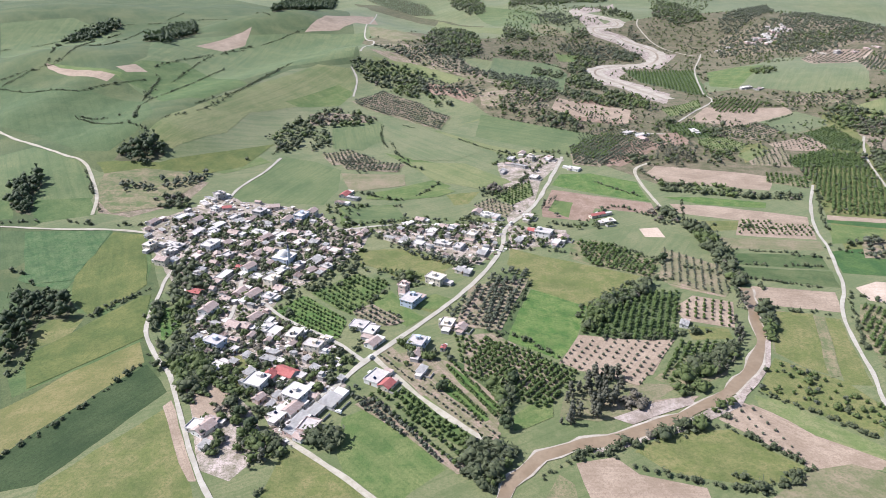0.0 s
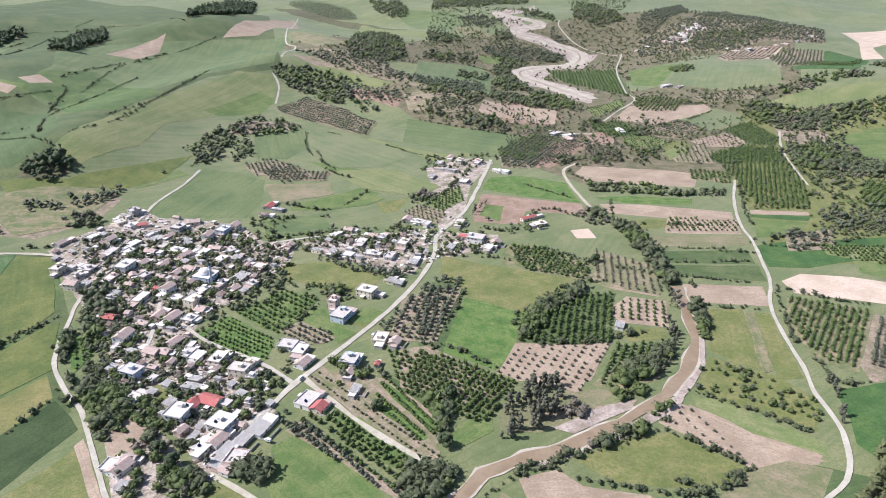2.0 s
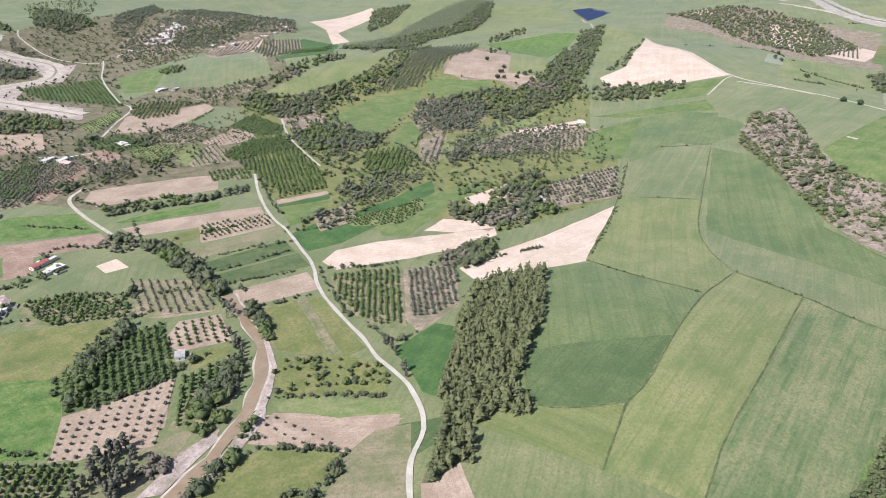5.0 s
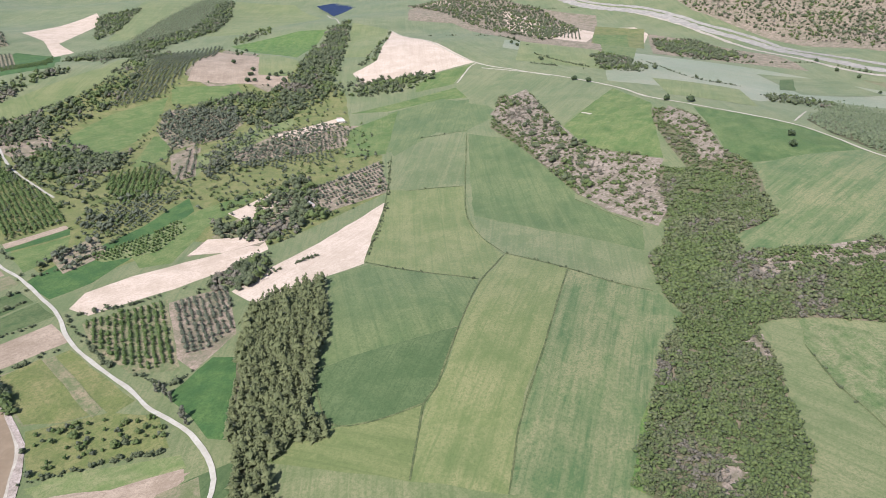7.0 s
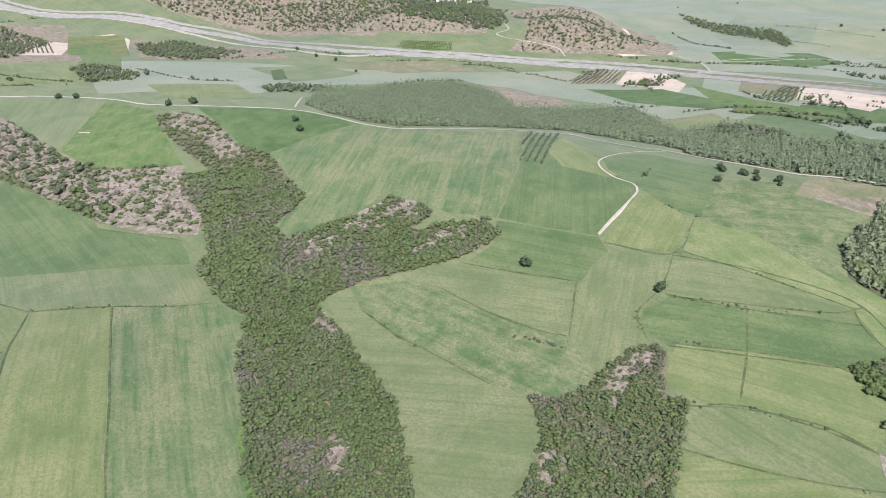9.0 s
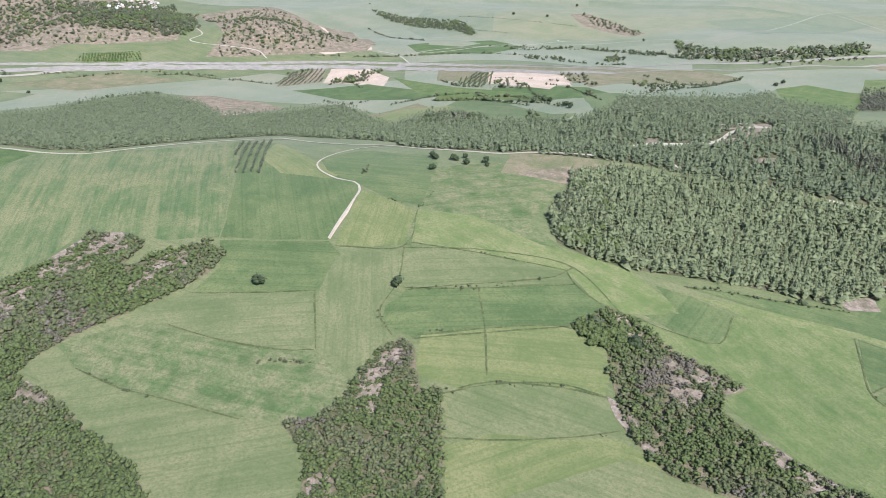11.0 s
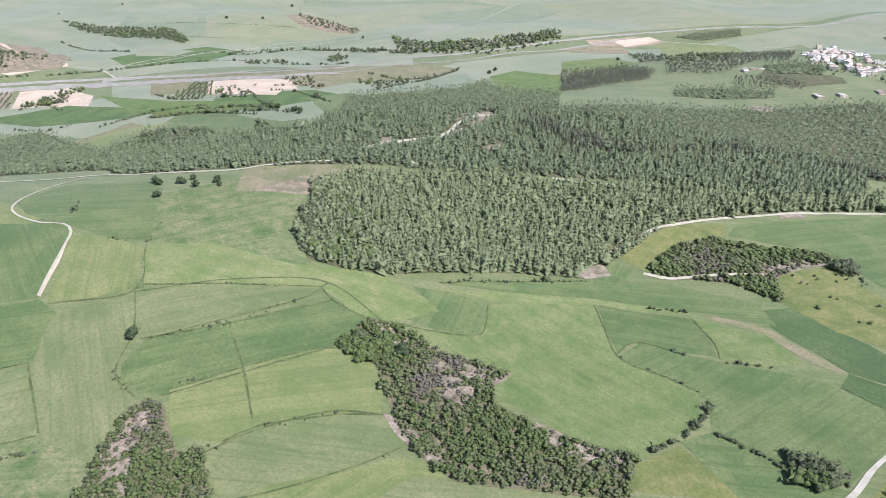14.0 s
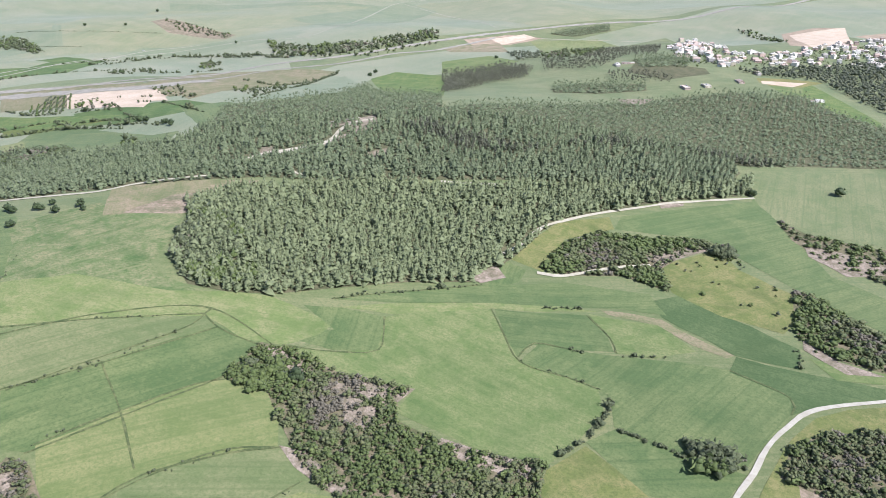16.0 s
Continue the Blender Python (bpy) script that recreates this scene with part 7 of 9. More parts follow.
house("tin", 9, 7, 1, 65, -140, 466)
house("tin", 10, 7, 1, 65, -152, 455)
house("tin", 8, 6, 1, 65, -143, 453)
house("flat", 10, 8, 1, 65, -128, 450)
house("flat", 9, 7, 1, 65, -120, 446)
house("flat", 12, 9, 2, 65, -105, 438)
house("tin", 6, 5, 1, 65, -105, 429)
house("flat", 11, 9, 2, 65, -89, 424)
house("flat", 8, 7, 1, 65, -85, 431)
house("shed", 11, 7, 1, 65, -117, 410)
house("shed", 8, 6, 1, 65, -116, 418)
house("red", 10, 8, 1, 65, -113, 390)
house("red", 12, 10, 1, 65, -102, 394)
house("flat", 12, 10, 2, 65, -118, 381)
house("flat", 10, 9, 1, 65, -61, 454)
house("flat", 11, 8, 1, 65, -52, 446)
house("tin", 9, 7, 1, 65, -49, 430)
house("flat", 11, 8, 2, 65, -158, 429)
house("flat", 12, 9, 1, 65, -151, 400)
house("tin", 9, 6, 1, 65, -168, 494)
house("flat", 13, 12, 2, 65, -91, 369)
house("flat", 11, 8, 1, 65, -98, 352)
house("tin", 10, 7, 1, 65, -91, 356)
house("shed", 11, 8, 1, 65, -69, 364)
house("shed", 10, 6, 1, 65, -77, 354)
house("shed", 12, 7, 1, 65, -84, 346)
house("flat", 10, 8, 1, 65, -78, 339)
house("shed", 9, 7, 1, 65, -87, 336)
house("tin", 6, 5, 1, 65, -82, 330)
house("tin", 12, 8, 1, 65, -139, 338)
house("flat", 8, 7, 1, 65, -145, 340)
house("tin", 8, 6, 1, 65, -136, 345)
house("shed", 6, 4, 1, 65, -134, 323)
house("flat", 10, 8, 1, 65, -10, 626)
house("shed", 10, 6, 1, 65, -49, 611)
house("shed", 9, 6, 1, 65, -35, 607)
house("flat", 9, 7, 1, 65, -22, 598)
house("flat", 9, 7, 1, 65, -2, 599)
house("flat", 10, 7, 1, 65, 14, 591)
house("flat", 12, 9, 2, 65, 27, 613)
house("shed", 10, 7, 1, 65, 34, 577)
house("shed", 8, 6, 1, 65, 14, 544)
house("shed", 7, 5, 1, 65, 20, 539)
house("flat", 12, 9, 2, 65, -6, 525)
house("flat", 7, 7, 3, 65, -31, 505)
house("flat", 12, 10, 2, 65, -25, 489)
house("flat", 9, 7, 1, 65, 9, 634)
house("tin", 8, 6, 1, 65, 1, 638)
house("flat", 9, 7, 1, 65, 43, 668)
house("flat", 8, 6, 1, 65, 53, 662)
house("tin", 8, 7, 1, 65, 34, 675)
house("tin", 8, 6, 1, 65, -22, 655)
house("flat", 8, 6, 1, 65, -35, 643)
house("flat", 11, 8, 1, 65, 3, 456)
house("tin", 9, 7, 1, 65, 13, 450)
house("flat", 11, 10, 2, 65, -18, 427)
house("tin", 8, 6, 1, 65, -18, 416)
house("red", 4, 3, 1, 65, 0, 423)
house("flat", 14, 9, 1, 65, -43, 388)
house("red", 9, 8, 1, 65, -36, 380)
house("shed", 9, 5, 1, 65, -14, 396)
house("flat", 10, 8, 2, 65, 107, 848)
house("flat", 10, 8, 1, 65, 130, 851)
house("shed", 16, 7, 1, 65, 91, 823)
house("shed", 9, 6, 1, 65, 71, 804)
house("flat", 9, 7, 1, 65, 104, 781)
house("tin", 9, 7, 1, 65, 99, 870)
house("flat", 9, 7, 1, 65, 83, 848)
house("flat", 12, 8, 1, 65, 154, 811)
house("flat", 13, 10, 2, 65, 94, 618)
house("red", 8, 6, 1, 65, 85, 627)
house("tin", 10, 8, 1, 65, 111, 610)
house("red", 14, 5, 1, 20, 153, 666)
house("flat", 11, 7, 1, 20, 161, 650)
house("flat", 10, 7, 1, 65, 84, 662)
house("shed", 9, 6, 1, 65, 70, 605)
house("flat", 9, 6, 1, 65, 103, 600)
house("flat", 13, 8, 1, 30, 265, 942)
house("flat", 12, 8, 1, 30, 250, 953)
house("flat", 12, 8, 1, 20, 342, 961)
house("tin", 12, 8, 1, 20, 265, 926)
house("flat", 14, 10, 1, 10, 515, 1225)
house("tin", 10, 7, 1, 40, 528, 1208)
house("flat", 14, 9, 1, 40, 860, 630)
house("shed", 10, 6, 1, 60, 582, 479)
house("shed", 7, 5, 1, 60, 175, 454)
house("flat", 10, 7, 1, 40, 799, 1587)
house("flat", 12, 8, 1, 40, 800, 1550)
house("flat", 12, 8, 2, 30, 833, 1558)
house("flat", 10, 8, 1, 30, 873, 1564)
house("tin", 10, 7, 1, 30, 915, 1596)
house("flat", 12, 8, 1, 30, 946, 1610)
house("flat", 10, 8, 1, 20, 987, 1636)
house("flat", 12, 8, 1, 20, 1056, 1692)
house("tin", 10, 7, 1, 20, 1062, 1729)
house("flat", 12, 8, 1, 20, 624, 1669)
house("flat", 10, 8, 1, 20, 654, 1694)
house("flat", 10, 8, 1, 20, 711, 1713)
house("flat", 10, 8, 1, 20, 741, 1732)
house("tin", 12, 8, 1, 20, 775, 1764)
house("flat", 10, 8, 1, 20, 794, 1829)
house("flat", 10, 8, 1, 20, 829, 1836)
house("flat", 13, 8, 1, 30, 208, -1150)
house("flat", 13, 8, 1, 30, 235, -1127)
house("flat", 13, 8, 1, 30, 147, -1294)
house("tin", 12, 8, 1, 30, 165, -1202)
house("flat", 12, 8, 1, 30, 54, -1145)
house("shed", 12, 8, 1, 30, 357, -1271)
house("flat", 12, 8, 1, 20, 368, -1255)
far_village(40, [(2125, -295), (2642, -596), (1979, -389), (1905, -278)])
far_village(30, [(692, 1701), (736, 1752), (829, 1836), (836, 1789), (738, 1679)])
far_village(95, [(367, -1815), (325, -1878), (205, -1513), (168, -1433), (186, -1313), (242, -1323), (306, -1388)])
far_village(210, [(205, -1513), (106, -1577), (2, -1809), (-84, -1984), (-252, -2150), (-170, -1544), (-54, -1518), (27, -1483), (118, -1389), (191, -1372)])
outbuildings(40, [(-285, 630), (-269, 660), (-228, 714), (-128, 681), (-100, 639), (-73, 590), (-89, 555), (-112, 523), (-127, 504), (-132, 468), (-161, 468), (-186, 467), (-225, 531)], 7)
outbuildings(24, [(-161, 468), (-132, 468), (-106, 444), (-74, 428), (-78, 402), (-62, 383), (-80, 338), (-90, 323), (-120, 370), (-137, 395), (-162, 401), (-180, 436)], 8)
outbuildings(16, [(-67, 635), (-13, 643), (53, 652), (49, 592), (32, 557), (8, 568), (-43, 603)], 9)
yard_clutter(420, [(-285, 630), (-269, 660), (-228, 714), (-128, 681), (-67, 635), (-73, 590), (-89, 555), (-112, 523), (-132, 468), (-186, 467), (-225, 531)], 3)
yard_clutter(260, [(-186, 467), (-132, 468), (-106, 444), (-74, 428), (-62, 383), (-90, 323), (-120, 370), (-162, 401), (-180, 436)], 4)
yard_clutter(150, [(-67, 635), (53, 652), (112, 620), (59, 586), (32, 557), (-43, 603)], 5)
solar_park([(2033, 1521), (2161, 1512), (2031, 1360), (1809, 1302)])

# ---- orchards, woods, hedges ----
clearing([(1010, 443), (1053, 428), (950, 363), (876, 312), (811, 265), (799, 229), (785, 173), (740, 172), (674, 145), (637, 146), (657, 195), (694, 238), (717, 245), (763, 297), (848, 361), (931, 433)])
clearing([(965, 206), (923, 167), (841, 129), (792, 113), (783, 134), (860, 167), (906, 202)])
clearing([(624, 29), (646, -16), (637, -37), (610, -43), (599, -18), (600, 24)])
clearing([(548, -16), (568, -28), (587, -61), (577, -76), (561, -65), (545, -34)])
clearing([(370, 57), (378, 44), (341, 38), (343, 52)])
clearing([(491, 59), (497, 48), (468, 39), (465, 53)])
clearing([(601, 67), (612, 33), (590, 23), (570, 57)])
clearing([(393, -114), (404, -142), (396, -148), (382, -127), (358, -105), (368, -99)])
clearing([(342, -58), (333, -70), (314, -56), (322, -47)])
clearing([(308, -278), (290, -289), (261, -301), (264, -283), (271, -276), (266, -256), (281, -257), (295, -273)])
clearing([(362, -285), (345, -288), (319, -285), (321, -277), (345, -276)])
clearing([(230, -271), (208, -272), (176, -276), (180, -264), (206, -261), (229, -262)])
clearing([(300, -224), (286, -227), (252, -216), (255, -210), (284, -215)])
clearing([(173, -543), (131, -593), (133, -577), (163, -535)])
clearing([(62, -635), (-1, -622), (1, -599), (28, -585), (57, -608)])
clearing([(58, -472), (37, -453), (10, -446), (31, -439), (57, -457)])
clearing([(588, -23), (600, -44), (599, -60), (583, -64), (571, -48), (561, -28)])
clearing([(314, -1027), (269, -1050), (273, -1008), (301, -1005)])
clearing([(521, -665), (507, -680), (489, -639), (497, -628)])
clearing([(542, -632), (521, -665), (515, -654), (533, -625)])
clearing([(516, -564), (508, -604), (498, -639), (493, -631), (501, -593), (509, -564)])
clearing([(527, -664), (516, -693), (492, -657), (493, -625), (512, -622)])
clearing([(538, -510), (554, -537), (550, -547), (531, -532)])
clearing([(461, -583), (448, -605), (439, -579), (449, -569)])
clearing([(291, -437), (275, -466), (263, -453), (276, -434)])
clearing([(479, -336), (474, -356), (461, -345), (469, -332)])
clearing([(187, -649), (166, -668), (164, -656), (182, -638)])
orchard("olive", 6, 6, 3.6, [(48, 548), (74, 544), (39, 438), (-1, 473)])
orchard("citrus", 4.6, 4.6, 3.0, [(7, 442), (38, 434), (81, 400), (71, 369), (41, 371), (11, 409)])
orchard("citrus", 5, 2, 2.2, [(-1, 402), (6, 409), (38, 363), (29, 346)])
orchard("citrus", 5, 2, 2.2, [(-5, 388), (1, 393), (26, 352), (22, 345)])
orchard("citrus", 6, 5, 3.0, [(-50, 371), (-33, 383), (21, 324), (5, 305)])
orchard("olive", 6, 6, 3.4, [(-69, 377), (-55, 380), (-17, 338), (-27, 328)])
orchard("olive", 7, 7, 3.4, [(-127, 847), (-94, 862), (-69, 811), (-100, 789)])
orchard("olive", 6, 6, 3.6, [(46, 534), (61, 530), (48, 476), (30, 451)])
orchard("citrus", 4.6, 4.6, 3.2, [(28, 440), (53, 425), (89, 395), (78, 375), (60, 356), (15, 394)])
orchard("citrus", 5, 4, 3.4, [(111, 479), (145, 511), (186, 506), (162, 436), (122, 437), (98, 445)])
orchard("citrus", 6, 6, 2.6, [(176, 480), (195, 498), (222, 486), (210, 451), (180, 465)])
orchard("citrus", 5.5, 4.5, 3.4, [(122, 604), (150, 599), (183, 559), (172, 532), (124, 558)])
orchard("citrus", 9, 9, 2.4, [(222, 407), (250, 381), (263, 348), (247, 329), (201, 373)])
orchard("citrus", 4.6, 3.4, 2.7, [(321, 485), (370, 456), (308, 380), (297, 394), (293, 409), (304, 455)])
orchard("olive", 4.6, 4.4, 2.8, [(369, 448), (405, 426), (361, 378), (332, 375), (318, 385)])
orchard("olive", 9, 5, 3.4, [(615, 512), (728, 485), (651, 426), (576, 454), (559, 469)])
orchard("citrus", 5, 4, 3.2, [(486, 881), (521, 873), (513, 793), (445, 660), (392, 670), (408, 743), (427, 859)])
orchard("citrus", 6, 5, 3.0, [(373, 799), (422, 782), (400, 745), (362, 766)])
orchard("citrus", 6, 5, 2.4, [(292, 655), (354, 641), (344, 611), (276, 619)])
orchard("citrus", 6, 5, 3.2, [(567, 750), (603, 731), (599, 689), (544, 642), (497, 646), (525, 703)])
orchard("olive", 6, 5, 3.2, [(755, 967), (1079, 1181), (1281, 1225), (923, 998), (823, 946)])
orchard("olive", 7, 6, 3.2, [(439, 641), (508, 659), (564, 625), (484, 591), (431, 592)])
orchard("olive", 7, 6, 3.4, [(577, 659), (675, 733), (696, 733), (603, 652)])
orchard("olive", 8, 7, 3.2, [(673, 657), (817, 626), (828, 588), (713, 546), (647, 595)])
orchard("olive", 7, 6, 3.2, [(774, 864), (849, 852), (811, 767), (713, 739), (720, 793)])
orchard("olive", 6, 6, 3, [(182, 949), (260, 995), (295, 914), (207, 825), (168, 847)])
orchard("citrus", 6, 5, 3, [(757, 1263), (1056, 1494), (842, 1214)])
orchard("olive", 7, 4, 2.6, [(692, -145), (798, -190), (797, -226), (676, -166)])
orchard("olive", 8, 5, 3, [(1287, -419), (1349, -481), (1328, -511), (1276, -463)])
orchard("olive", 8, 5, 3, [(972, -590), (1036, -674), (995, -677), (929, -608)])
orchard("olive", 8, 6, 3, [(1568, 635), (1791, 670), (1764, 563), (1544, 492)])
orchard("citrus", 9, 6, 3, [(1538, -149), (1589, -174), (1581, -269), (1533, -259)])
orchard("olive", 8, 5, 3.4, [(736, 966), (911, 1046), (1179, 1270), (1288, 1241), (1108, 1094), (901, 975), (831, 941)])
orchard("citrus", 7, 6, 3.2, [(562, 737), (607, 713), (569, 666), (520, 654), (515, 688)])
orchard("citrus", 5, 4, 2.6, [(397, 575), (462, 566), (496, 569), (484, 547), (432, 531), (397, 556)])
orchard("citrus", 8, 5, 3, [(1556, -146), (1600, -172), (1575, -256), (1532, -233)])
orchard("olive", 7, 5, 4, [(-140, 1111), (-92, 1170), (-35, 1111), (-11, 1060), (12, 1040), (-5, 978), (-54, 1023), (-114, 1077)])
orchard("citrus", 6, 5, 4, [(368, 1478), (497, 1440), (433, 1167), (397, 1235), (360, 1325)])
orchard("citrus", 6, 6, 2.6, [(330, 1081), (365, 1109), (410, 1153), (394, 1086), (332, 1036)])
orchard("citrus", 6, 5, 4, [(419, 1125), (470, 1164), (503, 1121), (469, 1066), (410, 1063)])
orchard("olive", 8, 8, 3, [(733, 1504), (827, 1599), (927, 1594), (784, 1418), (710, 1407)])
orchard("olive", 7, 6, 3.4, [(844, 1499), (937, 1565), (1010, 1561), (816, 1254), (732, 1257)])
orchard("olive", 7, 6, 3.4, [(524, 1142), (593, 1157), (640, 1128), (618, 1106), (533, 1106)])
orchard("citrus", 5.5, 5, 3.6, [(314, 996), (362, 1007), (372, 970), (354, 934), (310, 942)])
orchard("olive", 6, 5, 3.2, [(388, 970), (448, 1012), (467, 965), (416, 919), (380, 935)])
orchard("olive", 7, 7, 2.4, [(423, 911), (491, 948), (502, 905), (475, 880), (428, 887)])
orchard("citrus", 5, 5, 3.4, [(494, 966), (546, 994), (549, 915), (526, 882), (498, 897)])
orchard("citrus", 5, 5, 2.4, [(336, 926), (368, 943), (397, 910), (374, 878), (335, 893)])
orchard("olive", 6, 6, 2.6, [(391, 870), (440, 903), (417, 818), (369, 826)])
orchard("olive", 6, 5, 3.6, [(162, 897), (198, 928), (231, 940), (269, 926), (228, 880), (187, 822), (156, 830)])
orchard("olive", 6, 6, 2.6, [(202, 851), (262, 918), (273, 902), (235, 850)])
orchard("citrus", 5, 5, 3.4, [(421, 848), (484, 888), (517, 866), (502, 820), (417, 818)])
orchard("olive", 6, 5, 3, [(-150, 863), (-115, 881), (-74, 840), (-131, 823)])
orchard("citrus", 5, 4.5, 3.2, [(139, 389), (164, 432), (193, 431), (200, 424), (169, 398), (140, 381)])
orchard("olive", 8, 7, 1.7, [(166, 350), (189, 358), (201, 304), (185, 317)])
orchard("olive", 6.5, 6, 2.0, [(76, 406), (95, 436), (166, 438), (124, 377)])
orchard("olive", 6, 4, 2.2, [(196, 591), (236, 552), (245, 543), (223, 500), (200, 512), (181, 537)])
orchard("citrus", 4, 4, 2.0, [(-128, 477), (-107, 501), (-71, 463), (-74, 438), (-82, 439)])
orchard("citrus", 5.5, 5, 2.8, [(-105, 507), (-72, 540), (-43, 523), (-57, 490), (-68, 472), (-82, 482)])
orchard("olive", 5, 5, 2.6, [(-69, 478), (-54, 489), (-27, 462), (-36, 457), (-57, 453)])
orchard("olive", 5, 4.5, 3.0, [(-54, 362), (-43, 373), (-6, 321), (21, 300), (7, 301), (-26, 336)])
orchard("citrus", 6, 5, 2.6, [(-30, 372), (-11, 370), (27, 321), (31, 317), (22, 314), (-11, 339)])
orchard("olive", 6, 4, 1.6, [(-46, 415), (-35, 421), (33, 334), (29, 324), (-11, 370)])
orchard("olive", 6, 5, 3, [(-127, 841), (-45, 832), (-54, 802), (-114, 811)])
orchard("citrus", 5, 5, 2.8, [(51, 731), (98, 769), (97, 727), (71, 697)])
orchard("olive", 6, 6, 2.6, [(31, 695), (50, 718), (75, 691), (63, 663)])
orchard("olive", 8, 6, 3, [(1342, -478), (1334, -542), (1248, -493), (1260, -414)])
orchard("citrus", 8, 5, 3, [(1017, -624), (1014, -696), (926, -622), (963, -588)])
orchard("olive", 6, 5, 3.5, [(112, 1123), (144, 1111), (145, 1091), (157, 1076), (153, 1059), (83, 1087), (87, 1111), (108, 1100)])
orchard("olive", 6, 6, 2.6, [(176, 1092), (224, 1050), (261, 1001), (216, 1021)])
orchard("citrus", 5, 5, 3.6, [(162, 896), (219, 957), (249, 937), (191, 843), (159, 866)])
orchard("olive", 6, 6, 2.6, [(196, 873), (262, 928), (276, 919), (211, 836)])
orchard("citrus", 4.5, 4.5, 2.2, [(-217, 482), (-203, 484), (-191, 457), (-198, 433)])
wood("oak", 6.2, 7.5, [(-371, 784), (-367, 822), (-347, 832), (-327, 819), (-319, 801), (-333, 777)])
wood("oak", 6.2, 8, [(-541, 1350), (-645, 1761), (-583, 1778), (-494, 1512), (-491, 1330)])
wood("oak", 6.2, 8, [(-843, 1636), (-832, 1763), (-785, 1840), (-768, 1794), (-788, 1658)])
wood("oak", 6.2, 7.5, [(-435, 680), (-452, 732), (-439, 747), (-421, 721), (-419, 697), (-400, 652), (-416, 657)])
wood("oak", 6.2, 7.5, [(-311, 434), (-324, 465), (-325, 499), (-303, 509), (-283, 487), (-278, 466), (-299, 466), (-289, 427), (-291, 406)])
wood("oak", 6.2, 8, [(-370, 1652), (-533, 2504), (-443, 2645), (-357, 2583), (-298, 1776)])
wood("bush", 6, 5, [(-197, 1013), (-156, 1073), (-85, 1023), (-107, 992), (-174, 969)])
wood("bush", 6, 5, [(-221, 937), (-197, 1013), (-174, 969), (-184, 858), (-204, 853)])
wood("olive", 8, 4, [(-229, 908), (-216, 952), (-185, 940), (-182, 863), (-207, 870)])
wood("pine", 4.2, 8, [(341, 358), (383, 384), (421, 378), (444, 363), (376, 310), (328, 286), (297, 268), (290, 249), (285, 243), (273, 260), (258, 266), (247, 264), (229, 263), (259, 287), (263, 298), (293, 319)])
wood("pine", 4.5, 7, [(229, 263), (248, 266), (254, 263), (237, 244), (233, 250), (213, 250), (209, 254), (224, 262)])
wood("olive", 7, 4.5, [(627, 682), (740, 733), (812, 723), (684, 648), (591, 615)])
wood("bush", 5, 5, [(822, 877), (906, 857), (928, 814), (1045, 853), (1483, 1077), (1553, 1080), (1164, 833), (1031, 758), (948, 717), (877, 714), (789, 703), (816, 783)])
wood("bush", 5, 5, [(1023, 714), (1125, 613), (1089, 601), (1011, 620), (964, 667)])
wood("bush", 5, 4.5, [(988, 441), (1035, 434), (964, 370), (865, 313), (825, 270), (705, 225), (710, 255), (818, 332), (883, 385)])
wood("bush", 6, 5, [(575, 983), (661, 1026), (813, 1039), (1214, 1306), (827, 994), (671, 947), (596, 930)])
wood("bush", 6, 5, [(647, 929), (601, 776), (511, 730), (514, 809), (585, 900)])
wood("bush", 5, 5, [(517, 507), (613, 539), (652, 530), (576, 476), (577, 441), (498, 445), (492, 469)])
wood("bush", 6, 4, [(1185, 788), (1425, 893), (1503, 928), (1157, 752), (1106, 767)])
wood("pine", 6, 6, [(1165, 1435), (1646, 1741), (2080, 2013), (2032, 1869), (1553, 1550), (1245, 1400)])
wood("pine", 6, 6, [(1079, 1457), (1237, 1476), (1179, 1347), (891, 1136)])
wood("scrub", 3.4, 3.2, [(1018, 458), (1026, 408), (940, 357), (887, 319), (840, 297), (808, 245), (791, 193), (762, 168), (696, 146), (656, 138), (642, 156), (671, 197), (688, 233), (756, 292), (811, 344), (872, 407)])
wood("scrub", 3.4, 3.2, [(952, 224), (953, 188), (902, 151), (820, 122), (788, 92), (741, 75), (700, 65), (680, 56), (649, 71), (634, 86), (717, 112), (767, 147), (818, 174), (896, 209)])
wood("scrub", 3.0, 3.4, [(762, 168), (754, 114), (714, 70), (675, 56), (634, 86), (601, 72), (586, 50), (589, 32), (558, -10), (560, -54), (545, -74), (536, -41), (528, 20), (519, 41), (507, 54), (477, 40), (437, 29), (392, 14), (314, 15), (327, 93), (376, 97), (449, 104), (502, 100), (520, 116), (576, 140), (611, 135), (674, 145)])
wood("scrub", 3.2, 3.2, [(603, 76), (617, 49), (628, 10), (649, -17), (624, -43), (608, -48), (588, -23), (589, -61), (584, -88), (560, -92), (545, -74), (536, -41), (558, -10), (580, 32)])
wood("scrub", 3.2, 3.2, [(305, -29), (325, -46), (355, -62), (383, -61), (374, -78), (379, -97), (391, -109), (403, -132), (408, -152), (394, -153), (363, -137), (354, -146), (326, -128), (289, -103)])
wood("bush", 3.5, 4, [(485, -344), (497, -372), (511, -398), (475, -403), (403, -342), (418, -323), (439, -314)])
wood("bush", 3.4, 3.5, [(358, -251), (352, -268), (337, -277), (325, -267), (337, -248)])
wood("pine", 5, 6.5, [(963, 48), (1191, 10), (1176, -41), (1261, -105), (1296, -209), (1183, -260), (1051, -250), (1033, -321), (1038, -428), (915, -410), (854, -402), (819, -427), (758, -445), (690, -491), (589, -505), (547, -467), (589, -423), (615, -385), (669, -355), (737, -331), (782, -293), (840, -249), (840, -166), (838, -100), (838, -49), (868, -14), (911, 22)])
wood("bush", 5, 5, [(823, -421), (872, -481), (787, -501), (739, -474), (752, -414)])
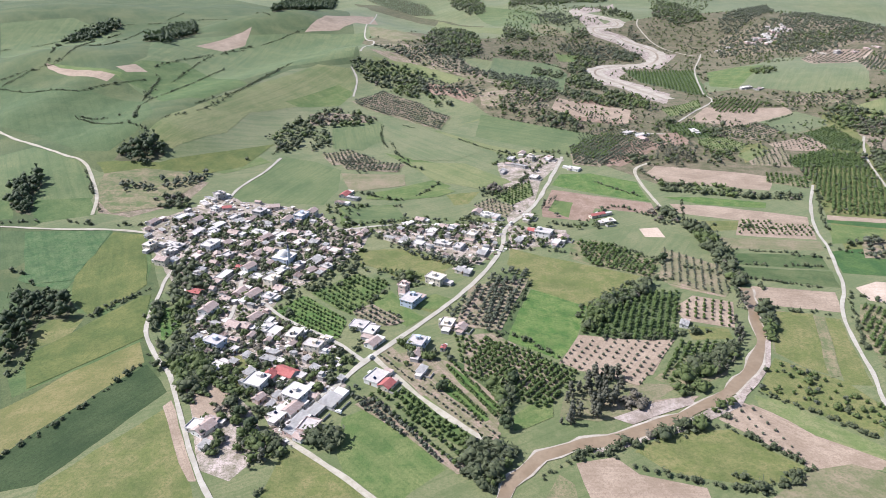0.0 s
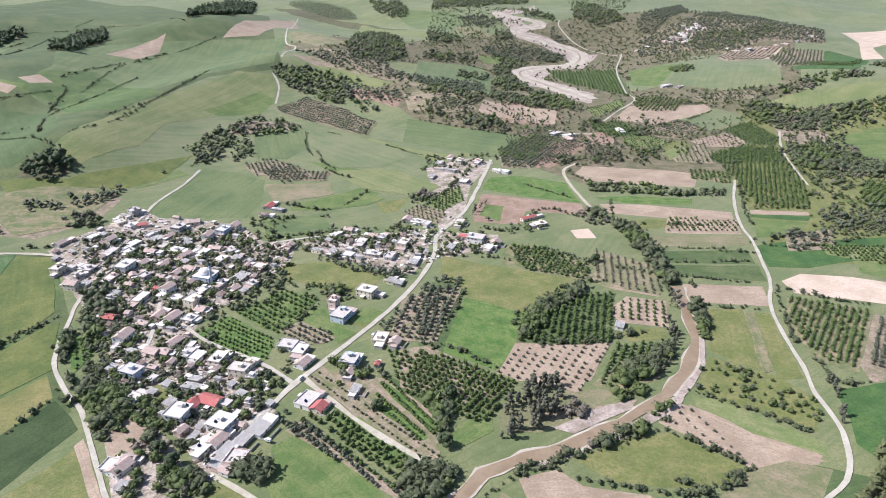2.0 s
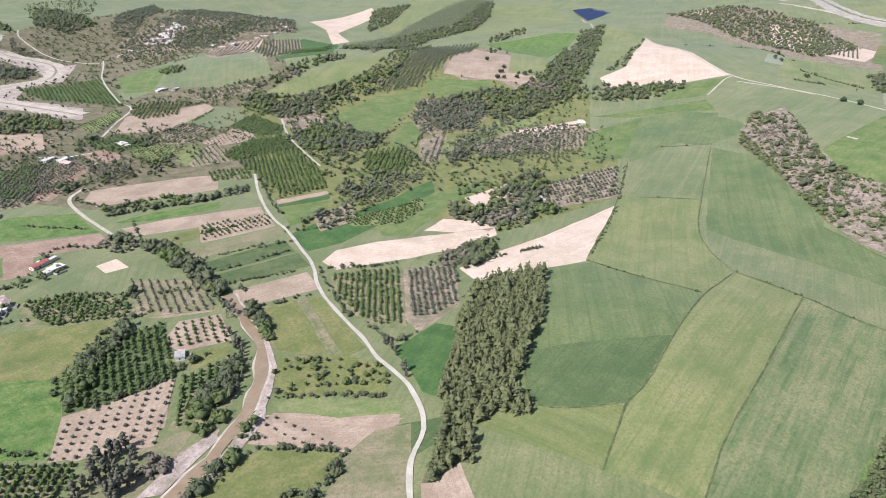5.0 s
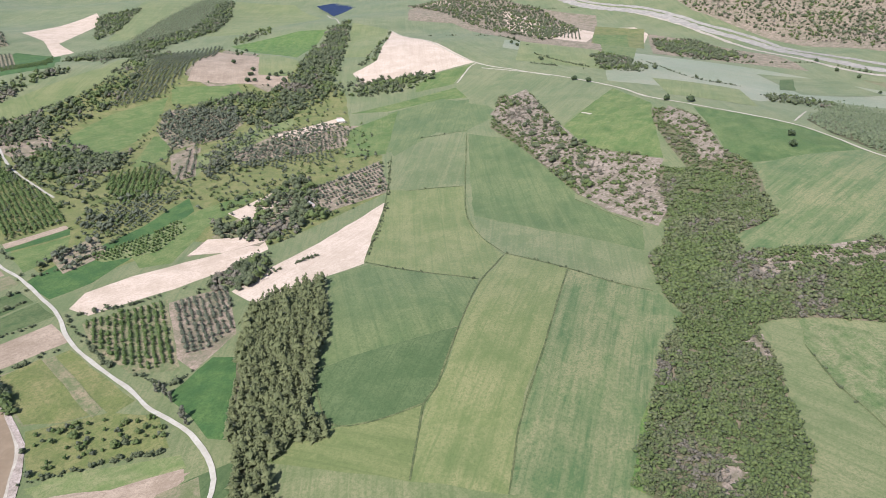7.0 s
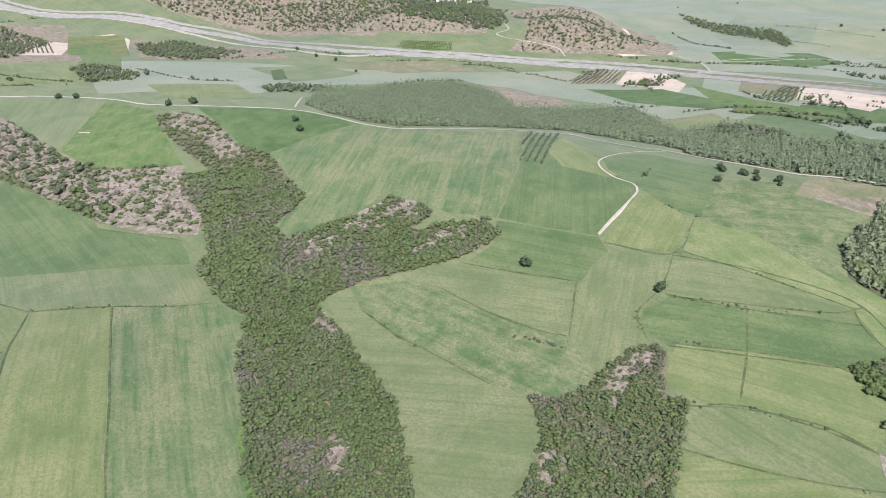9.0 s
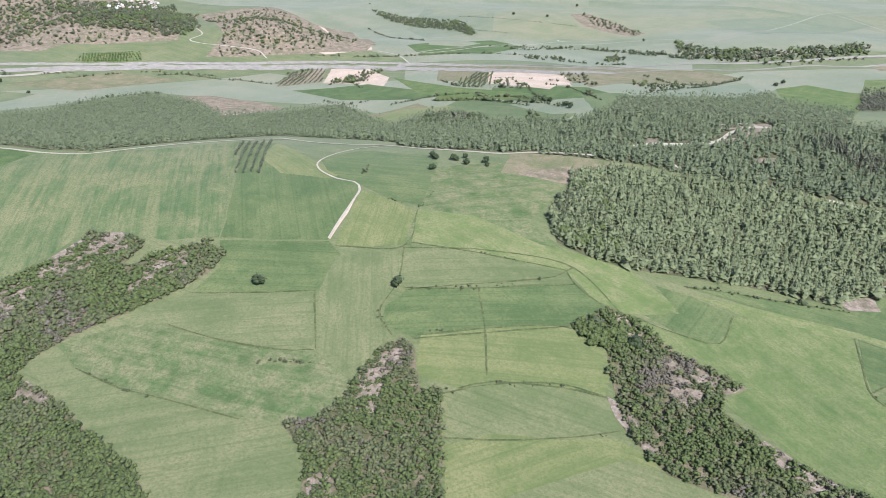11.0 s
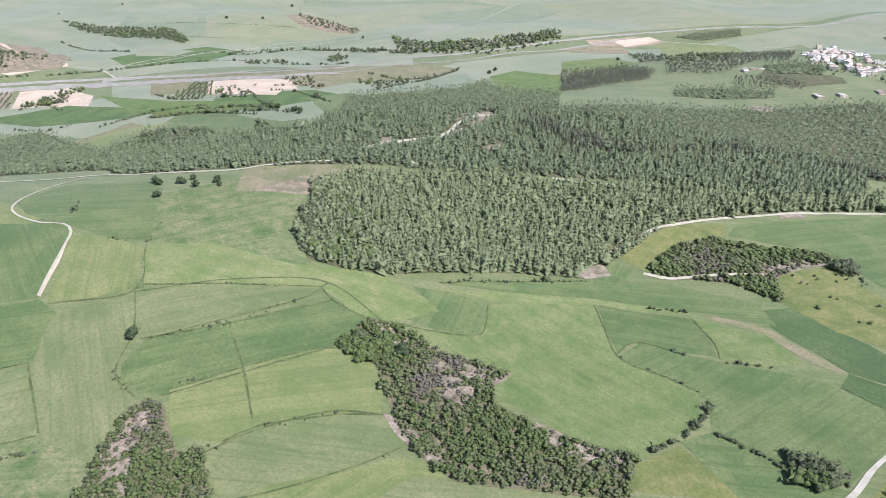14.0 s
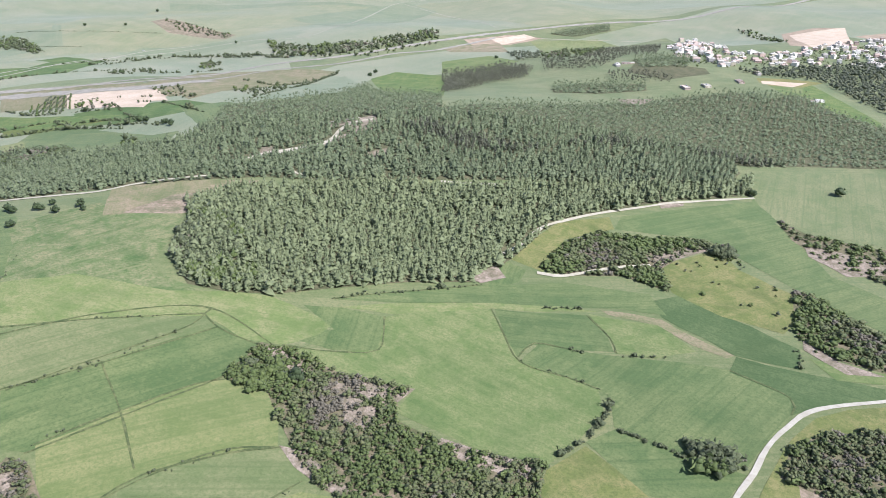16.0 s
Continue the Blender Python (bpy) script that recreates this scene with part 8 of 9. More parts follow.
wood("bush", 7, 4, [(1384, 413), (1329, 348), (1241, 289), (1178, 286), (1188, 357)])
wood("bush", 7, 5, [(1718, 385), (1756, 287), (1599, 192), (1444, 200), (1495, 324)])
wood("bush", 7, 4, [(1150, 106), (1210, 44), (1125, 41), (1075, 99)])
wood("bush", 9, 4, [(1521, -375), (1642, -460), (2098, -706), (1991, -766), (1499, -637), (1470, -479)])
wood("bush", 8, 5, [(2302, 535), (2215, -238), (1797, -260), (1770, -46), (1916, 187), (2014, 352)])
wood("bush", 7, 5, [(1922, -197), (2310, -457), (2004, -481), (1644, -384), (1703, -294), (1757, -200)])
wood("bush", 7, 5, [(2154, -1087), (1939, -1111), (1722, -1119), (1509, -1032), (1665, -1022), (1947, -1030)])
wood("pine", 4.4, 7.5, [(472, -329), (497, -375), (527, -405), (515, -439), (476, -482), (434, -526), (370, -560), (319, -604), (254, -645), (177, -697), (128, -742), (112, -772), (110, -723), (172, -666), (222, -607), (253, -568), (263, -538), (266, -504), (273, -459), (284, -431), (321, -403), (345, -380), (372, -350), (387, -333), (413, -318), (438, -309)])
wood("pine", 5, 7, [(775, -367), (711, -369), (672, -397), (637, -429), (598, -459), (548, -494), (502, -518), (449, -551), (376, -597), (285, -672), (189, -766), (140, -798), (126, -779), (133, -739), (226, -666), (322, -609), (410, -547), (466, -502), (508, -476), (565, -425), (614, -379), (667, -339), (705, -325)])
wood("pine", 6, 7, [(860, -418), (876, -480), (831, -490), (765, -467), (703, -486), (656, -541), (675, -605), (719, -674), (683, -739), (660, -835), (703, -980), (612, -861), (510, -857), (466, -765), (411, -842), (304, -1003), (175, -1127), (77, -1166), (33, -1090), (-23, -1040), (-90, -1019), (-76, -900), (-15, -876), (62, -842), (112, -810), (140, -798), (216, -751), (337, -648), (429, -581), (494, -542), (527, -517), (605, -465), (682, -404), (775, -367)])
wood("poplar", 4.5, 7.5, [(476, -667), (441, -680), (396, -670), (349, -682), (312, -692), (340, -659), (382, -638), (424, -647)])
wood("poplar", 5, 8, [(532, -908), (624, -1112), (601, -1206), (527, -1238), (492, -1152), (538, -1078)])
wood("poplar", 5, 8, [(458, -671), (401, -651), (354, -660), (329, -675), (348, -677), (402, -682), (451, -699)])
wood("poplar", 5, 8, [(299, -717), (256, -790), (225, -798), (208, -804), (237, -766)])
wood("poplar", 5, 8, [(195, -805), (136, -822), (90, -825), (112, -806), (169, -795)])
wood("bush", 8, 5, [(1118, -1249), (986, -1228), (921, -1274), (866, -1365), (832, -1515), (797, -1441), (851, -1246), (957, -1206)])
wood("bush", 7, 4, [(1607, -1453), (1532, -1454), (1329, -1409), (1330, -1369), (1475, -1374)])
wood("bush", 6, 5, [(1741, -1085), (1714, -1124), (1523, -1033), (1521, -1005)])
wood("scrub", 3.2, 3.2, [(358, -250), (361, -287), (340, -292), (306, -290), (275, -297), (262, -300), (265, -286), (257, -271), (235, -269), (198, -273), (175, -279), (167, -248), (240, -208), (268, -211), (290, -224), (312, -239), (331, -254)])
wood("scrub", 3.4, 3.4, [(244, -482), (241, -531), (220, -561), (184, -572), (140, -593), (126, -590), (152, -552), (161, -527), (149, -495), (186, -502), (225, -479)])
wood("bush", 4, 4.5, [(134, -585), (112, -587), (106, -568), (125, -563)])
wood("scrub", 3.6, 3.4, [(67, -539), (51, -538), (22, -509), (7, -493), (-15, -475), (-12, -447), (18, -452), (50, -456), (61, -474)])
wood("scrub", 3.6, 3.4, [(84, -673), (58, -656), (-3, -652), (-48, -652), (-39, -575), (1, -584), (44, -603), (71, -635)])
wood("bush", 4, 4.5, [(115, -327), (103, -328), (81, -329), (85, -316), (101, -310)])
wood("scrub", 3.8, 3.4, [(60, -350), (46, -369), (21, -384), (-7, -387), (-1, -333), (33, -316), (53, -320), (64, -324)])
wood("bush", 7, 5, [(1967, 1147), (2167, 1041), (2057, 774), (1747, 553), (1461, 545), (1567, 678)])
wood("bush", 6.5, 5, [(541, 876), (627, 888), (601, 776), (564, 753), (543, 786)])
wood("bush", 6.5, 5, [(1478, 1089), (1591, 1091), (1127, 806), (948, 717), (923, 751)])
wood("bush", 6, 5.5, [(604, 1108), (647, 1038), (735, 1034), (813, 1039), (925, 1061), (844, 1015), (726, 991), (626, 945), (569, 950), (566, 1010)])
wood("bush", 6, 6, [(886, 1238), (1191, 1444), (1328, 1470), (1432, 1472), (1918, 1830), (2032, 1869), (1783, 1652), (1436, 1393), (1234, 1348), (905, 1153)])
wood("bush", 6, 5, [(1331, 1254), (1514, 1289), (1438, 1221), (1296, 1204)])
wood("bush", 6, 5.5, [(1488, 1881), (1647, 1874), (1342, 1625), (1216, 1565)])
wood("olive", 7, 4.5, [(769, 886), (826, 855), (854, 807), (757, 738), (713, 739), (710, 782)])
wood("olive", 7, 4, [(449, 656), (514, 668), (532, 638), (470, 603), (418, 603)])
wood("bush", 5, 5, [(539, 467), (598, 502), (637, 517), (621, 493), (563, 465)])
wood("olive", 6.5, 4, [(655, 649), (751, 659), (799, 603), (751, 575), (638, 604)])
wood("olive", 6.5, 4, [(704, 666), (815, 673), (862, 613), (810, 611)])
wood("bush", 6, 5, [(583, 827), (630, 805), (583, 747), (539, 762)])
wood("bush", 7, 5, [(1348, 416), (1317, 345), (1223, 276), (1171, 302), (1182, 360)])
wood("bush", 7, 5, [(1017, 752), (1057, 700), (1112, 628), (1106, 610), (1040, 631), (979, 673), (959, 709)])
wood("bush", 7, 5, [(1119, 106), (1191, 42), (1178, 1), (1085, 42), (1058, 95)])
wood("bush", 8, 5, [(1763, 382), (1690, 266), (1566, 158), (1440, 190), (1417, 271)])
wood("bush", 7, 6, [(1175, -1331), (1051, -1288), (952, -1319), (896, -1466), (875, -1581), (828, -1452), (934, -1239), (1019, -1178)])
wood("bush", 7, 5, [(2080, -1060), (1835, -1085), (1691, -1081), (1506, -1019), (1623, -1033), (1804, -1029)])
wood("bush", 7, 5, [(1823, -184), (1930, -318), (2290, -524), (2042, -477), (1724, -272), (1761, -184)])
wood("bush", 4.5, 5, [(18, 319), (34, 319), (38, 310), (26, 288), (17, 292)])
wood("pine", 6, 8, [(-248, 2517), (-183, 2498), (-54, 2312), (-18, 2164), (-86, 2204), (-169, 2293)])
wood("bush", 6, 6, [(17, 2379), (113, 2372), (124, 2096), (79, 2089), (37, 2189)])
wood("bush", 5.5, 6, [(-38, 1472), (3, 1957), (80, 1667), (80, 1502), (30, 1363), (-26, 1363)])
wood("olive", 6.5, 4.5, [(-131, 1374), (-34, 1404), (37, 1352), (62, 1278), (203, 1316), (199, 1204), (156, 1161), (83, 1201), (2, 1262), (-66, 1319)])
wood("bush", 5.5, 6, [(-162, 1269), (-99, 1306), (-11, 1235), (-30, 1222), (-11, 1172), (-47, 1131), (-92, 1179), (-138, 1217)])
wood("bush", 6, 5, [(-30, 1157), (1, 1140), (18, 1083), (-11, 1088)])
wood("olive", 7, 4.5, [(656, 1766), (840, 1905), (1139, 2315), (1047, 1876), (1152, 1799), (1051, 1630), (907, 1640), (777, 1546), (725, 1617), (674, 1596), (596, 1588)])
wood("bush", 6.5, 5.5, [(766, 1741), (868, 1746), (1005, 1796), (1017, 1747), (926, 1678), (781, 1590), (735, 1621)])
wood("bush", 6, 5.5, [(622, 1115), (679, 1143), (774, 1184), (745, 1132), (650, 1100)])
wood("bush", 6, 5.5, [(573, 1087), (624, 1095), (597, 1018), (558, 985), (557, 1041)])
wood("bush", 6, 5, [(619, 1006), (689, 1033), (656, 976), (602, 965)])
wood("poplar", 6, 8, [(269, 886), (295, 909), (315, 878), (306, 834), (278, 820), (261, 842)])
wood("bush", 5, 4.5, [(335, 878), (365, 878), (353, 847), (327, 840)])
wood("bush", 5, 5, [(223, 857), (251, 876), (254, 849), (224, 821)])
wood("bush", 5.5, 4.5, [(-189, 1018), (-147, 1022), (-99, 1040), (-107, 1000), (-173, 979)])
wood("bush", 5.5, 4.5, [(-178, 952), (-156, 957), (-144, 886), (-165, 868)])
wood("bush", 4.5, 5, [(233, 643), (251, 642), (250, 589), (249, 543), (245, 511), (230, 496), (234, 535), (234, 580)])
wood("poplar", 5, 6, [(227, 496), (244, 503), (236, 474), (222, 475)])
wood("bush", 4.5, 4.5, [(242, 488), (251, 484), (244, 460), (222, 418), (212, 412)])
wood("poplar", 5, 6, [(214, 461), (217, 442), (202, 413), (177, 387), (173, 393), (198, 419)])
wood("bush", 4, 4.5, [(165, 403), (202, 430), (201, 419), (179, 392), (165, 388)])
wood("bush", 4.5, 4, [(239, 760), (290, 759), (339, 728), (389, 727), (379, 707), (314, 715), (238, 738)])
wood("bush", 5, 4.5, [(203, 679), (234, 691), (230, 648), (207, 643)])
wood("olive", 6, 4, [(381, 601), (435, 609), (409, 565), (367, 567)])
wood("poplar", 5.2, 8.5, [(65, 342), (81, 376), (99, 395), (116, 390), (110, 366), (99, 353), (81, 341)])
wood("bush", 4, 3.5, [(111, 368), (123, 370), (122, 357), (110, 355)])
wood("bush", 4, 3.5, [(67, 322), (97, 331), (121, 334), (114, 328), (87, 319), (68, 314)])
wood("bush", 4, 4, [(122, 333), (128, 339), (132, 335), (128, 329)])
wood("bush", 4, 4, [(138, 339), (151, 345), (151, 338), (142, 333)])
wood("bush", 4, 4, [(160, 355), (176, 361), (163, 350), (159, 348)])
wood("bush", 4, 3.5, [(147, 376), (169, 380), (157, 371), (145, 369)])
wood("bush", 4.5, 4, [(12, 324), (32, 327), (39, 316), (25, 299), (15, 292), (11, 292)])
wood("olive", 5, 4, [(-55, 602), (-21, 599), (10, 574), (31, 559), (24, 548), (-5, 558), (-35, 582)])
wood("bush", 4.5, 4.5, [(-41, 538), (-27, 540), (-23, 521), (-34, 515)])
wood("bush", 4.5, 5, [(43, 752), (72, 756), (64, 723), (41, 719)])
wood("bush", 4.5, 5, [(-81, 342), (-64, 336), (-60, 322), (-76, 324)])
wood("bush", 4.5, 5, [(-110, 334), (-91, 332), (-87, 310), (-107, 312)])
wood("bush", 4.5, 5, [(-187, 428), (-163, 421), (-147, 383), (-160, 376), (-173, 385)])
wood("bush", 5, 5, [(-229, 552), (-214, 559), (-192, 508), (-200, 466)])
wood("bush", 4.5, 4.5, [(32, 384), (45, 378), (39, 349), (32, 354)])
wood("bush", 10, 5, [(2075, 262), (2053, -67), (2058, -338), (2090, -537), (1665, -363), (1635, -218), (1707, -42), (1979, 108)])
wood("bush", 10, 4, [(2045, -532), (2180, -771), (1933, -791), (1453, -679), (1442, -563), (1489, -485), (1588, -444)])
wood("bush", 7, 6, [(1725, -234), (1938, -344), (2092, -505), (1689, -422), (1645, -345), (1703, -294)])
wood("bush", 7, 5, [(1611, 366), (1789, 327), (1599, 192), (1470, 182), (1472, 281)])
wood("bush", 7, 5, [(1360, 411), (1279, 337), (1212, 284), (1167, 291), (1200, 360)])
wood("bush", 6, 5, [(1234, -498), (1247, -557), (1290, -621), (1242, -618), (1174, -521)])
wood("bush", 6, 6, [(663, 2351), (711, 2269), (678, 1926), (592, 1870), (542, 1944)])
wood("olive", 6.5, 5, [(708, 1925), (1029, 2406), (919, 2090), (705, 1801), (665, 1795)])
wood("bush", 6, 6, [(576, 1372), (625, 1385), (605, 1321), (565, 1326)])
wood("olive", 6.5, 5, [(-96, 1240), (-12, 1217), (67, 1134), (55, 1109), (-30, 1157)])
wood("bush", 5.5, 6, [(344, 969), (395, 989), (384, 943), (359, 934)])
wood("bush", 5.5, 6, [(292, 995), (361, 1021), (306, 986)])
wood("bush", 4.5, 4.5, [(122, 492), (165, 521), (166, 509), (130, 478), (109, 446), (104, 452)])
wood("bush", 4.5, 5, [(151, 388), (174, 414), (177, 403), (158, 383)])
wood("bush", 6, 5.5, [(99, 1208), (140, 1213), (193, 1174), (176, 1130), (160, 1089), (141, 1092), (112, 1123), (94, 1161)])
wood("bush", 5.5, 6, [(146, 1043), (188, 1038), (196, 972), (157, 985), (136, 1010)])
wood("bush", 5.5, 5, [(82, 1082), (143, 1045), (136, 1010), (120, 1043), (79, 1058)])
wood("bush", 6, 5.5, [(173, 1413), (210, 1426), (228, 1389), (215, 1331), (165, 1359)])
wood("bush", 5.5, 6.5, [(295, 1603), (336, 1579), (288, 1423), (276, 1301), (276, 1218), (232, 1232), (225, 1295), (260, 1499)])
wood("bush", 6, 6, [(120, 1558), (174, 1578), (235, 1563), (220, 1512), (113, 1496)])
wood("olive", 6.5, 5, [(254, 1656), (335, 1694), (407, 1674), (448, 1633), (394, 1584), (292, 1567), (256, 1611)])
wood("bush", 6, 6, [(306, 1784), (350, 1805), (337, 1726), (296, 1713)])
wood("bush", 6, 6, [(147, 1793), (212, 1748), (212, 1677), (185, 1652), (134, 1670)])
wood("olive", 7, 5, [(248, 1975), (301, 1958), (345, 1872), (299, 1812), (240, 1840)])
wood("bush", 7, 6, [(254, 2719), (566, 2565), (516, 2369), (425, 2302), (326, 2145), (187, 2126)])
wood("bush", 6, 6, [(425, 2069), (493, 1965), (488, 1897), (413, 1920)])
wood("olive", 6.5, 5, [(459, 1848), (467, 1760), (507, 1685), (467, 1694), (439, 1761)])
wood("bush", 6, 6, [(381, 1652), (432, 1648), (429, 1595), (380, 1578)])
wood("bush", 6, 5.5, [(280, 1255), (300, 1217), (328, 1129), (310, 1073), (264, 1102), (257, 1180)])
wood("bush", 6, 5.5, [(207, 1206), (257, 1180), (309, 1068), (283, 1073), (192, 1131)])
wood("poplar", 6, 7.5, [(280, 908), (303, 901), (318, 875), (301, 834), (268, 850)])
wood("bush", 5, 4.5, [(402, 446), (445, 452), (455, 435), (436, 423), (396, 431)])
wood("olive", 6.5, 5, [(183, -1291), (-83, -1641), (-43, -1109), (-3, -1170), (50, -1315), (137, -1279)])
wood("poplar", 6.5, 8.5, [(658, -1165), (584, -1260), (504, -1222), (497, -1174), (561, -1072), (532, -902)])
wood("poplar", 6.5, 8.5, [(528, -1327), (447, -1319), (437, -1451), (348, -1557), (322, -1373), (377, -1338), (391, -1225), (480, -1198)])
wood("poplar", 6.5, 8, [(370, -1184), (311, -1217), (265, -1190), (263, -1152), (349, -1138)])
wood("pine", 6, 8, [(355, -1307), (318, -1355), (257, -1354), (256, -1276), (327, -1246)])
wood("pine", 6, 8, [(429, -1087), (365, -1125), (294, -1133), (287, -1098), (347, -1056), (412, -1036)])
wood("pine", 6, 8, [(649, -1759), (612, -1832), (546, -1925), (525, -1872), (592, -1766)])
wood("bush", 7, 5, [(247, -2002), (205, -1991), (113, -1798), (129, -1743), (213, -1934)])
wood("bush", 7, 5, [(595, -1491), (554, -1444), (488, -1668), (425, -1358), (516, -1326)])
wood("olive", 7, 4.5, [(634, -1420), (572, -1443), (528, -1327), (568, -1310)])
wood("bush", 7, 4, [(924, -751), (892, -765), (792, -705), (837, -689)])
wood("bush", 7, 4.5, [(797, -778), (798, -883), (758, -860), (740, -747)])
wood("bush", 7, 5, [(950, -630), (922, -658), (867, -638), (890, -611)])
wood("bush", 7, 6, [(1172, -1330), (1082, -1285), (995, -1237), (915, -1243), (913, -1320), (972, -1357), (1022, -1275)])
wood("bush", 7, 6, [(908, -1323), (863, -1419), (860, -1559), (823, -1507), (846, -1361), (883, -1304)])
wood("bush", 6, 6, [(1141, -1072), (1195, -1163), (1136, -1132), (1091, -1073)])
wood("bush", 7, 5, [(734, -518), (720, -534), (662, -499), (708, -496)])
wood("bush", 5.5, 6, [(715, 1155), (756, 1146), (796, 1179), (843, 1152), (822, 1133), (776, 1139), (713, 1114), (673, 1096)])
wood("olive", 6, 4.5, [(793, 893), (828, 872), (845, 806), (810, 760), (736, 734), (701, 749), (669, 756), (723, 842)])
wood("bush", 5, 5.5, [(561, 834), (597, 816), (622, 796), (647, 800), (600, 762), (577, 758), (527, 788), (494, 808), (514, 852), (556, 887)])
wood("bush", 5, 5.5, [(985, 833), (1069, 844), (1347, 1025), (1009, 779), (903, 743), (834, 700), (821, 734), (893, 767)])
wood("bush", 5, 5.5, [(905, 858), (927, 848), (915, 784), (860, 777), (867, 820)])
wood("bush", 5, 4.5, [(501, 535), (518, 501), (521, 464), (495, 454), (482, 477), (478, 508)])
wood("bush", 4.5, 5, [(413, 440), (434, 448), (465, 442), (454, 422), (423, 411), (405, 414)])
wood("bush", 7, 3, [(-266, 664), (-135, 672), (-67, 598), (-77, 519), (-131, 490), (-56, 411), (-80, 353), (-118, 349), (-167, 368)])
wood("bush", 7, 3, [(-62, 646), (36, 628), (49, 588), (-13, 603)])
wood("olive", 6, 4, [(-348, 729), (-301, 750), (-262, 778), (-257, 747), (-276, 729), (-331, 712)])
wood("bush", 5, 4.5, [(-296, 698), (-269, 710), (-257, 682), (-279, 671)])
wood("bush", 4.5, 4, [(-227, 496), (-214, 485), (-204, 442), (-187, 414), (-193, 419), (-213, 453)])
wood("pine", 5, 7, [(551, -512), (433, -589), (272, -708), (141, -808), (186, -753), (328, -624), (444, -544), (531, -489)])
scatter("hedges", 0.006, 6.2, [(-179, 1492), (289, 1751), (628, 2006), (1353, 2297), (490, 754), (425, 787), (246, 750), (161, 873), (79, 1014), (-22, 1254)])
scatter("hedges", 0.0045, 5.5, [(567, 1065), (795, 1071), (1271, 1232), (1082, 835), (979, 701), (793, 567), (747, 494), (640, 426), (488, 449), (462, 525), (347, 546), (366, 607), (405, 750)])
scatter("mixed", 0.014, 6.5, [(61, 617), (112, 605), (100, 592), (59, 592)])
scatter("mixed", 0.017, 6.5, [(-33, 437), (-1, 430), (3, 409), (-24, 409)])
scatter("mixed", 0.003, 4.5, [(562, 642), (657, 586), (818, 555), (746, 490), (632, 522), (548, 571)])
scatter("mixed", 0.004, 4.5, [(673, 754), (812, 723), (853, 625), (714, 636)])
scatter("mixed", 0.006, 5, [(105, 671), (137, 658), (167, 648), (156, 615), (113, 637)])
scatter("mixed", 0.006, 5, [(71, 673), (100, 690), (79, 594), (56, 592)])
scatter("mixed", 0.004, 3.5, [(155, -540), (112, -582), (67, -535), (68, -478), (102, -485), (135, -502)])
scatter("mixed", 0.008, 4, [(60, -355), (32, -379), (13, -378), (16, -335), (46, -320)])
scatter("mixed", 0.009, 5.5, [(545, 855), (626, 832), (567, 733), (491, 702), (486, 766)])
scatter("mixed", 0.008, 5, [(491, 702), (587, 650), (566, 608), (471, 614), (433, 623)])
scatter("mixed", 0.010, 5, [(548, 571), (659, 553), (607, 494), (508, 454), (480, 479)])
scatter("mixed", 0.006, 4.5, [(778, 693), (863, 586), (742, 495), (645, 566)])
scatter("mixed", 0.008, 5, [(112, 891), (144, 887), (99, 770), (91, 776)])
scatter("mixed", 0.012, 6, [(-33, 437), (3, 427), (6, 409), (-24, 402)])
scatter("mixed", 0.008, 5, [(-30, 1212), (32, 1166), (54, 1121), (41, 1092), (1, 1149)])
scatter("mixed", 0.008, 5, [(590, 1037), (693, 1040), (601, 883), (546, 882)])
scatter("mixed", 0.012, 4.5, [(215, 407), (249, 389), (266, 347), (249, 327), (221, 356), (199, 376)])
scatter("mixed", 0.017, 5.2, [(-266, 664), (-133, 661), (-82, 599), (-80, 549), (-119, 515), (-156, 505), (-221, 530)])
scatter("mixed", 0.030, 5.2, [(-221, 530), (-156, 505), (-163, 441), (-131, 381), (-167, 368)])
scatter("mixed", 0.017, 5.2, [(-154, 498), (-82, 439), (-56, 411), (-82, 360), (-122, 364), (-160, 430)])
scatter("mixed", 0.018, 5.2, [(-117, 693), (-83, 692), (-83, 648), (-38, 655), (-21, 623), (-97, 601), (-128, 631)])
scatter("mixed", 0.022, 5.2, [(-39, 666), (29, 660), (57, 636), (42, 598), (-13, 612)])
scatter("mixed", 0.020, 5.2, [(53, 647), (114, 631), (96, 593), (56, 587)])
scatter("mixed", 0.016, 4.5, [(-82, 565), (-34, 545), (-12, 520), (-39, 501), (-62, 539)])
scatter("mixed", 0.035, 5.4, [(-147, 351), (-123, 349), (-97, 329), (-105, 312), (-132, 315)])
scatter("mixed", 0.006, 6, [(511, 1900), (606, 1920), (638, 1738), (552, 1608), (500, 1738)])
scatter("mixed", 0.006, 6, [(655, 2414), (883, 2463), (648, 1925), (532, 1905)])
scatter("mixed", 0.006, 5.5, [(303, 1015), (425, 1042), (435, 928), (343, 819), (251, 821)])
scatter("mixed", 0.007, 5.5, [(458, 983), (566, 1059), (536, 882), (483, 819), (459, 912)])
scatter("mixed", 0.006, 5.5, [(640, 1618), (766, 1596), (710, 1471), (581, 1442)])
scatter("mixed", 0.006, 6, [(531, 1190), (653, 1154), (612, 1070), (524, 1085)])
scatter("mixed", 0.01, 5, [(62, 870), (151, 890), (165, 852), (114, 825), (59, 826)])
scatter("mixed", 0.006, 6, [(201, 2252), (444, 2049), (325, 1580), (120, 1558)])
scatter("mixed", 0.006, 6, [(82, 1196), (341, 1107), (239, 928), (63, 1051)])
scatter("mixed", 0.006, 5, [(375, -1764), (201, -1488), (-4, -1709), (-81, -1953), (-58, -1588), (185, -1318), (271, -1255)])
hedge("bush", 3, 4, [(-682, 1114), (-651, 1165), (-617, 1232), (-696, 1685), (-669, 1962)])
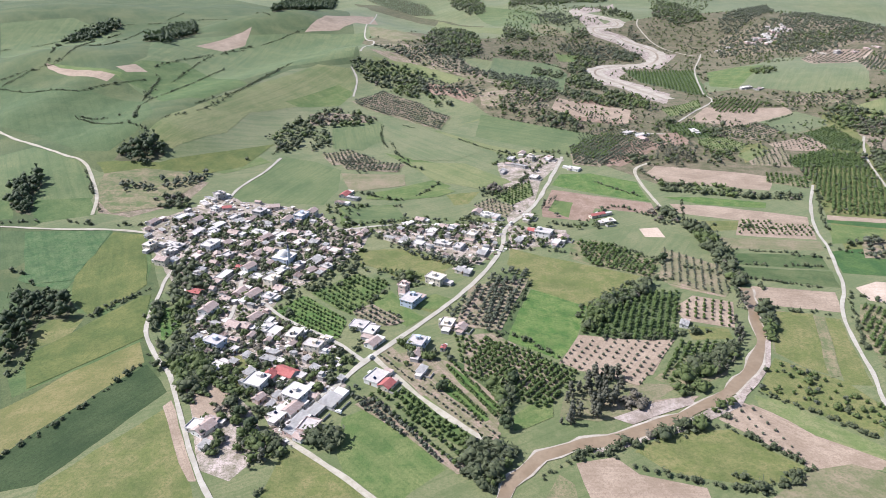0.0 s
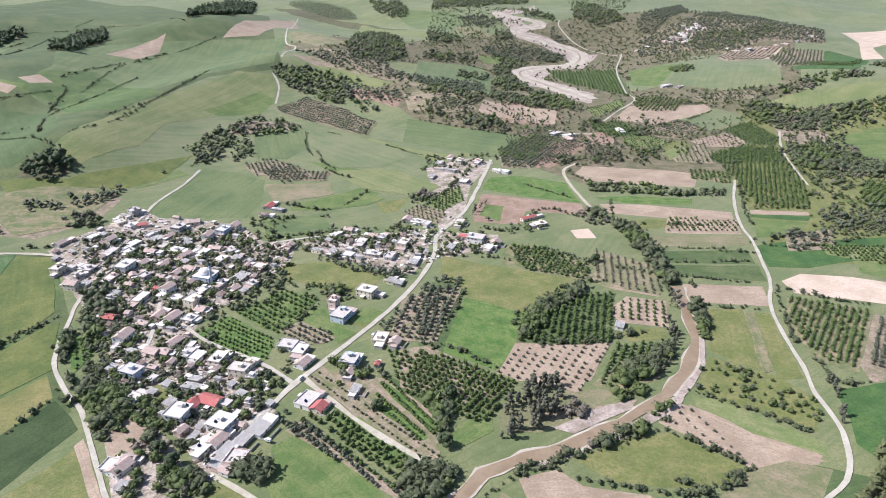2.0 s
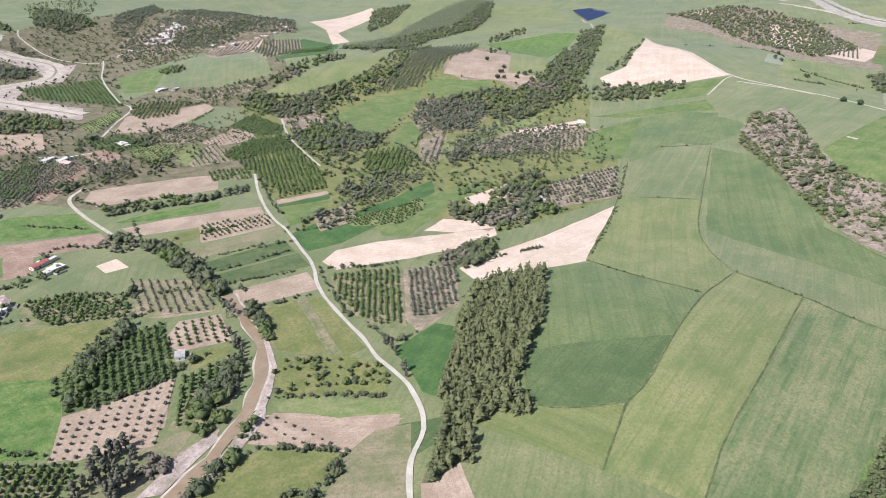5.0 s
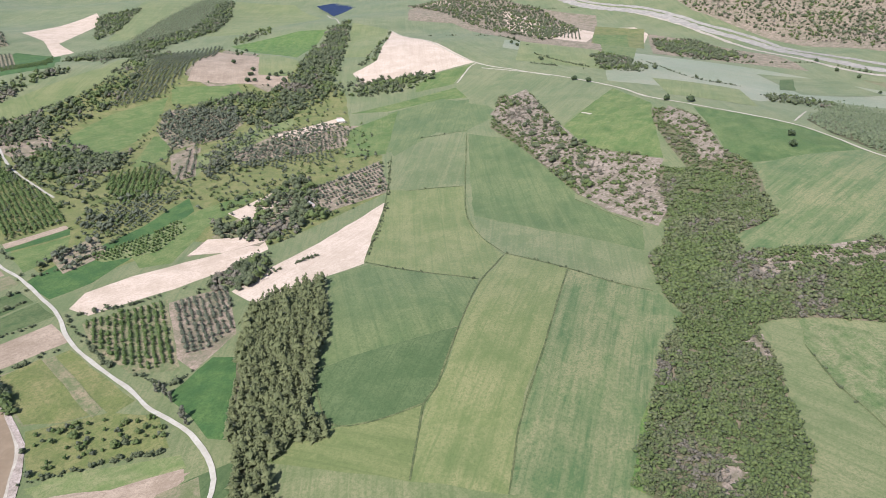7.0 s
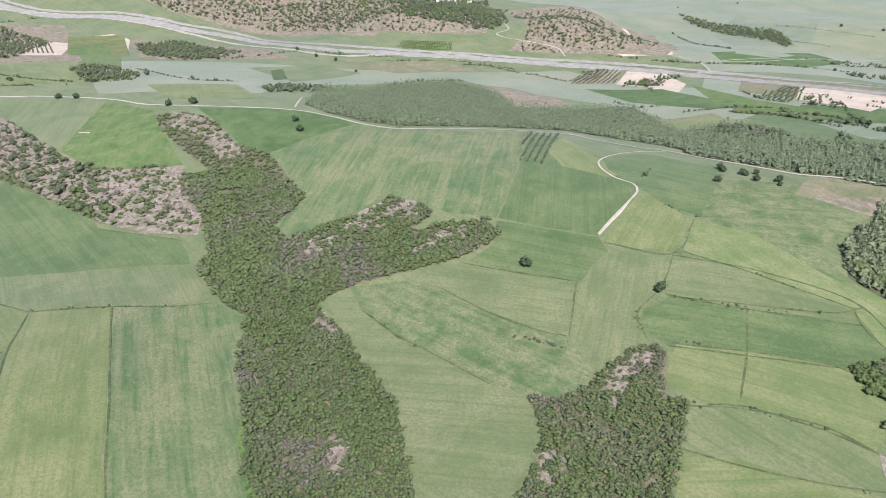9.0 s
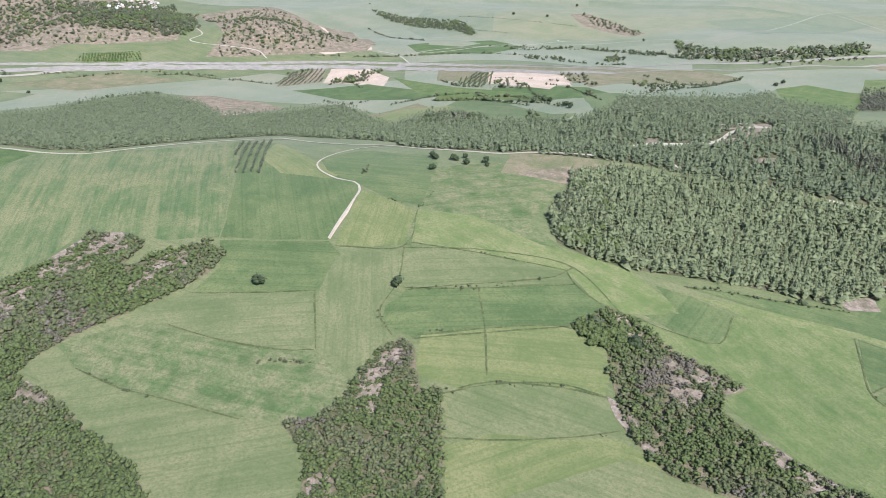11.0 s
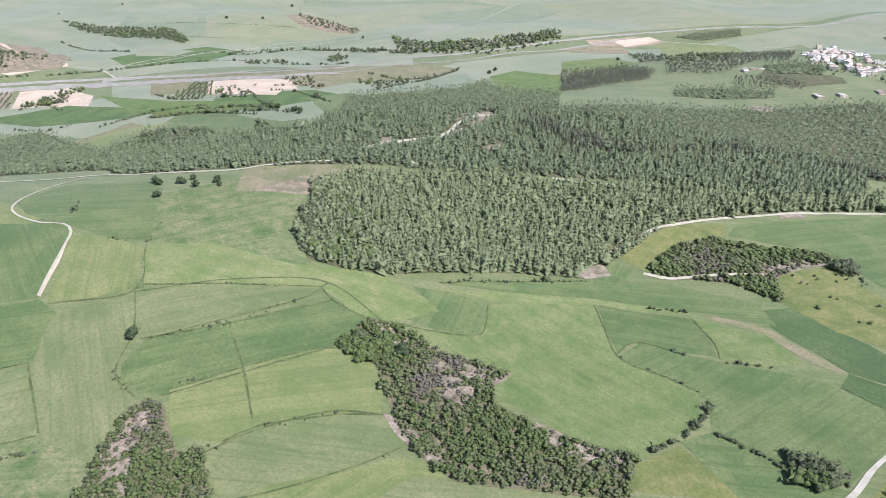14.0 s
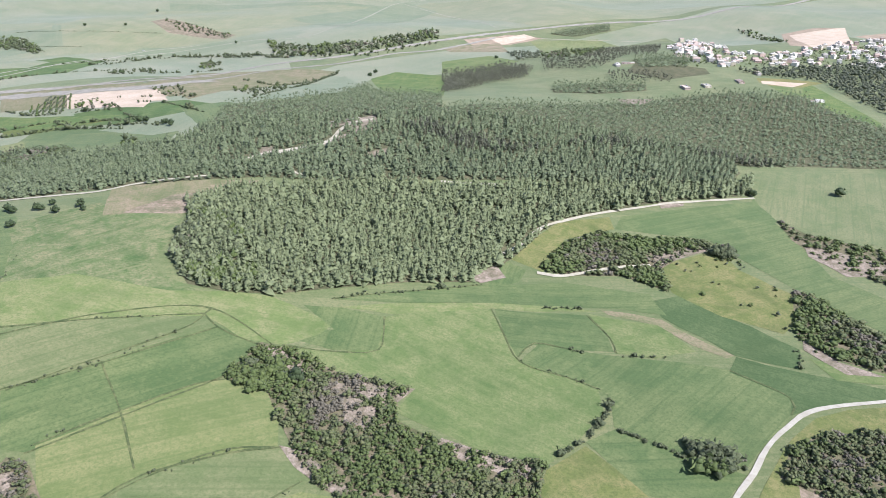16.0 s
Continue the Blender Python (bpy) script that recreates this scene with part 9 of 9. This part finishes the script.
hedge("bush", 3, 5, [(-629, 1175), (-620, 1197)])
hedge("bush", 3, 4, [(-437, 1054), (-415, 1097), (-413, 1297), (-384, 1373), (-291, 1571)])
hedge("bush", 3, 4, [(-482, 941), (-385, 871), (-413, 990), (-388, 1094), (-370, 1244)])
hedge("bush", 3, 4, [(-346, 881), (-315, 939), (-291, 1053), (-252, 1237)])
hedge("bush", 3.5, 4, [(-245, 317), (-226, 350), (-213, 381), (-201, 406)])
hedge("bush", 3, 4, [(-261, 470), (-252, 485), (-235, 513)])
hedge("bush", 3, 5, [(-284, 393), (-280, 406), (-287, 435)])
hedge("bush", 3, 5, [(-372, 546), (-349, 537), (-330, 518)])
hedge("bush", 4, 5, [(-419, 632), (-375, 641), (-324, 633), (-282, 636)])
hedge("bush", 3, 4, [(-71, 935), (-44, 833), (10, 795)])
hedge("bush", 4, 5, [(-90, 323), (-93, 296), (-101, 280)])
hedge("poplar", 5, 7, [(-93, 338), (-98, 318), (-106, 300), (-111, 284)])
hedge("bush", 4, 5, [(-404, 782), (-367, 715), (-337, 664)])
hedge("bush", 4, 6, [(-231, 825), (-209, 842), (-203, 886)])
hedge("bush", 3, 4, [(82, 324), (100, 308), (125, 297), (151, 288), (174, 288), (190, 295)])
hedge("bush", 3, 4, [(178, 326), (194, 306)])
hedge("bush", 3, 4.5, [(169, 349), (136, 336), (107, 322), (74, 312), (53, 297)])
hedge("bush", 3, 5, [(37, 319), (29, 301), (23, 284)])
hedge("poplar", 4, 7, [(243, 527), (236, 495), (220, 474)])
hedge("bush", 3, 5, [(118, 330), (136, 331), (154, 339), (166, 335), (195, 305)])
hedge("bush", 3, 4, [(148, 304), (167, 290), (191, 300)])
hedge("bush", 3, 4, [(193, 376), (222, 348), (245, 322)])
hedge("bush", 3, 5, [(196, 301), (161, 282)])
hedge("bush", 3, 4, [(242, 496), (256, 478), (290, 467)])
hedge("bush", 4, 5, [(237, 559), (248, 536), (250, 521)])
hedge("bush", 3.5, 5, [(215, 671), (229, 651), (240, 617), (240, 571), (245, 539)])
hedge("bush", 3.5, 5, [(231, 742), (280, 732), (342, 713)])
hedge("bush", 3, 4, [(254, 589), (339, 566)])
hedge("bush", 3, 4, [(342, 590), (383, 574), (469, 592)])
hedge("bush", 3, 4, [(322, 501), (358, 473), (396, 458)])
hedge("poplar", 4, 6, [(283, 373), (273, 343), (258, 321)])
hedge("bush", 3, 4, [(290, 401), (289, 368), (307, 365)])
hedge("bush", 3, 5, [(447, 419), (405, 426), (487, 397)])
hedge("bush", 3.5, 5, [(388, 442), (438, 445), (473, 440)])
hedge("bush", 7, 3.2, [(820, 484), (861, 435)])
hedge("bush", 3.5, 5, [(491, 702), (575, 743), (615, 746), (572, 633), (593, 599), (650, 626)])
hedge("bush", 3.5, 5, [(683, 667), (608, 632), (592, 645)])
hedge("bush", 3.5, 5, [(567, 932), (514, 809), (492, 715)])
hedge("bush", 4, 6, [(575, 983), (691, 1037), (831, 1061), (1193, 1303)])
hedge("poplar", 5, 6, [(120, 718), (97, 678)])
hedge("bush", 3.5, 5, [(101, 654), (123, 642), (168, 647)])
hedge("bush", 3, 4, [(1111, 376), (1100, 352)])
hedge("bush", 3, 5, [(1287, 503), (1235, 440), (1194, 374)])
hedge("bush", 4, 6, [(1345, -468), (1340, -555), (1306, -596)])
hedge("bush", 4, 6, [(1210, -487), (1222, -524), (1134, -512)])
hedge("bush", 3, 5, [(1866, -922), (1429, -830)])
hedge("bush", 4, 6, [(1419, -554), (1276, -736), (1191, -990)])
hedge("bush", 4, 6, [(1340, -911), (1347, -1125)])
hedge("bush", 5, 6, [(2053, 754), (2089, 634), (1965, 412), (1885, 300)])
hedge("bush", 4, 7, [(1299, -1187), (1176, -1227), (1033, -1196)])
hedge("bush", 4, 7, [(1160, -887), (1063, -1061)])
hedge("bush", 3, 6, [(933, -520), (870, -550), (799, -571), (726, -587)])
hedge("bush", 4, 6, [(888, -651), (767, -584), (716, -577)])
hedge("bush", 3, 6, [(897, -915), (796, -885), (817, -1073)])
hedge("bush", 3.5, 6, [(428, 627), (370, 594), (346, 596)])
hedge("bush", 3, 5, [(-485, 947), (-430, 927), (-417, 960), (-430, 1070), (-437, 1125), (-459, 1154), (-452, 1211), (-411, 1324), (-366, 1430)])
hedge("bush", 3, 5, [(-695, 1140), (-661, 1163), (-640, 1201), (-763, 1577), (-742, 1735)])
hedge("bush", 3, 4, [(-953, 1589), (-878, 1635), (-850, 1683)])
hedge("bush", 3, 4, [(-797, 1808), (-670, 1834), (-535, 1847), (-370, 1621)])
hedge("bush", 3, 4, [(-680, 1111), (-539, 1038), (-498, 1056), (-449, 1103)])
hedge("bush", 3, 4, [(-327, 956), (-295, 1035), (-279, 1107), (-262, 1191)])
hedge("bush", 3, 4, [(-381, 863), (-356, 847), (-356, 829)])
hedge("poplar", 6, 8, [(605, 634), (655, 675), (698, 692)])
hedge("poplar", 6, 8, [(619, 638), (671, 671)])
hedge("bush", 3, 5, [(571, 929), (511, 804), (492, 715), (501, 693)])
hedge("bush", 3, 5, [(1444, 799), (1480, 661), (1374, 547)])
hedge("bush", 4, 7, [(1307, -962), (1334, -1169)])
hedge("bush", 4, 7, [(1307, -1179), (1194, -1207), (1034, -1213)])
hedge("bush", 4, 6, [(1376, -478), (1353, -525)])
hedge("bush", 4, 6, [(1315, -588), (1284, -608)])
hedge("bush", 4, 6, [(1224, -508), (1183, -553)])
hedge("bush", 3.5, 5, [(1206, -68), (1288, -139), (1299, -225), (1268, -261)])
hedge("bush", 4, 5, [(1078, -418), (1028, -431), (1029, -469)])
hedge("bush", 3.5, 5, [(1466, -120), (1460, -266), (1350, -372)])
hedge("bush", 3, 4.5, [(106, 483), (99, 462), (97, 438)])
hedge("bush", 3, 4.5, [(111, 483), (138, 511), (165, 526), (192, 527)])
hedge("bush", 3, 4, [(45, 446), (62, 431), (77, 413)])
hedge("bush", 3, 4, [(93, 438), (126, 437), (162, 436)])
hedge("bush", 3, 4.5, [(187, 558), (213, 548), (233, 537)])
hedge("bush", 3, 4.5, [(242, 548), (235, 517), (227, 489)])
hedge("bush", 3, 4.5, [(59, 592), (89, 586), (127, 575)])
hedge("bush", 3, 4.5, [(152, 599), (192, 558)])
hedge("bush", 2.6, 4, [(39, 438), (72, 526)])
hedge("bush", 2.4, 4, [(-85, 1002), (-77, 915), (-41, 841)])
hedge("bush", 2.4, 3.5, [(-64, 1004), (11, 943), (59, 893), (91, 869)])
hedge("bush", 3.5, 4.5, [(169, 769), (213, 718)])
hedge("bush", 3.5, 4.5, [(144, 662), (178, 692), (211, 661)])
hedge("bush", 2.4, 3, [(248, 584), (335, 577)])
hedge("bush", 2.4, 3, [(254, 556), (326, 550)])
hedge("bush", 2.4, 3.5, [(248, 531), (313, 509)])
hedge("bush", 3, 4.5, [(-109, 693), (-44, 695)])
hedge("bush", 3, 4.5, [(-91, 734), (-41, 713), (-4, 762)])
hedge("bush", 3, 5, [(-87, 648), (-38, 655), (-21, 643)])
hedge("bush", 3, 4, [(-57, 490), (-43, 516)])
hedge("bush", 3, 4, [(-69, 463), (-58, 431), (-63, 421)])
hedge("bush", 3, 4.5, [(-131, 477), (-108, 504), (-107, 521)])
hedge("bush", 3, 4, [(-134, 382), (-127, 351), (-146, 348)])
hedge("bush", 3.5, 6, [(1445, 180), (1542, 58), (1511, -28), (1492, -137)])
hedge("bush", 3, 4.5, [(1207, 477), (1177, 378)])
hedge("bush", 3, 5, [(1124, 109), (1137, 61), (1134, 29)])
hedge("bush", 3, 4.5, [(1440, -262), (1407, -343), (1288, -414)])
hedge("bush", 3, 4.5, [(974, -466), (952, -538), (889, -580), (797, -590)])
hedge("bush", 3, 4.5, [(1312, 319), (1188, 216), (1183, 144)])
hedge("bush", 3.5, 5, [(961, -656), (907, -677), (856, -692)])
hedge("bush", 3, 5, [(351, 1016), (370, 998), (415, 985), (517, 1054)])
hedge("bush", 3, 5, [(404, 1099), (520, 1103)])
hedge("bush", 3, 5, [(343, 1037), (314, 996), (288, 959)])
hedge("poplar", 5, 8, [(603, 1053), (570, 915), (502, 820)])
hedge("bush", 3, 5, [(22, 660), (52, 708), (93, 779), (130, 861)])
hedge("bush", 3, 4.5, [(260, 642), (343, 628)])
hedge("bush", 3, 4.5, [(443, 821), (384, 687), (364, 628)])
hedge("bush", 3, 4.5, [(320, 508), (287, 415), (263, 348)])
hedge("bush", 3, 4.5, [(254, 518), (258, 477), (281, 473)])
hedge("bush", 3, 4, [(230, 807), (251, 731), (233, 643)])
hedge("bush", 3, 4.5, [(127, 439), (174, 443), (209, 448)])
hedge("bush", 3, 5, [(130, 1482), (191, 1496), (246, 1453)])
hedge("bush", 3, 5, [(224, 1315), (203, 1191), (161, 1096)])
hedge("bush", 3, 5, [(75, 1034), (156, 980), (211, 941)])
hedge("bush", 3, 4.5, [(557, 662), (664, 753), (757, 820)])
hedge("bush", 4, 6, [(1292, -978), (1332, -1106), (1307, -1162)])
hedge("bush", 5, 9, [(1314, -1178), (1234, -1207)])
hedge("bush", 5, 9, [(1183, -1195), (1028, -1192)])
hedge("bush", 4, 8, [(1176, -891), (1159, -986)])
hedge("bush", 3, 5, [(914, -541), (851, -557), (770, -563)])
hedge("bush", 3, 5, [(894, -563), (816, -592), (780, -595)])
hedge("bush", 3, 5, [(1047, -609), (967, -594), (896, -617), (864, -626)])
hedge("bush", 2.6, 3, [(1782, -1161), (1640, -1201), (1483, -1326)])
hedge("bush", 2.6, 3, [(1702, -1057), (1575, -1070), (1500, -1112)])
hedge("bush", 3, 5, [(717, -635), (816, -668), (850, -661)])
hedge("bush", 3, 5, [(723, -726), (758, -860), (815, -1042)])
hedge("bush", 2.6, 4.5, [(-263, 469), (-255, 488), (-240, 508)])
hedge("bush", 3, 4.5, [(-228, 493), (-220, 463), (-200, 419), (-180, 395)])
hedge("bush", 5, 2.2, [(484, 350), (476, 296), (477, 245)])
hedge("bush", 4, 2.2, [(540, 251), (531, 196), (524, 154)])
hedge("bush", 5, 2, [(656, 407), (674, 381), (686, 357)])
hedge("bush", 3.4, 3.2, [(732, 474), (613, 407), (493, 354)])
hedge("bush", 3, 3.4, [(437, -69), (428, -83), (417, -94)])
hedge("bush", 3.5, 2.4, [(494, 23), (461, 5), (440, -12)])
hedge("bush", 2.8, 3, [(563, -234), (532, -243)])
hedge("bush", 2.6, 3.2, [(535, -247), (547, -265), (572, -284)])
hedge("bush", 3, 3.2, [(621, -238), (639, -259)])
hedge("bush", 4.5, 2.2, [(446, -181), (422, -224), (408, -265)])
hedge("bush", 4.5, 2.4, [(354, -139), (351, -151), (349, -157)])
hedge("bush", 4, 2.2, [(291, -176), (283, -191), (276, -210)])
hedge("bush", 3, 2.6, [(359, -249), (355, -267), (350, -287)])
hedge("bush", 4, 2.4, [(437, -153), (412, -148), (404, -154)])
hedge("bush", 2.4, 4.0, [(158, -349), (156, -336), (160, -310), (170, -288)])
hedge("bush", 2.2, 4.0, [(146, -322), (120, -320), (102, -315), (81, -323)])
hedge("bush", 2.8, 3.2, [(225, -427), (211, -434), (196, -441)])
hedge("bush", 2.8, 3, [(195, -387), (185, -387), (177, -387)])
hedge("bush", 2.8, 2.8, [(160, -396), (145, -404), (129, -410)])
hedge("bush", 3, 3, [(60, -454), (58, -432)])
hedge("bush", 4, 2.2, [(403, -164), (395, -180), (385, -200)])
hedge("bush", 4, 2.2, [(449, -180), (436, -201), (421, -222)])
hedge("bush", 4, 2.4, [(344, -175), (333, -189), (319, -206)])
hedge("bush", 2.6, 3.2, [(366, -240), (357, -251)])
hedge("bush", 4, 2.2, [(470, -234), (439, -261), (407, -290)])
hedge("bush", 3, 2.8, [(352, -354), (336, -372), (315, -392), (275, -432)])
hedge("bush", 5, 2.0, [(217, -358), (187, -357), (166, -355)])
lone_trees("oak", 8, [(876, 60), (839, 56), (991, 213), (991, 183)])
lone_trees("oak", 7, [(512, -99), (454, -177), (1091, 346), (1103, 371)])
lone_trees("oak", 5, [(624, -321), (609, -335), (610, -346), (578, -348)])
lone_trees("oak", 5, [(1240, 476), (1371, -49), (1296, -209), (2286, -1364), (2265, -1145)])
lone_trees("oak", 8, [(32, -769), (110, -720), (322, -271)])
lone_trees("oak", 6, [(631, -322), (611, -333), (593, -335), (586, -352), (598, -301)])
lone_trees("oak", 6, [(1600, -1325), (1263, -1330), (621, -1331), (251, -1386)])
lone_trees("oak", 7, [(993, 905), (1021, 921), (989, 862), (1012, 863), (964, 885), (1175, 1093), (1045, 985), (1247, 1133)])
lone_trees("oak", 6, [(1375, 582), (1352, 562), (1234, 470), (1563, 50), (1489, 16), (1460, -19)])
lone_trees("oak", 8, [(190, 565), (-1, 377), (44, 384), (37, 339), (-122, 351), (-112, 338)])
lone_trees("oak", 6, [(1209, 1112), (1236, 1150), (1046, 985), (997, 903), (972, 876), (1009, 876), (1030, 867)])
lone_trees("oak", 7, [(775, -590), (762, -588), (726, -582), (712, -577), (754, -1077), (761, -1108), (1163, -910), (1164, -977), (1663, -1259), (1936, -1756)])

# ---- vehicles ----
CAR_PAINT = plain("white_car_paint", (0.66, 0.66, 0.65), (0.72, 0.72, 0.71), 1.0, 0.3, 0.5, relief=0.02, local=True)
TYRE = plain("rubber", (0.03, 0.03, 0.03), (0.04, 0.04, 0.04), 6.0, 0.9, 0.2, local=True)


def car(x, y, turn):
    root = new("van")
    root.matrix_world = pose(x, y, float(height(x, y)) + 1.0, 0, 0, turn)
    body = bmesh.new()
    side = [(-2.2, 0.35), (2.2, 0.35), (2.25, 0.95), (1.35, 1.1), (0.75, 1.85), (-2.1, 1.9), (-2.25, 1.0)]
    a = [body.verts.new((p, -0.88, q)) for p, q in side]
    b = [body.verts.new((p, 0.88, q)) for p, q in side]
    body.faces.new(a), body.faces.new(b[::-1])
    for i in range(len(side)):
        j = (i + 1) % len(side)
        body.faces.new((a[j], a[i], b[i], b[j]))
    bmesh.ops.bevel(body, geom=body.edges[:], offset=0.06, segments=1, affect="EDGES")
    shell = part("body", body, CAR_PAINT, root)
    for yy in (-0.89, 0.83):
        part("side_window", boxes((-1.6, yy, 1.2, 0.55, yy + 0.06, 1.65)), PANE, shell)
    wind = boxes((-0.03, -0.75, -0.36, 0.03, 0.75, 0.36))
    bmesh.ops.rotate(wind, cent=(0, 0, 0), matrix=Matrix.Rotation(-0.67, 3, "Y"), verts=wind.verts)
    bmesh.ops.translate(wind, vec=(1.07, 0, 1.48), verts=wind.verts)
    part("windscreen", wind, PANE, shell)
    for xx in (-1.4, 1.4):
        for yy in (-0.82, 0.82):
            w = bmesh.new()
            bmesh.ops.create_cone(w, cap_ends=True, segments=14, radius1=0.34, radius2=0.34, depth=0.22,
                                  matrix=Matrix.Translation((xx, yy, 0.34)) @ Matrix.Rotation(1.5708, 4, "X"))
            part("wheel", w, TYRE, root)
    tagged(root, "small white van parked on bare ground", "van", "parked vans")


car(-79, 349, 65)
car(-63, 353, 150)
car(66, 647, 65)
car(-49, 413, 60)
car(1399, -1183, 20)
